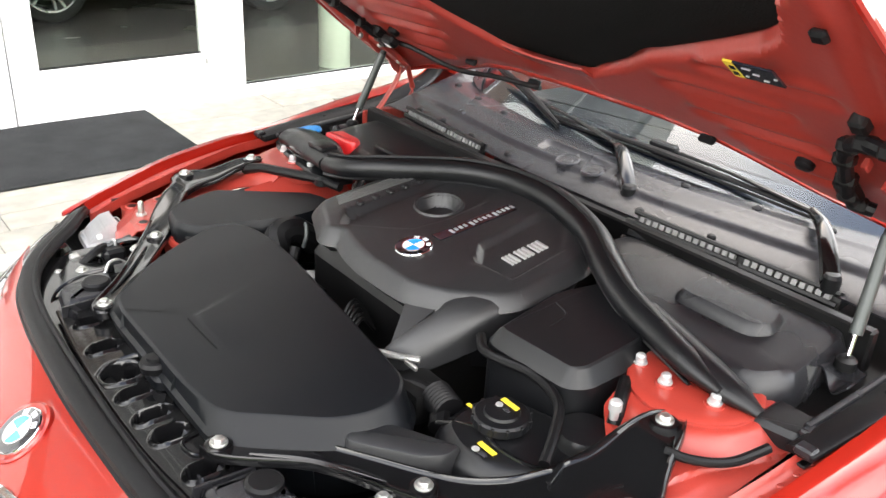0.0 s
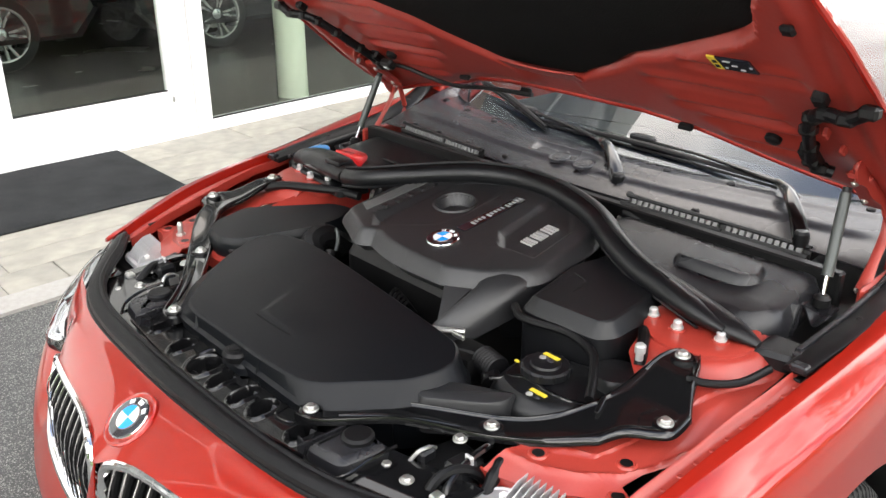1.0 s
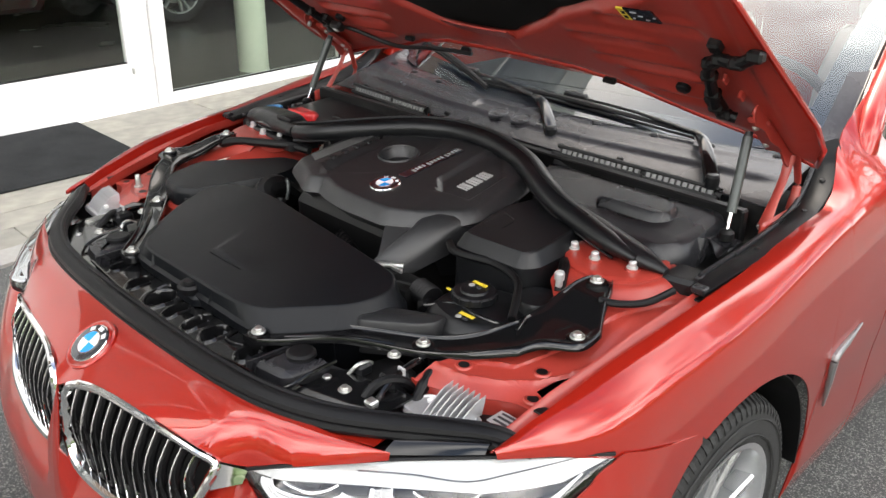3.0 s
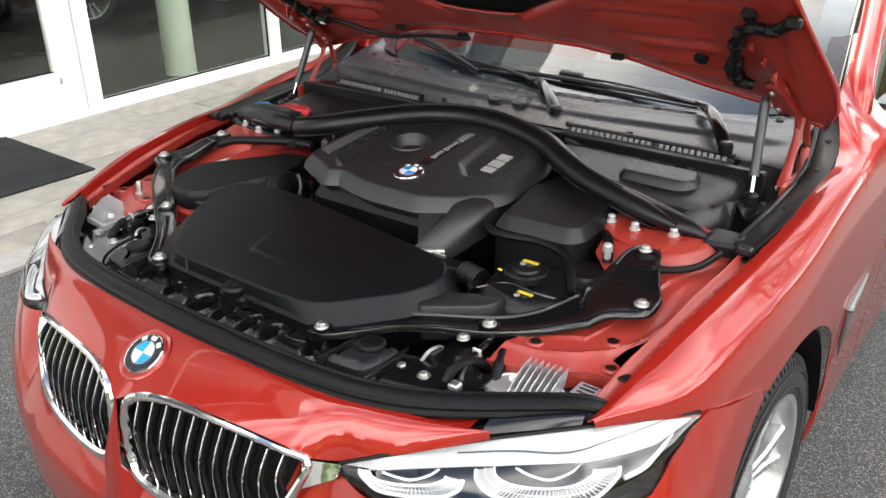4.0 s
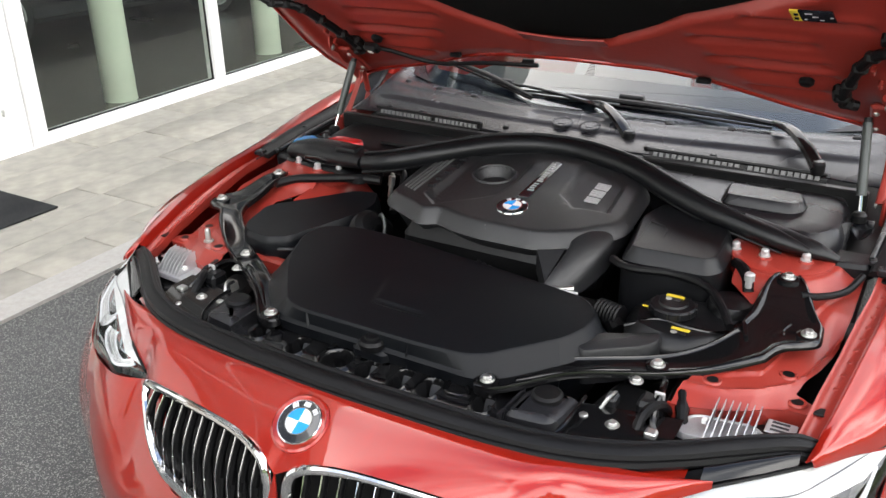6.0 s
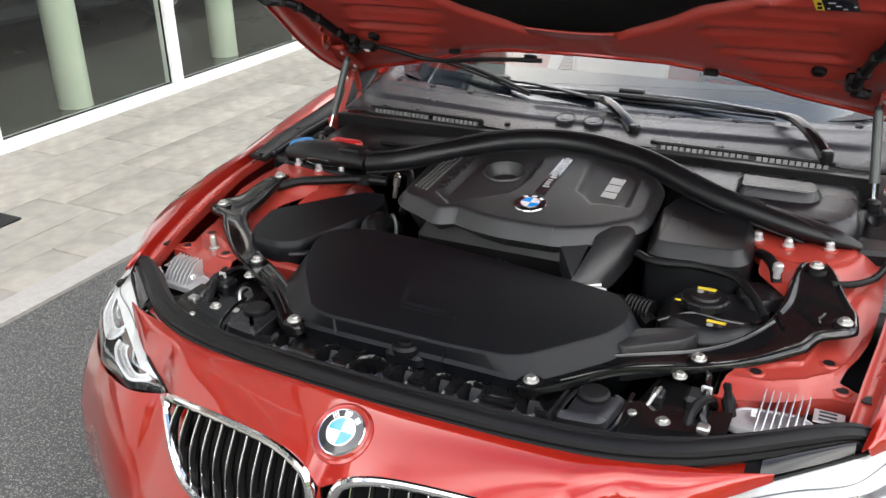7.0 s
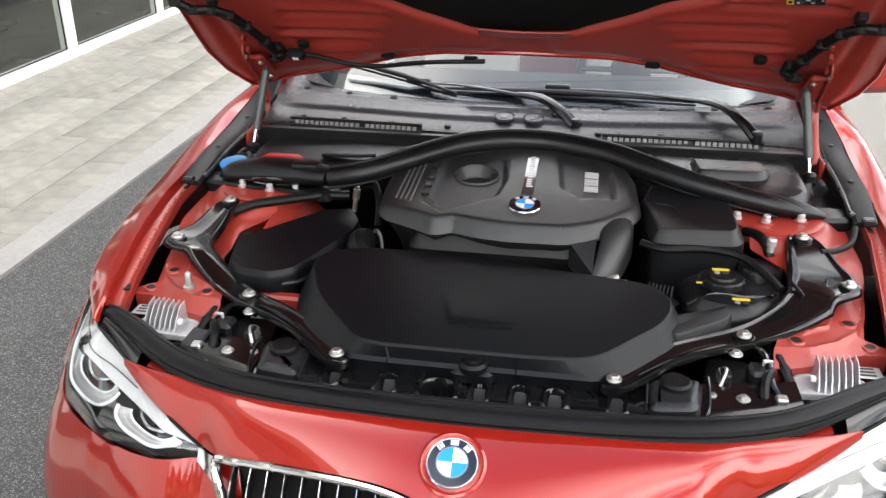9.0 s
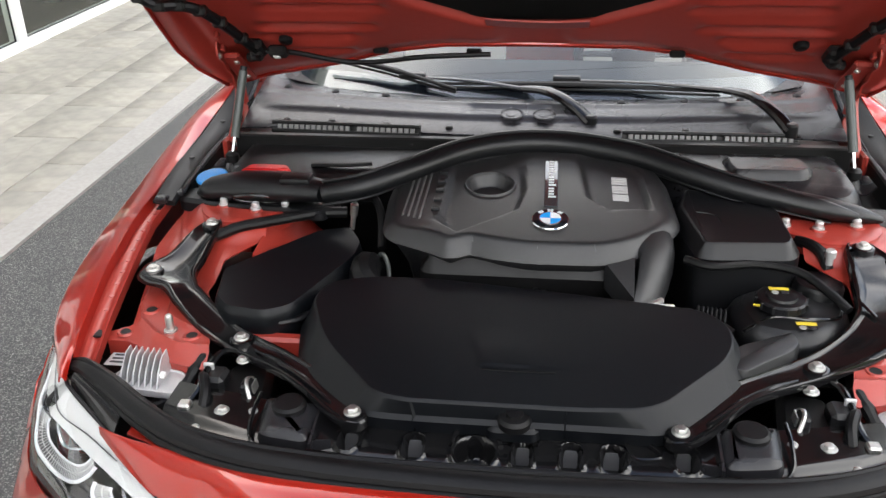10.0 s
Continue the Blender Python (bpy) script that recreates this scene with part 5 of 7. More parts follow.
# ---- engine bay shell ----
bay = part("bay_tray", moulded(rounded([(-0.70, -0.44), (-0.40, -0.50), (0.40, -0.50), (0.70, -0.44), (0.76, -0.2), (0.72, 0.5), (-0.72, 0.5), (-0.76, -0.2)], 0.05), [(0, 0.36), (0, 0.38)]), DARK, car)
part("bulkhead", box(-0.72, 0.72, 0.46, 0.485, 0.38, 0.945, 0.004, 1), DARK, car)
part("radiator", box(-0.42, 0.42, -0.50, -0.47, 0.38, 0.765, 0.005, 1), DARK, car)
# engine block and hidden lower parts
part("engine_block", moulded(rounded([(-0.20, -0.02), (0.20, -0.02), (0.22, 0.42), (-0.22, 0.42)], 0.03), [(0, 0.45), (0, 0.84), (0.02, 0.87)]), DARK, car)

# rubber seal along the front
SEAL = [(0.0, -0.545), (0.15, -0.541), (0.28, -0.533), (0.40, -0.515), (0.50, -0.480), (0.58, -0.430), (0.66, -0.368), (0.735, -0.318), (0.785, -0.292)]


def seal_z(x):
    return 0.797 - 0.005 * (x / 0.74) ** 3 - 0.022 * smooth01((x - 0.735) / 0.05)


sl = [(-x, y, seal_z(x)) for x, y in reversed(SEAL[1:])] + [(x, y, seal_z(x)) for x, y in SEAL]
seal = part("bonnet_seal", tube(sl, [0.011, 0.016] + [0.0200] * 13 + [0.016, 0.011], 12, 5, flat=0.7), RUBBER, car, "black rubber seal along the front of the bay")
part("seal_lip", tube([(x, y + 0.020 * (1 - abs(x)), z + 0.008) for x, y, z in sl], [0.003] + [0.0065] * 15 + [0.003], 8, 5), RUBBER, seal)
part("seal_foot", tube([(x, y - 0.016, z - 0.012) for x, y, z in sl], [0.003] + [0.010] * 15 + [0.003], 8, 5), RUBBER, seal)

# slam panel with slots
SLAM0 = [(0.0, -0.520), (0.25, -0.510), (0.40, -0.492), (0.50, -0.460), (0.56, -0.425)]


def slam(u, v):
    x = (u * 2 - 1) * 0.56
    m = abs(x)
    y0 = lerp(SLAM0, m)[0] - 0.01
    y1 = lerp([(0.0, -0.40), (0.25, -0.40), (0.42, -0.36), (0.56, -0.33)], m)[0]
    y = y0 + (y1 - y0) * v
    z = 0.776 + 0.006 * smooth01((v - 0.25) / 0.2)
    for sx, hw, sy, hl in SLOTS:
        # oblong holes with a raised rim
        q = max(0.0, abs(y - sy) - (hl - hw))
        r = math.hypot(x - sx, q) / hw
        if r < 1.6:
            z += 0.004 * math.exp(-((r - 1.12) / 0.16) ** 2) - 0.034 * smooth01((1.0 - r) / 0.22)
    z += 0.004 * smooth01((abs(y + 0.405 - 0.2 * m) - 0.012) / 0.006) - 0.004
    return (x, y, z)


SLOTS = [(x, w, -0.462 + 0.20 * x * x, h) for x, w, h in ((-0.246, 0.015, 0.026), (-0.146, 0.016, 0.028), (-0.054, 0.030, 0.032), (0.016, 0.0145, 0.030), (0.087, 0.0155, 0.030), (0.147, 0.018, 0.028), (0.252, 0.016, 0.028))]
panel_ob = part("slam_panel", sheet(slam, 420, 44, 0.004), GLOSS, car, "glossy black slam panel with oblong slots", sharp=50)
# back walls of the slots, coloured paler as if catching the sky
for sx, hw, sy, hl in SLOTS[:2] + [(-0.086, 0.010, -0.462, 0.026), (-0.022, 0.010, -0.462, 0.026)] + SLOTS[3:]:
    part("slot_wall", sheet(lambda u, v: (sx + (u - 0.5) * hw * (1.25 + 0.35 * v), sy + hl - 0.014 + 0.010 * v, 0.738 + 0.036 * v), 2, 2, 0.003), SLOTGREY, panel_ob)
part("pressed_rib", tube([(0.176, -0.450, 0.783), (0.168, -0.420, 0.784), (0.176, -0.400, 0.784), (0.198, -0.415, 0.784), (0.218, -0.445, 0.783), (0.195, -0.455, 0.783)], 0.0035, 8, 5, closed=True), GLOSS, panel_ob)
part("lock_arc", tube([(-0.090, -0.450, 0.783), (-0.081, -0.416, 0.787), (-0.054, -0.402, 0.789), (-0.027, -0.414, 0.787), (-0.017, -0.448, 0.783)], 0.005, 8, 5), GLOSS, panel_ob)
part("release_rod", tube([(-0.30, -0.492, 0.790), (-0.1, -0.505, 0.786), (0.15, -0.505, 0.786), (0.32, -0.490, 0.790)], 0.0035, 6, 4), GLOSS, panel_ob)
for s in (1, -1):
    # bulge for the bonnet catch
    catch = part("bonnet_catch", moulded(rounded([(s * 0.298, -0.482), (s * 0.385, -0.470), (s * 0.400, -0.370), (s * 0.300, -0.380)], 0.022), [(0, 0.735), (0, 0.778), (0.004, 0.792), (0.012, 0.799), (0.022, 0.801)]), FILTERGREY, car, "black bonnet catch housing")
    part("catch_wall", sheet(lambda u, v: (s * (0.268 + 0.034 * u), -0.480 + 0.012 * v - 0.006 * u, 0.750 + 0.044 * v * (1 - 0.2 * u) + 0.008 * u), 6, 3, 0.004), FILTERGREY, catch)
    part("catch_fold", sheet(lambda u, v: (s * (0.298 + 0.006 * u), -0.486 + 0.09 * u, 0.752 + 0.046 * v), 6, 3, 0.004), FILTERGREY, catch)
    part("catch_button", lathe([(0.027, 0.0), (0.027, 0.008), (0.022, 0.012), (0.004, 0.012)], (s * 0.348, -0.405, 0.799), 20), RUBBER, catch)
    part("catch_lip", tube([(s * 0.404, -0.372, 0.800), (s * 0.402, -0.42, 0.798), (s * 0.392, -0.468, 0.784), (s * 0.345, -0.492, 0.768), (s * 0.26, -0.495, 0.766)], 0.0035, 8, 5), GLOSS, catch)
    for x, y, z in ((0.411, -0.398, 0.779), (0.462, -0.400, 0.782), (0.462, -0.287, 0.803)):
        bolt(car, (s * x, y, z - 0.002), 1.0)
    part("side_rail", moulded(rounded([(s * 0.39, -0.42), (s * 0.49, -0.42), (s * 0.50, -0.26), (s * 0.42, -0.25)], 0.02), [(0, 0.70), (0, 0.765), (0.012, 0.776)]), DARK, car)
    # latch hardware, clips and hoses by the headlight
    part("latch", box(s * 0.44 - 0.009, s * 0.44 + 0.009, -0.355, -0.325, 0.775, 0.797, 0.004, 1), PLASTIC, car)
    part("latch_hook", tube([(s * 0.428, -0.365, 0.780), (s * 0.436, -0.352, 0.796), (s * 0.440, -0.335, 0.798), (s * 0.438, -0.318, 0.788)], 0.0035, 8, 5), ZINC, car)
    part("latch_plate", sheet(lambda u, v: (s * (0.428 + 0.004 * v), -0.345 + 0.022 * u, 0.766 + 0.026 * v), 3, 4, 0.003), ZINC, car)
    part("bracket_tab", box(s * 0.525 - 0.010, s * 0.525 + 0.010, -0.405, -0.385, 0.765, 0.79, 0.003, 1), ZINC, car)
    part("cable_loom", tube([(s * 0.40, -0.33, 0.75), (s * 0.48, -0.36, 0.775), (s * 0.54, -0.32, 0.76), (s * 0.60, -0.38, 0.755)], 0.008, 8, 6), RUBBER, car)
    part("cable_loom", tube([(s * 0.53, -0.25, 0.70), (s * 0.52, -0.32, 0.79), (s * 0.50, -0.37, 0.79), (s * 0.50, -0.42, 0.74)], 0.009, 8, 6), RUBBER, car)
    part("plug_body", box(s * 0.50 - 0.02, s * 0.50 + 0.02, -0.345, -0.30, 0.76, 0.80, 0.007, 1), PLASTIC, car)
    part("ribbed_hose", tube([(s * (0.535 + 0.004 * k), -0.262 - 0.012 * k, 0.790 - 0.001 * k * k) for k in range(7)], [0.010, 0.0125] * 3 + [0.010], 10, 2), RUBBER, car)
    part("cable_loom", tube([(s * 0.475, -0.225, 0.76), (s * 0.505, -0.262, 0.800), (s * 0.512, -0.315, 0.803), (s * 0.520, -0.372, 0.782), (s * 0.56, -0.405, 0.760)], 0.006, 8, 6), GLOSS, car)
    part("cable_tie", box(s * 0.512 - 0.009, s * 0.512 + 0.009, -0.318, -0.312, 0.795, 0.812, 0.002, 1), SILVER, car)
    part("push_clip", lathe([(0.008, 0.0), (0.008, 0.004), (0.005, 0.007), (0.002, 0.0075)], (s * 0.492, -0.438, 0.772), 12), ZINC, car)
    # finned lamp driver on an oval base
    o = [(s * p[0], p[1]) for p in rounded([(0.545, -0.345), (0.560, -0.358), (0.675, -0.348), (0.690, -0.300), (0.660, -0.276), (0.560, -0.290)], 0.026, 6)]
    hs = part("lamp_driver", moulded(o, [(0.004, 0.762), (0, 0.764), (0, 0.771), (0.002, 0.775), (0.005, 0.7755), (0.007, 0.773)]), ALU, car, "finned aluminium lamp driver")
    for k in range(7):
        x = s * (0.596 + 0.0112 * k)
        y0, lean = -0.346 + 0.0012 * k, s * 0.005
        rs = [[(x - 0.0013, y0, 0.773), (x + 0.0013, y0, 0.773), (x + 0.0013, y0 + 0.062, 0.773), (x - 0.0013, y0 + 0.062, 0.773)],
              [(x + lean * 0.5 - 0.0011, y0 + 0.016, 0.790), (x + lean * 0.5 + 0.0011, y0 + 0.016, 0.790), (x + lean * 0.5 + 0.0011, y0 + 0.064, 0.790), (x + lean * 0.5 - 0.0011, y0 + 0.064, 0.790)],
              [(x + lean - 0.0008, y0 + 0.044, 0.808), (x + lean + 0.0008, y0 + 0.044, 0.808), (x + lean + 0.0008, y0 + 0.066, 0.811), (x + lean - 0.0008, y0 + 0.066, 0.811)]]
        part("fin", rings(rs), ALU, hs)
    part("driver_label", box(s * 0.700 - 0.024, s * 0.700 + 0.024, -0.278, -0.240, 0.768, 0.771, 0.001, 1), SILVER, hs, "printed silver label plate")
    for k in range(3):
        part("bar", box(s * 0.700 - 0.016, s * 0.700 + 0.012, -0.272 + 0.011 * k, -0.267 + 0.011 * k, 0.771, 0.7718), DASH, hs)
    part("label_tag", box(s * 0.592 - 0.006, s * 0.592 + 0.002, -0.326, -0.316, 0.782, 0.790, 0.0005, 1), WHITE, hs)
    part("driver_tray", box(s * 0.66 - 0.13, s * 0.66 + 0.09, -0.37, -0.235, 0.738, 0.756, 0.006, 1), DARK, hs)
    part("screw", lathe([(0.006, 0), (0.006, 0.006), (0.003, 0.008), (0.003, 0.016), (0.001, 0.017)], (s * 0.722, -0.292, 0.756), 10), WHITE, hs)

# red inner wings
APRON_FRONT = [(0.46, -0.306), (0.52, -0.304), (0.56, -0.297), (0.61, -0.282), (0.646, -0.262), (0.67, -0.242), (0.70, -0.228), (0.76, -0.225)]
APRON_FOLD = [(0.46, -0.264), (0.527, -0.258), (0.596, -0.252), (0.649, -0.222), (0.695, -0.176), (0.715, -0.13), (0.73, -0.06), (0.76, 0.02)]
APRON_BEAD = [(0.46, -0.222), (0.545, -0.217), (0.593, -0.210), (0.646, -0.177), (0.662, -0.12), (0.68, -0.02), (0.76, 0.2)]
for s in (1, -1):
    # apron as a dense sheet so that it can take its steps
    def apron_z(x, y):
        yf = lerp(APRON_FRONT, x)[0]
        r = math.hypot(x - 0.595, (y - 0.19))
        dome = 0.024 * smooth01((0.150 - r) / 0.04)
        ya, yb = lerp(APRON_FOLD, x)[0], lerp(APRON_BEAD, x)[0]
        if y < ya:
            z = 0.788 + 0.018 * (y - yf) / (ya - yf)
        else:
            z = 0.806 + 0.010 * smooth01((y - ya) / 0.16) + 0.034 * smooth01((y + 0.06) / 0.12)
        z += 0.0025 * math.exp(-((y - ya) / 0.006) ** 2) + 0.004 * smooth01((y - yb) / 0.010) + 0.0015 * math.exp(-((y - yb - 0.008) / 0.005) ** 2)
        return z + dome

    def apron(u, v, s=s):
        y = -0.228 + 0.493 * v ** 1.25
        x0 = lerp([(-0.30, 0.522), (-0.20, 0.530), (-0.12, 0.560), (-0.05, 0.596), (0.03, 0.596), (0.09, 0.530), (0.27, 0.530)], y)[0]
        x1 = lerp([(-0.30, 0.745), (-0.203, 0.745), (-0.188, 0.706), (-0.15, 0.714), (-0.10, 0.730), (-0.05, 0.742), (0.0, 0.750), (0.05, 0.755), (0.27, 0.757)], y)[0]
        x = x0 + (x1 - x0) * u
        yf = lerp(APRON_FRONT, x)[0]
        y = yf + (0.265 - yf) * v ** 1.25
        return (s * x, y, apron_z(x, y))

    ap = part("inner_wing", sheet(apron, 60, 90, 0.003), PAINT_IN, car, "red painted inner wing panel")
    part("apron_front", sheet(lambda u, v: (s * (0.522 + 0.218 * u), lerp(APRON_FRONT, 0.522 + 0.218 * u)[0] + 0.002, 0.789 - 0.045 * v), 24, 3, 0.003), PAINT_IN, ap)
    part("apron_side", sheet(lambda u, v: (s * 0.520, -0.300 + 0.14 * u, 0.785 - 0.10 * v), 10, 3, 0.003), DARK, ap)
    if s < 0:
        part("tower_flank", sheet(lambda u, v: (s * (0.535 - 0.085 * v), 0.00 + 0.26 * u, 0.855 - 0.075 * v + 0.012 * math.sin(math.pi * u)), 14, 6, 0.003), PAINT_IN, ap)
    for x, y in ((0.576, -0.228), (0.685, -0.149), (0.712, -0.205)):
        part("hole", lathe([(0.0105, 0.0), (0.0098, 0.0012), (0.002, 0.0012)], (s * x, y, apron_z(x, y) + 0.0008), 18), DARK, ap)
        part("hole_collar", lathe([(0.017, -0.001), (0.0145, 0.0022), (0.0105, 0.0018)], (s * x, y, apron_z(x, y) + 0.0004), 20, caps=False), PAINT_IN, ap)
    if s < 0:
        part("stud", lathe([(0.012, 0.0), (0.012, 0.004), (0.007, 0.005), (0.007, 0.030), (0.005, 0.034), (0.001, 0.034)], (s * 0.62, -0.216, 0.806), 14), ZINC, ap)
    # ledge flange along the wing, with a short drop at its inner edge
    def flange(u, v, s=s):
        y = -0.30 + 0.545 * u
        xi, zi = lerp(INNER, y)
        xf, zf = lerp([(-0.30, 0.727, 0.795), (-0.27, 0.731, 0.803), (-0.2, 0.740, 0.826), (-0.1, 0.754, 0.847), (0.0, 0.765, 0.869), (0.1, 0.778, 0.886), (0.25, 0.784, 0.898)], y)
        if v < 0.25:
            w = v / 0.25
            return (s * (xf + 0.002 - 0.002 * w), y, zf - 0.008 - 0.024 * (1 - w))
        w = (v - 0.25) / 0.75
        return (s * (xf + (xi - 0.002 - xf) * w), y, zf - 0.008 + (zi - zf - 0.016) * w - 0.006 * math.sin(math.pi * min(1, w * 1.25)) * smooth01(w * 4))
    fl = part("wing_flange", sheet(flange, 48, 20, 0.003), PAINT_IN, car, "red flange with spot welds")
    part("wing_return", sheet(lambda u, v: (s * (lerp(INNER, -0.30 + 0.545 * u)[0] - 0.0015 * v), -0.30 + 0.545 * u, lerp(INNER, -0.30 + 0.545 * u)[1] - 0.001 - 0.027 * v), 40, 3, 0.002), PAINT, fl)
    for k in range(12):
        p = flange(0.24 + k * 0.064, 0.62)
        part("weld", lathe([(0.0055, -0.001), (0.0045, 0.0008), (0.001, 0.0010)], (p[0], p[1], p[2] + 0.0005), 10, (-s * 0.15, 0, 1)), PAINT_IN, fl)
    for k in (0.13, 0.86):
        p = flange(k, 0.5)
        part("slot", box(p[0] - 0.008, p[0] + 0.008, p[1] - 0.011, p[1] + 0.011, p[2] - 0.001, p[2] + 0.003, 0.001, 1), DARK, fl)
    # dark drain gutter and trim strip farther back
    out = spline([(0.806, 0.16, 0.893), (0.820, 0.30, 0.909), (0.824, 0.42, 0.921), (0.824, 0.56, 0.936), (0.814, 0.66, 0.966), (0.796, 0.735, 1.014), (0.772, 0.762, 1.052)], 5)
    inn = spline([(0.762, 0.17, 0.884), (0.770, 0.30, 0.897), (0.774, 0.42, 0.906), (0.770, 0.56, 0.918), (0.764, 0.64, 0.942), (0.752, 0.71, 0.988), (0.738, 0.735, 1.030)], 5)
    st = part("gutter_trim", rings([[(s * (a.x + (b.x - a.x) * f), a.y + (b.y - a.y) * f, a.z + (b.z - a.z) * f + 0.005 * math.sin(math.pi * f) + d) for f, d in ((0.0, -0.006), (0.0, 0.0), (0.12, 0.003), (0.5, 0.0), (0.9, 0.001), (1.0, 0.0), (1.0, -0.006), (0.5, -0.012))] for a, b in zip(inn, out)]), RUBBER, car, "black plastic trim along the wing edge")
    part("trim_lip", tube([(s * (p.x - 0.004), p.y, p.z + 0.002) for p in inn[2:]], 0.0065, 8, 1), FILTERGREY, st, "grey rubber lip")
    for i in (8, 16, 22):
        a, b = inn[i], out[i]
        part("clip", lathe([(0.007, 0.0), (0.006, 0.003), (0.002, 0.004)], (s * (a.x + b.x) / 2, (a.y + b.y) / 2, (a.z + b.z) / 2 + 0.004), 12), DARK, st)
    part("end_clip", box(s * 0.790 - 0.014, s * 0.790 + 0.014, 0.160, 0.182, 0.886, 0.900, 0.003, 1), FILTERGREY, st)
    # folded splash plate at the strut's foot
    part("splash_plate", sheet(lambda u, v: (s * (0.675 + 0.07 * u), 0.365 + 0.06 * v + 0.01 * math.sin(5 * u), 0.888 + 0.014 * math.sin(u * 7) * (1 - v) + 0.012 * v), 16, 6, 0.003), FILTERGREY, st)
    part("splash_fold", sheet(lambda u, v: (s * (0.655 + 0.05 * u), 0.345 - 0.02 * v + 0.004 * math.sin(9 * u), 0.905 - 0.055 * v + 0.008 * u), 10, 4, 0.003), FILTERGREY, st)
    part("gutter_wall", sheet(lambda u, v: (s * (0.765 + 0.012 * u - 0.03 * v), 0.22 + 0.55 * u, 0.88 + 0.08 * u - 0.16 * v), 10, 4, 0.003), DARK, car)
    part("gutter_floor", sheet(lambda u, v: (s * (0.60 + 0.17 * v), 0.26 + 0.50 * u, 0.845 + 0.06 * u), 8, 4, 0.003), DARK, car)

# ---- tension braces ----
BR = [(0.2435, -0.423, 0.810), (0.4820, -0.235, 0.810), (0.6985, -0.0730, 0.850), (0.6330, 0.071, 0.885)]


def brace_z(x, y):
    m = abs(x)
    ws = [(1 / ((m - a) ** 2 + (y - b) ** 2 + 1e-4), c) for a, b, c in BR]
    return sum(w * c for w, c in ws) / sum(w for w, c in ws)


BRACE_IN = {1: ([(0.221, -0.428), (0.236, -0.388), (0.310, -0.316), (0.386, -0.262), (0.450, -0.215), (0.510, -0.172), (0.553, -0.135)], [(0.580, -0.092), (0.587, -0.040)], [(0.590, -0.01), (0.600, 0.075), (0.626, 0.107)]),
            -1: ([(0.221, -0.428), (0.236, -0.390), (0.300, -0.338), (0.384, -0.274), (0.446, -0.231), (0.508, -0.188), (0.562, -0.148)], [(0.604, -0.112), (0.622, -0.070)], [(0.620, -0.02), (0.618, 0.060), (0.632, 0.105)])}
BRACE_OUT = {1: ([(0.232, -0.448), (0.268, -0.438), (0.345, -0.356), (0.380, -0.328), (0.440, -0.292), (0.488, -0.264), (0.525, -0.240), (0.598, -0.204)], [(0.648, -0.172), (0.668, -0.132), (0.698, -0.110), (0.722, -0.085)], [(0.720, -0.03), (0.694, 0.015), (0.667, 0.075), (0.646, 0.108)]),
             -1: ([(0.232, -0.448), (0.268, -0.438), (0.350, -0.360), (0.445, -0.297), (0.490, -0.270), (0.540, -0.236), (0.596, -0.196)], [(0.636, -0.162), (0.672, -0.124), (0.712, -0.110), (0.738, -0.086)], [(0.738, -0.050), (0.706, -0.014), (0.676, 0.055), (0.655, 0.106)])}


def along(pts, f):
    """The place at a share f of a line's length."""
    P = [Vector(p) for p in pts]
    L = [(b - a).length for a, b in zip(P, P[1:])]
    d = f * sum(L)
    for a, b, l in zip(P, P[1:], L):
        if d <= l:
            return a.lerp(b, d / l)
        d -= l
    return P[-1]


def brace_lines(side):
    lines = []
    for table in (BRACE_IN[side], BRACE_OUT[side]):
        legs = [table[0] + table[1][:1], table[1] + table[2][:1], table[2]]
        lines.append([along([tuple(p)[:2] for p in spline([(*q, 0) for q in leg], 5)], k / n) for leg, n in zip(legs, (44, 18, 22)) for k in range(n)] + [Vector(table[2][-1])])
    return lines


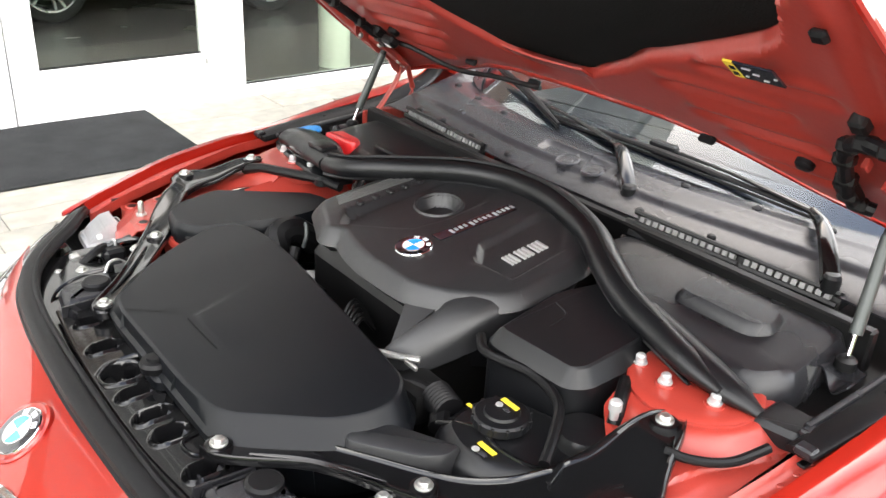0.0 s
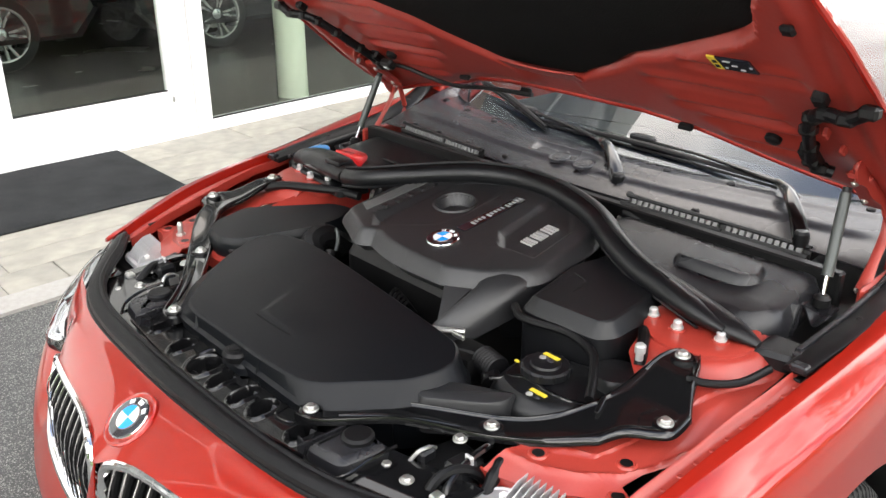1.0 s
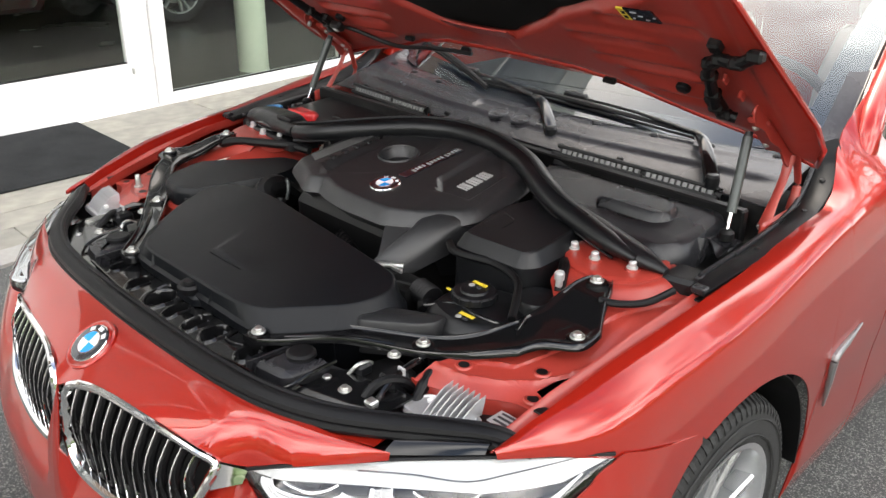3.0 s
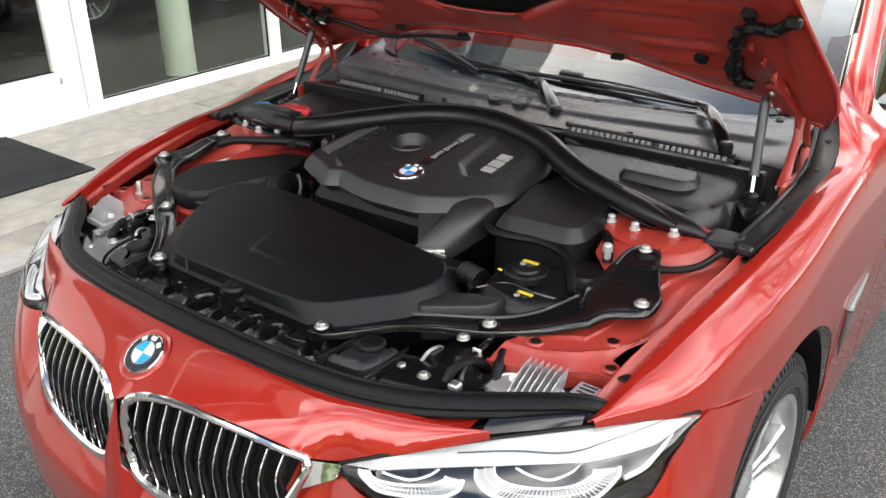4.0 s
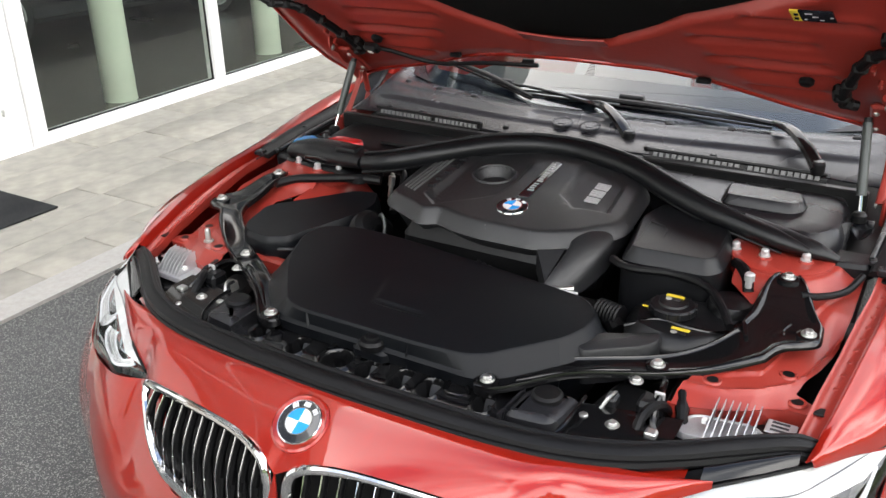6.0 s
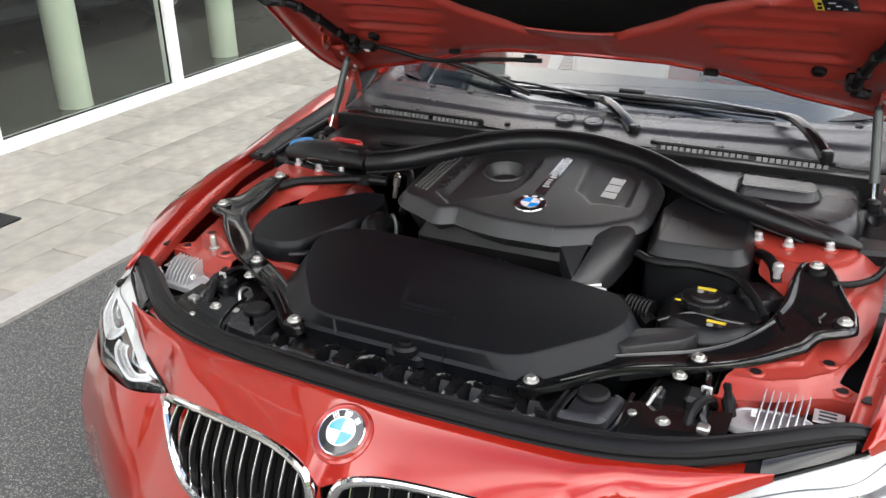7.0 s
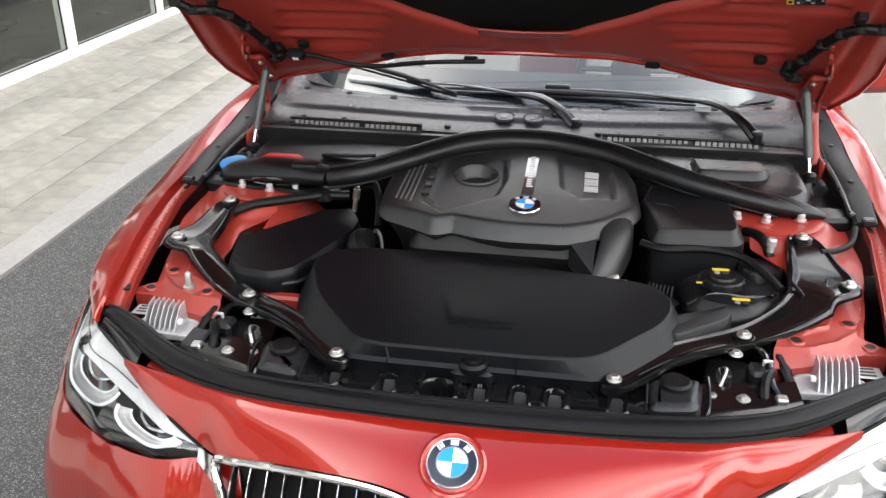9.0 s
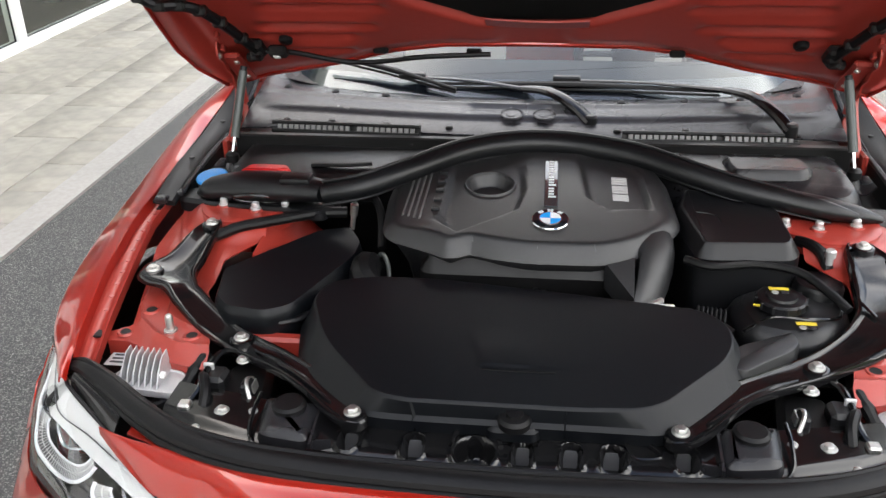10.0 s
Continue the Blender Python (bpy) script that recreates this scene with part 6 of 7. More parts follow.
SECTION = [(0.0, -0.011), (0.008, -0.005), (0.025, -0.0005), (0.05, 0.002), (0.09, 0.002), (0.12, -0.002), (0.18, -0.0035), (0.5, -0.0035), (0.78, -0.0035), (0.86, -0.002), (0.90, 0.0012), (0.95, 0.0005), (0.99, -0.005), (1.0, -0.011)]
CHANNEL = [(0.0, -0.011), (0.008, -0.005), (0.025, -0.0005), (0.06, 0.001), (0.12, 0.001), (0.20, -0.006), (0.32, -0.008), (0.44, -0.007), (0.54, 0.001), (0.66, 0.002), (0.82, 0.001), (0.93, 0.0), (0.99, -0.005), (1.0, -0.011)]
for s in (1, -1):
    inner, outer = brace_lines(s)
    rs = []
    for k, (a, b) in enumerate(zip(inner, outer)):
        f = smooth01((k - 30) / 14) * smooth01((84 - k) / 14) if s < 0 else 0.0
        ring = []
        for (v, d0), (_, d1) in zip(SECTION, CHANNEL):
            p = a.lerp(b, v)
            ring.append((s * p.x, p.y, brace_z(p.x, p.y) + d0 + (d1 - d0) * f))
        rs.append(ring)
    br = part("tension_brace", thick(rings(rs, closed=False), 0.0025), GLOSS, car, "glossy black pressed steel brace with bolts", sharp=50)
    part("stiffening_bead", tube([(s * x, y, brace_z(x, y) - 0.002) for x, y in ((0.285, -0.396), (0.340, -0.345), (0.400, -0.300), (0.445, -0.270))], [0.002, 0.006, 0.006, 0.002], 8, 6, flat=0.7), GLOSS, br)
    part("end_cap", lathe([(0.022, -0.016), (0.022, -0.003), (0.019, 0.0), (0.010, 0.0)], (s * 0.2415, -0.425, 0.808), 20), GLOSS, br)
    if s > 0:
        part("short_bead", tube([(0.590, -0.085, 0.853), (0.603, -0.122, 0.847)], [0.005, 0.004], 8, 3, flat=0.6), GLOSS, br)
        part("fold", tube([(0.664, -0.045, 0.849), (0.656, -0.075, 0.846), (0.668, -0.100, 0.844)], 0.003, 8, 5), GLOSS, br)
    for x, y, z in BR:
        if s < 0 and x > 0.69:
            x, y = 0.7085, -0.073
        elif s < 0 and x > 0.6:
            x = 0.640
        part("bolt_pad", lathe([(0.020, -0.006), (0.020, 0.0005), (0.017, 0.0015), (0.01, 0.0015)], (s * x, y, z + 0.001), 20), GLOSS, br)
        bolt(br, (s * x, y, z + 0.0025), 1.08)

# ---- strut towers and end covers ----
for s in (1, -1):
    tw = part("tower_ring", lathe([(0.104, -0.03), (0.103, 0.002), (0.096, 0.005), (0.08, 0.004)], (s * 0.597, 0.19, 0.881), 32), PAINT_IN, car, "red strut tower top")
    for x, y, z in ((0.648, 0.166, 0.884), (0.572, 0.148, 0.884), (0.512, 0.162, 0.882)):
        part("tower_nut_seat", lathe([(0.016, 0.0), (0.015, 0.004), (0.008, 0.004)], (s * x, y, z), 16), PAINT_IN, tw)
        part("nut_cap", lathe([(0.0115, 0.0), (0.0115, 0.004), (0.0082, 0.005), (0.0082, 0.014), (0.006, 0.0165), (0.001, 0.017)], (s * x, y, z + 0.003), 12), SILVER, tw)
    if s < 0:
        path, rad = [(-0.722, 0.215, 0.893), (-0.690, 0.212, 0.905), (-0.62, 0.208, 0.914), (-0.52, 0.198, 0.919), (-0.425, 0.172, 0.923)], [0.010, 0.038, 0.050, 0.050, 0.034]
    else:
        path, rad = [(0.705, 0.195, 0.890), (0.66, 0.195, 0.900), (0.60, 0.200, 0.908), (0.53, 0.215, 0.915), (0.45, 0.235, 0.925)], [0.010, 0.026, 0.034, 0.036, 0.030]
    cov = part("tower_cover", tube(path, rad, 20, 6, flat=0.62), PLASTIC, car, "black plastic cover over the strut tower", sharp=60)
    if s < 0:
        part("cover_ring", tube([(-0.568 + 0.055 * math.cos(a), 0.163 - 0.008 * math.sin(a), 0.905 + 0.011 * math.sin(a)) for a in (2 * math.pi * k / 24 for k in range(24))], 0.0045, 8, 1, closed=True), GLOSS, cov)
        part("cover_pad", box(-0.52, -0.455, 0.160, 0.205, 0.938, 0.953, 0.006, 2), PLASTIC, cov)
        part("cover_skirt", moulded(rounded([(-0.70, 0.165), (-0.42, 0.130), (-0.40, 0.22), (-0.70, 0.24)], 0.02, 4), [(0, 0.872), (0, 0.888), (0.006, 0.892)]), PLASTIC, cov)
    part("end_block", moulded([(s * p[0], p[1]) for p in rounded([(0.69, 0.185), (0.762, 0.200), (0.775, 0.225), (0.765, 0.27), (0.69, 0.27)], 0.012, 3)], [(0, 0.855), (0, 0.876), (0.008, 0.884)]), PLASTIC, cov)
    part("end_clip", box(s * 0.768 - 0.010, s * 0.768 + 0.010, 0.205, 0.232, 0.884, 0.895, 0.003, 1), FILTERGREY, cov)
part("filler_cap", lathe([(0.036, 0.0), (0.036, 0.004), (0.033, 0.008), (0.026, 0.009), (0.003, 0.0095)], (-0.712, 0.272, 0.905), 28, (-0.1, -0.1, 1)), BLUE, car, "blue washer fluid cap")
part("filler_neck", lathe([(0.030, -0.06), (0.032, 0.0)], (-0.712, 0.268, 0.905), 20), DARK, car)
part("terminal_cover", moulded([(p[0], p[1]) for p in rounded([(-0.655, 0.285), (-0.565, 0.285), (-0.535, 0.305), (-0.555, 0.335), (-0.64, 0.335)], 0.012, 3)], [(0, 0.885), (0, 0.912), (0.004, 0.919), (0.012, 0.921)]), REDCAP, car, "red battery terminal cover")

# big bow-shaped seal across the back of the engine
BOW = [(-0.425, 0.165, 0.922), (-0.345, 0.170, 0.938), (-0.265, 0.220, 0.953), (-0.155, 0.318, 0.965), (-0.06, 0.368, 0.969), (0.03, 0.382, 0.970), (0.12, 0.372, 0.968), (0.24, 0.330, 0.961), (0.335, 0.270, 0.950), (0.425, 0.226, 0.936), (0.515, 0.200, 0.924), (0.60, 0.180, 0.912), (0.65, 0.172, 0.905)]
bow = part("bow_seal", tube(BOW, [0.026, 0.030, 0.031, 0.031, 0.031, 0.031, 0.030, 0.028, 0.024, 0.008], 14, 5, flat=0.85), PLASTIC, car, "black bow-shaped seal duct behind the engine")
part("bow_lip", tube([(x, y - 0.004, z + 0.027) for x, y, z in BOW[:-2]], [0.004, 0.005, 0.005, 0.002], 6, 5), RUBBER, bow)
part("bow_flange", tube([(x, y - 0.012, z - 0.020) for x, y, z in BOW[:-1]], [0.010, 0.012, 0.012, 0.012, 0.004], 8, 5, flat=0.5), PLASTIC, bow)

# filter housings in front of the scuttle
flt = part("filter_housing", domed(rounded([(0.20, 0.40), (0.36, 0.285), (0.48, 0.235), (0.66, 0.225), (0.70, 0.28), (0.69, 0.48), (0.22, 0.475)], 0.04, 5), [(0, 0.84), (0, lambda x, y: 0.875 + 0.10 * (y - 0.22)), (0.012, lambda x, y: 0.900 + 0.10 * (y - 0.22))], 0.024, lambda x, y: 0.905 + 0.10 * (y - 0.22) + 0.004 * math.sin(x * 22) * smooth01((0.34 - y) / 0.05), 10), FILTERGREY, car, "black plastic filter housing")
part("housing_block", moulded(rounded([(0.43, 0.325), (0.59, 0.325), (0.62, 0.36), (0.60, 0.43), (0.42, 0.43)], 0.025, 4), [(0, 0.905), (0.006, 0.926), (0.016, 0.936)]), FILTERGREY, flt)
flr = part("filter_housing", domed(rounded([(-0.20, 0.42), (-0.30, 0.33), (-0.42, 0.285), (-0.68, 0.30), (-0.70, 0.36), (-0.69, 0.49), (-0.22, 0.475)], 0.04, 5), [(0, 0.84), (0, lambda x, y: 0.875 + 0.10 * (y - 0.22)), (0.012, lambda x, y: 0.893 + 0.10 * (y - 0.22))], 0.024, lambda x, y: 0.897 + 0.10 * (y - 0.22), 10), PLASTIC, car, "black plastic filter housing")
part("housing_vent", tube([(-0.50, 0.35, 0.915), (-0.42, 0.345, 0.918), (-0.36, 0.355, 0.92)], 0.010, 8, 5, flat=0.5), RUBBER, flr)

# ---- engine cover ----
EC = [(-0.262, 0.040), (-0.275, 0.20), (-0.252, 0.340), (-0.12, 0.42), (0.12, 0.42), (0.225, 0.345), (0.272, 0.285), (0.284, 0.10), (0.206, 0.010), (0.14, -0.019), (0.015, -0.022), (-0.045, -0.014), (-0.104, 0.003), (-0.140, -0.016), (-0.170, 0.000)]
eo = rounded(EC, [0.03, 0.05, 0.05, 0.05, 0.05, 0.04, 0.05, 0.03, 0.03, 0.02, 0.02, 0.02, 0.012, 0.012, 0.03], 4)


def edge_side(x, y, a, b):
    """Signed distance of a place from the line a to b, positive on its left."""
    d = Vector((b[0] - a[0], b[1] - a[1])).normalized()
    return d.x * (y - a[1]) - d.y * (x - a[0])


def bowl(x, y, poly, soft):
    """1 inside a convex counter-clockwise field of the top, 0 outside, over a short slope."""
    m = min(edge_side(x, y, a, b) for a, b in zip(poly, poly[1:] + poly[:1]))
    return smooth01(m / soft + 0.5)


BOWL_L = [(-0.128, 0.016), (-0.070, 0.066), (-0.022, 0.105), (-0.008, 0.180), (-0.018, 0.318), (-0.070, 0.372), (-0.160, 0.300), (-0.165, 0.050)]
BOWL_R = [(0.128, 0.112), (0.165, 0.118), (0.216, 0.064), (0.244, 0.110), (0.232, 0.262), (0.150, 0.362), (0.108, 0.330)]


def zc(x, y):
    z = 0.917 + 0.115 * y - 0.20 * max(0, abs(x - 0.005) - 0.18) ** 1.3
    z -= (0.017 - 0.030 * max(0.0, y - 0.02)) * bowl(x, y, BOWL_L, 0.020) + (0.016 - 0.036 * max(0.0, y - 0.06)) * bowl(x, y, BOWL_R, 0.018)
    # oil filler well
    z -= 0.024 * smooth01((1.0 - math.hypot((x + 0.080) / 0.050, (y - 0.218) / 0.046)) / 0.25)
    return z


cover = part("engine_cover", domed(eo, [(0.050, 0.74), (0.030, 0.82), (0.004, lambda x, y: 0.862 + 0.10 * y), (-0.019, lambda x, y: 0.884 + 0.10 * y), (-0.0165, lambda x, y: 0.889 + 0.10 * y), (-0.002, lambda x, y: zc(x, y) - 0.0045), (0.003, lambda x, y: zc(x, y) - 0.0012)], 0.008, zc, 60, (0.01, 0.19), 3), MATTE, car, "matte black moulded engine cover", sharp=24)


def on_cover(x, y, d=0.0):
    return Vector((x, y, zc(x, y) + 0.001 + d))


def cover_box(x0, x1, y0, y1, h0, h1, bev=0.0006):
    bm = box(x0, x1, y0, y1, h0, h1, bev, 1)
    for v in bm.verts:
        v.co = on_cover(v.co.x, v.co.y, v.co.z)
    return bm


roundel(cover, on_cover(0.047, 0.061, -0.0015), (0, -0.15, 0.98), 0.036, "cover_badge", "round badge, black ring, blue and white quarters")
for k in range(4):
    a, b = Vector((-0.243 + 0.012 * k, 0.072 - 0.006 * k)), Vector((-0.240 + 0.0115 * k, 0.248 + 0.013 * k))
    rs = []
    for q in range(9):
        p = a.lerp(b, q / 8)
        rs.append([on_cover(p.x + dx, p.y, h) for dx, h in ((-0.0022, -0.003), (-0.0016, 0.003), (0.0016, 0.003), (0.0022, -0.003))])
    part("rib", rings(rs), SATIN, cover, "bright rib")
for k in range(6):
    y = 0.082 + 0.038 * k
    part("notch", cover_box(-0.188, -0.170, y, y + 0.014, -0.006, 0.0045, 0.002), PLASTIC, cover)
well = [(-0.080 + 0.050 * math.cos(2 * math.pi * k / 28), 0.218 + 0.046 * math.sin(2 * math.pi * k / 28)) for k in range(28)]
wc = Vector((-0.080, 0.218))
rs = [[tuple(on_cover(*(wc + (Vector(p) - wc) * f), d)) for p in well] for f, d in ((1.12, -0.001), (1.07, 0.003), (1.02, 0.0025), (0.98, -0.004))]
part("oil_well", rings(rs, caps=False), MATTE, cover, "oval recess")
badge = part("badge_strip", cover_box(0.034, 0.061, 0.112, 0.306, -0.001, 0.0015), BLACKEN, cover, "black strip with silver lettering")
for k in range(14):
    y = 0.146 + k * 0.0112 + (0.004 if k > 3 else 0) + (0.004 if k > 8 else 0)
    part("bar", cover_box(0.042, 0.053 if k not in (0, 4, 9) else 0.057, y, y + 0.0062, 0.0015, 0.0022, 0), SILVER, badge)
# three silver word marks as plain blocks
for y0, y1 in ((0.166, 0.190), (0.195, 0.224), (0.229, 0.258)):
    n = 3
    for k in range(n):
        w = (y1 - y0) / n
        part("letter_bar", cover_box(0.172, 0.204, y0 + k * w + 0.0012, y0 + (k + 1) * w - 0.0022, -0.001, 0.0028), SILVER, cover)
# intake chute at its corner, with a flat wedge beside it
rs = []
for l, r, zl, zr, drop in (((0.175, 0.085), (0.288, 0.150), 0.922, 0.915, 0.05), ((0.200, 0.030), (0.284, 0.085), 0.915, 0.908, 0.06), ((0.213, -0.01), (0.283, 0.030), 0.900, 0.896, 0.06), ((0.205, -0.060), (0.270, -0.015), 0.875, 0.872, 0.05), ((0.196, -0.105), (0.252, -0.062), 0.848, 0.846, 0.04), ((0.194, -0.116), (0.249, -0.074), 0.836, 0.835, 0.03)):
    l, r = Vector((*l, zl)), Vector((*r, zr))
    d = (r - l)
    sec = [(0.0, -drop), (0.0, -0.016), (0.05, -0.006), (0.18, 0.0), (0.45, 0.004), (0.75, 0.0), (0.93, -0.007), (1.0, -0.018), (1.0, -drop)]
    rs.append([l + d * a + Vector((0, 0, b)) for a, b in sec])
part("intake_chute", rings(rs), MATTE, cover, "moulded intake chute")
part("chute_wedge", rings([[(0.150, -0.030, 0.884), (0.206, 0.0, 0.890), (0.200, -0.095, 0.846)], [(0.150, -0.030, 0.83), (0.206, 0.0, 0.83), (0.200, -0.095, 0.80)]]), MATTE, cover)
part("chute_rim", tube([(0.193, -0.118, 0.834), (0.225, -0.096, 0.834), (0.252, -0.072, 0.833)], 0.006, 8, 3), ZINC, cover, "bright clamp at the chute's end")

# ---- air box ----
AB = [(-0.392, -0.160), (-0.372, -0.092), (-0.28, -0.072), (-0.15, -0.075), (0.06, -0.100), (0.20, -0.118), (0.325, -0.135), (0.374, -0.178), (0.378, -0.250), (0.350, -0.310), (0.232, -0.424), (0.10, -0.424), (-0.165, -0.424), (-0.232, -0.420), (-0.356, -0.318)]
AB_R = [0.05, 0.05, 0.04, 0.03, 0.03, 0.03, 0.05, 0.05, 0.04, 0.05, 0.04, 0.04, 0.04, 0.04, 0.06]
AT = [(-0.366, -0.160), (-0.350, -0.112), (-0.28, -0.092), (-0.15, -0.095), (0.06, -0.120), (0.20, -0.138), (0.312, -0.152), (0.345, -0.188), (0.346, -0.232), (0.325, -0.282), (0.210, -0.405), (0.10, -0.414), (-0.165, -0.414), (-0.213, -0.404), (-0.322, -0.275)]


def airbox_outline(pts, grow=0.0):
    o = rounded(pts, AB_R, 5)
    if grow:
        o = inset(o, -grow)
    return [tuple(p)[:2] for p in spline([(p[0], p[1], 0) for p in o], 3, True)]


ao, at_top = airbox_outline(AB), airbox_outline(AT)


def za(x, y):
    z = 0.863 + 0.095 * (y + 0.16) - 0.005 * smooth01((abs(x) - 0.2) / 0.2)
    # raised middle field, with a step towards the front that fades out at its sides
    left, right = -0.062 - 0.30 * (y + 0.333), 0.062 + 0.22 * (y + 0.333)
    inside = smooth01((x - left) / 0.016) * smooth01((right + 0.04 - x) / 0.13) * smooth01((y + 0.335) / 0.010) * smooth01((-0.13 - y) / 0.02)
    return z + 0.0032 * inside * (0.1 + 0.9 * smooth01((-0.22 - y) / 0.10))


airbox = part("air_box", domed(ao, [(0.015, 0.72), (0.0, 0.79), (airbox_outline(AB, 0.004), 0.806), (0.003, 0.812), (airbox_outline(AT, 0.005), lambda x, y: za(x, y) - 0.004), (airbox_outline(AT, 0.002), lambda x, y: za(x, y) - 0.001)], at_top, za, 60, (0.0, -0.27)), AIRBOX, car, "matte black moulded air filter box", sharp=24)


def on_airbox(x, y, d=0.0):
    return Vector((x, y, za(x, y) + d))


part("slit", tube([on_airbox(-0.055, -0.340, 0.0), on_airbox(0.0, -0.341, 0.0), on_airbox(0.060, -0.340, 0.0)], 0.0015, 6, 3), FELT, airbox)
part("front_notch", moulded(rounded([(-0.034, -0.436), (0.034, -0.436), (0.05, -0.405), (-0.05, -0.405)], 0.01), [(0, 0.785), (0, 0.800), (0.006, 0.806)]), AIRBOX, airbox)
part("plug", lathe([(0.024, 0.0), (0.026, 0.012), (0.022, 0.018), (0.014, 0.019), (0.013, 0.024), (0.003, 0.025)], (0.002, -0.422, 0.806), 20), RUBBER, airbox, "black rubber plug")
part("intake_snorkel", moulded(rounded([(0.33, -0.265), (0.36, -0.205), (0.462, -0.150), (0.468, -0.185), (0.45, -0.215), (0.36, -0.285)], 0.012, 3), [(0, 0.76), (0, 0.822), (0.003, 0.829), (0.007, 0.831)]), MATTE, airbox)

# smaller box beside it
sb = part("resonator_box", domed(rounded([(-0.560, -0.155), (-0.580, -0.055), (-0.425, 0.118), (-0.360, 0.135), (-0.322, 0.065), (-0.325, 0.005), (-0.405, -0.178), (-0.450, -0.205), (-0.525, -0.192)], 0.018, 4), [(0.01, 0.76), (0.0, 0.800), (0.0, 0.830), (0.002, 0.838)], 0.008, lambda x, y: 0.847 + 0.016 * smooth01((y + 0.18) / 0.3), 8), AIRBOX, car, "matte black resonator box")
part("box_lip", tube([(-0.318, 0.06, 0.822), (-0.326, -0.03, 0.822), (-0.40, -0.175, 0.818), (-0.50, -0.180, 0.818)], 0.006, 8, 4), PLASTIC, sb)
part("red_rail", box(-0.50, -0.36, -0.215, -0.188, 0.76, 0.80, 0.006, 1), PAINT_IN, car)

# electronics box on the other side
EB = [(0.318, 0.012), (0.345, 0.004), (0.495, 0.014), (0.516, 0.045), (0.512, 0.18), (0.465, 0.268), (0.315, 0.275), (0.290, 0.18)]
eb = part("electronics_box", moulded(rounded(EB, 0.02, 4), [(0.0, 0.74), (0.0, 0.862), (0.001, 0.880), (0.004, 0.884), (0.017, lambda x, y: 0.903 + 0.05 * y), (0.021, lambda x, y: 0.906 + 0.05 * y)]), PLASTIC, car, "black electronics box with chamfered lid", sharp=20)
part("lid_crease", tube([(0.335, 0.150, 0.914), (0.372, 0.135, 0.913), (0.380, 0.09, 0.910)], 0.002, 6, 5), PLASTIC, eb)

# ---- coolant tank, caps, hoses ----
TANK = [(0.385, -0.150), (0.455, -0.175), (0.525, -0.165), (0.570, -0.115), (0.592, -0.04), (0.585, 0.025), (0.535, 0.045), (0.40, 0.005), (0.365, -0.05)]
tank = part("coolant_tank", domed(rounded(TANK, 0.03, 4), [(0.012, 0.68), (0, 0.76), (0, 0.800), (0.006, 0.814), (0.016, 0.822)], 0.024, lambda x, y: 0.826 + 0.010 * math.exp(-(((x - 0.457) / 0.07) ** 2 + ((y + 0.075) / 0.06) ** 2)) - 0.006 * math.exp(-(((x - 0.55) / 0.03) ** 2 + ((y + 0.04) / 0.05) ** 2)), 10), PLASTIC, car, "black coolant tank with ribbed cap")
cap = part("tank_cap", lathe([(0.044, 0.0), (0.044, 0.012), (0.040, 0.015), (0.028, 0.016), (0.026, 0.020), (0.003, 0.021)], (0.457, -0.075, 0.838), 24), PLASTIC, tank, "black ribbed screw cap")
for k in range(12):
    a = 2 * math.pi * k / 12
    part("grip", box(0.457 + 0.043 * math.cos(a) - 0.003, 0.457 + 0.043 * math.cos(a) + 0.003, -0.075 + 0.043 * math.sin(a) - 0.003, -0.075 + 0.043 * math.sin(a) + 0.003, 0.839, 0.852, 0.001, 1), PLASTIC, cap)


def notice(x, y, z, parent):
    """Small yellow notice with two pictograms as plain bars."""
    n = part("notice", box(x - 0.017, x + 0.017, y, y + 0.009, z, z + 0.0012), YELLOW, parent, "yellow notice")
    part("bar", lathe([(0.006, 0), (0.006, 0.0012), (0.001, 0.0012)], (x - 0.009, y - 0.009, z), 14), SILVER, n)
    part("bar", box(x + 0.001, x + 0.014, y - 0.013, y - 0.005, z, z + 0.0012), COWLGREY, n)


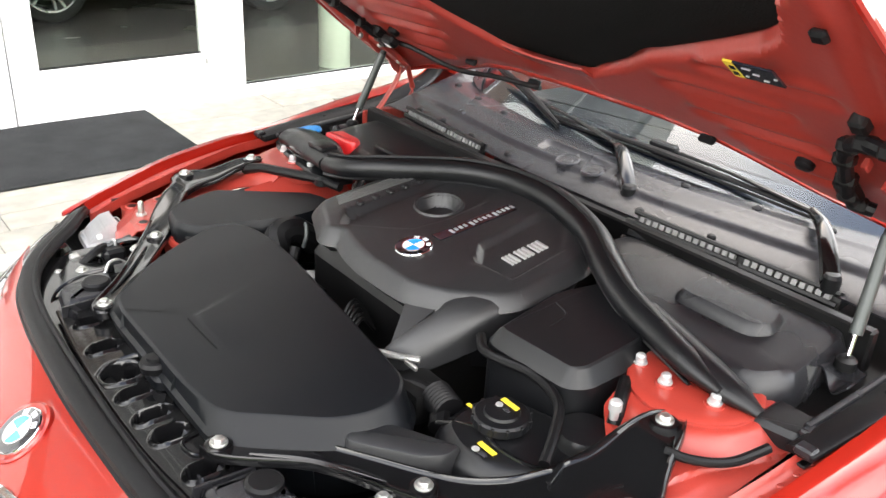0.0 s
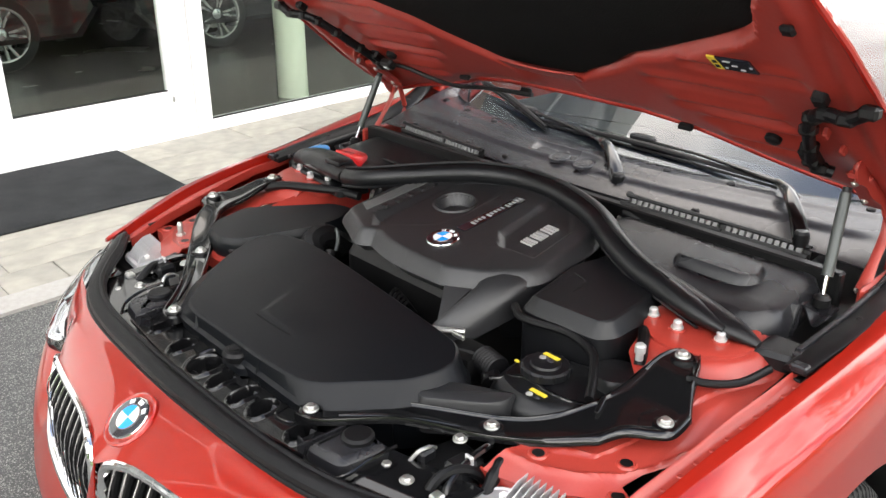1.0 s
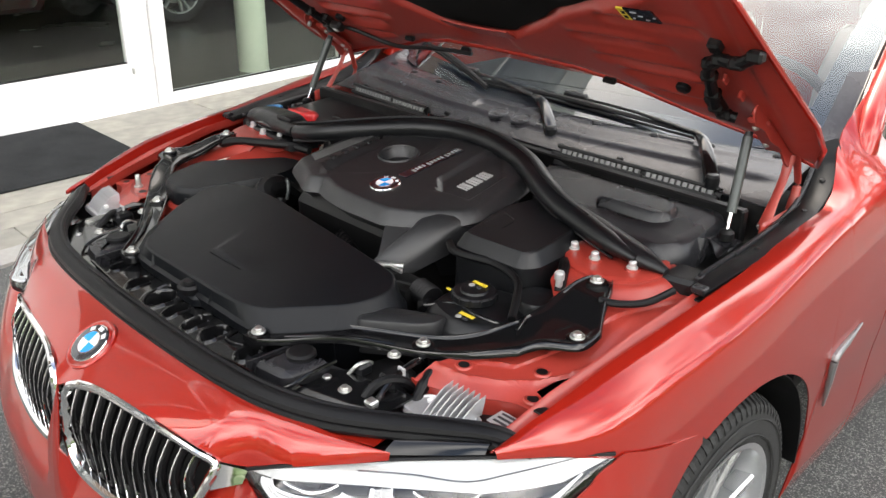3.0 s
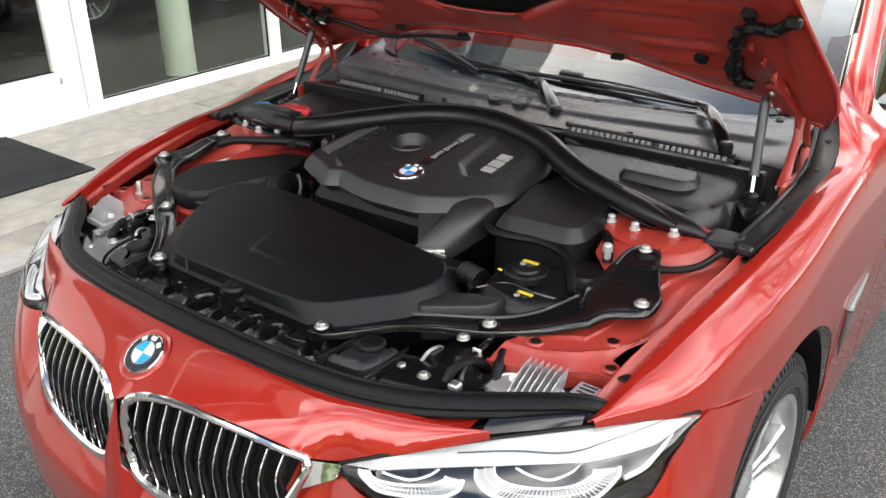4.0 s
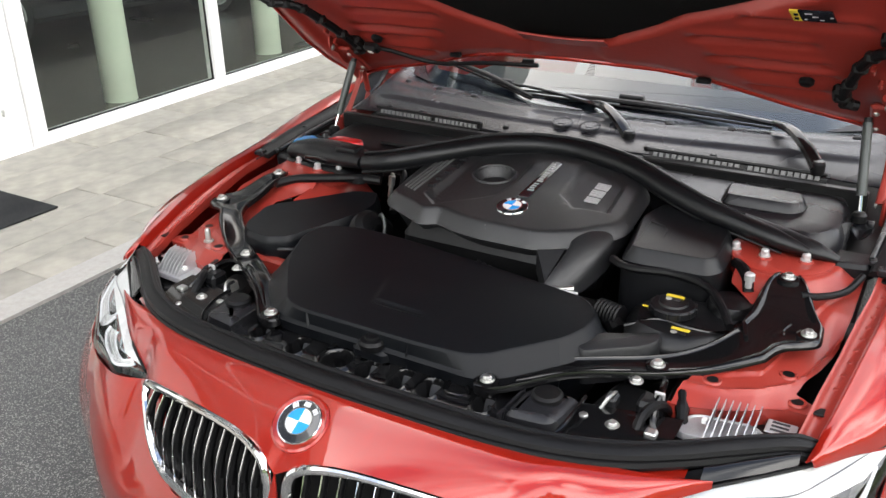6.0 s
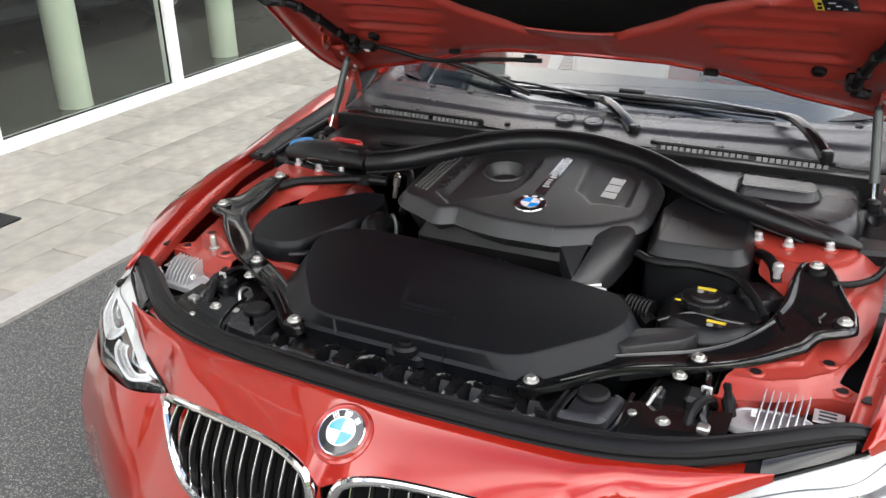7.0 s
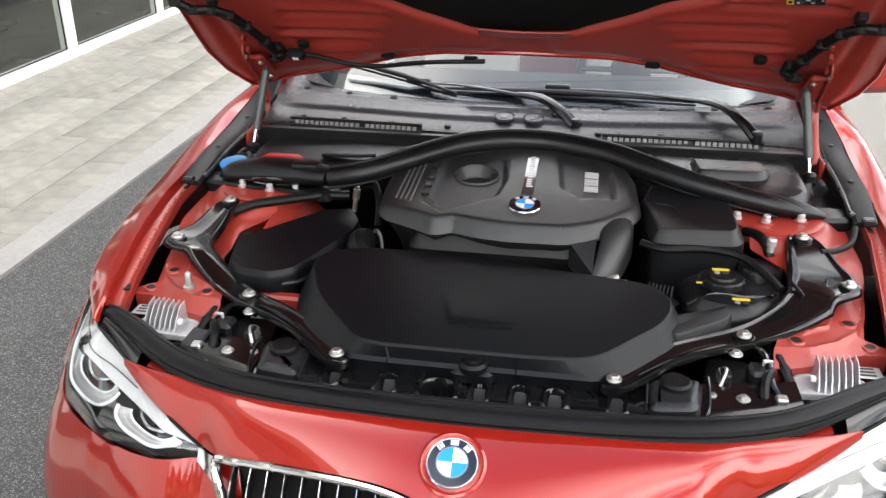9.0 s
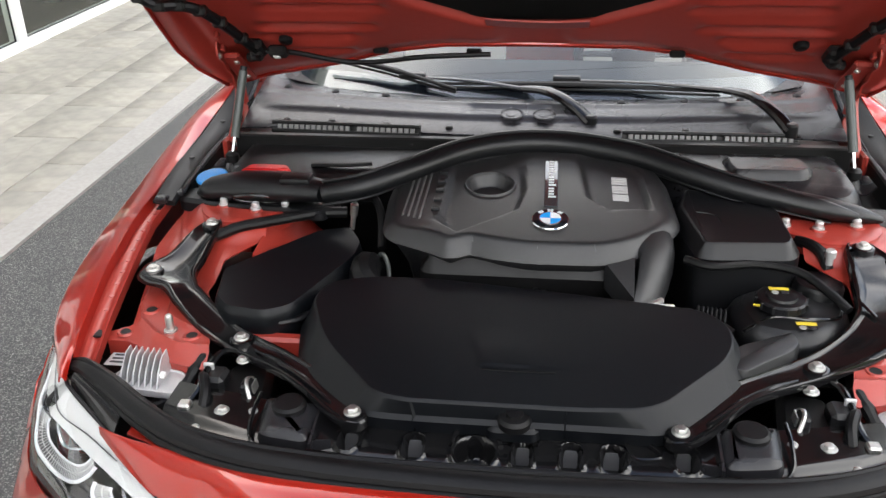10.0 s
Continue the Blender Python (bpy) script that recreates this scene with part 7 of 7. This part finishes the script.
notice(0.455, -0.062, 0.8592, cap)
part("tank_seam", tube([(0.385, -0.140, 0.818), (0.44, -0.110, 0.832), (0.50, -0.115, 0.832), (0.555, -0.09, 0.824), (0.575, -0.03, 0.822)], 0.004, 8, 5), GLOSS, tank)
notice(0.489, -0.134, 0.832, tank)
part("tick", box(0.405, 0.416, -0.100, -0.094, 0.846, 0.8475), YELLOW, tank)
hoses = (
    ([(0.30, 0.015, 0.875), (0.345, -0.01, 0.875), (0.43, 0.012, 0.872), (0.50, -0.005, 0.868), (0.540, -0.050, 0.856), (0.568, -0.095, 0.842)], 0.0085),
    ([(0.22, -0.14, 0.79), (0.27, -0.10, 0.80), (0.33, -0.09, 0.80), (0.37, -0.12, 0.79)], 0.018),
    ([(0.525, 0.115, 0.875), (0.545, 0.085, 0.880), (0.560, 0.060, 0.872), (0.568, 0.045, 0.85)], 0.011),
    ([(-0.63, 0.045, 0.868), (-0.585, 0.070, 0.880), (-0.54, 0.088, 0.884), (-0.49, 0.115, 0.885), (-0.44, 0.145, 0.884), (-0.38, 0.165, 0.88)], 0.0115),
    ([(-0.35, 0.20, 0.90), (-0.32, 0.18, 0.905), (-0.30, 0.14, 0.88), (-0.29, 0.08, 0.84)], 0.009),
    ([(-0.30, 0.05, 0.80), (-0.305, 0.0, 0.84), (-0.30, -0.04, 0.83), (-0.27, -0.06, 0.79)], 0.030),
    ([(0.665, 0.035, 0.872), (0.70, 0.05, 0.872), (0.735, 0.085, 0.876), (0.755, 0.14, 0.888)], 0.007),
    ([(-0.24, -0.03, 0.83), (-0.22, -0.05, 0.80), (-0.18, -0.06, 0.80), (-0.10, -0.05, 0.79)], 0.012),
)
for pts, r in hoses:
    part("hose", tube(pts, r, 10, 6), RUBBER, car, "black rubber hose")
for k in range(7):
    a = k / 6
    part("hose_ridge", lathe([(0.024, -0.003), (0.027, 0.0), (0.024, 0.003)], (0.315 + 0.045 * a, -0.085 - 0.01 * a, 0.805), 14, (1, -0.2, 0)), RUBBER, car)
part("throttle_body", box(0.235, 0.315, -0.125, -0.055, 0.755, 0.815, 0.012, 2), DARK, car)
# bright bar in place of a white highlight among the hoses
part("hose_glint", box(0.240, 0.272, -0.097, -0.090, 0.828, 0.838, 0.002, 1), ZINC, car)
part("bleed_cap", lathe([(0.007, 0.0), (0.007, 0.014), (0.010, 0.015), (0.010, 0.028), (0.007, 0.031), (0.002, 0.031)], (0.567, 0.043, 0.862), 14), SILVER, car, "small pale valve cap")
part("reservoir", lathe([(0.045, 0.0), (0.045, 0.04), (0.04, 0.048), (0.004, 0.05)], (0.545, 0.010, 0.795), 24), PLASTIC, car)
part("sensor", lathe([(0.006, 0.0), (0.006, 0.03), (0.009, 0.032), (0.009, 0.058), (0.005, 0.060), (0.005, 0.066), (0.002, 0.067)], (-0.379, 0.200, 0.825), 14, (0.15, 0.05, 1)), ZINC, car, "bright metal sensor")
part("lift_eye", tube([(-0.285, 0.03, 0.82), (-0.285, 0.02, 0.85), (-0.275, 0.015, 0.86), (-0.265, 0.01, 0.84), (-0.262, 0.0, 0.815)], 0.0045, 8, 5), STRUT, car)
for k in range(5):
    x, y = 0.02 + 0.016 * k, -0.075 - 0.006 * k
    part("wire", tube([(x, y + 0.05, 0.80), (x + 0.005, y + 0.02, 0.835), (x + 0.02, y - 0.01, 0.82), (x + 0.03, y - 0.02, 0.78)], 0.004, 6, 5), DARK, car)

# ---- paving slabs ----
rng = random.Random(7)


def slab(y0, y1, f0, f1):
    """One slab between two courses, as fractions of the pavement's width, with an eased edge."""
    g = 0.0025
    width = lambda y: (KX(y) - 0.16, FX(y) - 0.0)
    def at(f, y):
        a, b = width(y)
        return Vector((a + (b - a) * f, y, 0))
    c = [at(f0, y0), at(f1, y0), at(f1, y1), at(f0, y1)]
    m = sum(c, Vector()) / 4
    bm = bmesh.new()
    top = 0.0125 + rng.uniform(-0.0015, 0.0015)
    lo = [bm.verts.new((p + (m - p).normalized() * g).to_tuple()[:2] + (0.0,)) for p in c]
    mi = [bm.verts.new((p + (m - p).normalized() * g).to_tuple()[:2] + (top - 0.004,)) for p in c]
    hi = [bm.verts.new((p + (m - p).normalized() * (g + 0.007)).to_tuple()[:2] + (top,)) for p in c]
    bm.faces.new(hi)
    for a, b in ((lo, mi), (mi, hi)):
        for i in range(4):
            bm.faces.new((a[i], a[(i + 1) % 4], b[(i + 1) % 4], b[i]))
    return bm


courses = [0.0, 0.14, 0.38, 0.50, 0.78, 1.0]
count = 0
for f0, f1 in zip(courses, courses[1:]):
    y = -3.0 - rng.random() * 0.5
    while y < 9.5:
        ln = rng.choice((0.42, 0.62, 0.85, 1.15, 1.4)) if f0 > 0.01 else rng.choice((0.26, 0.32, 0.38))
        if f1 - f0 > 0.2 and rng.random() < 0.35:
            fm = (f0 + f1) / 2
            part("slab", slab(y, y + ln, f0, fm), PAVING, pavement, sharp=60)
            part("slab", slab(y, y + ln, fm, f1), PAVING, pavement, sharp=60)
        else:
            part("slab", slab(y, y + ln, f0, f1), PAVING, pavement, sharp=60)
        y += ln
        count += 1
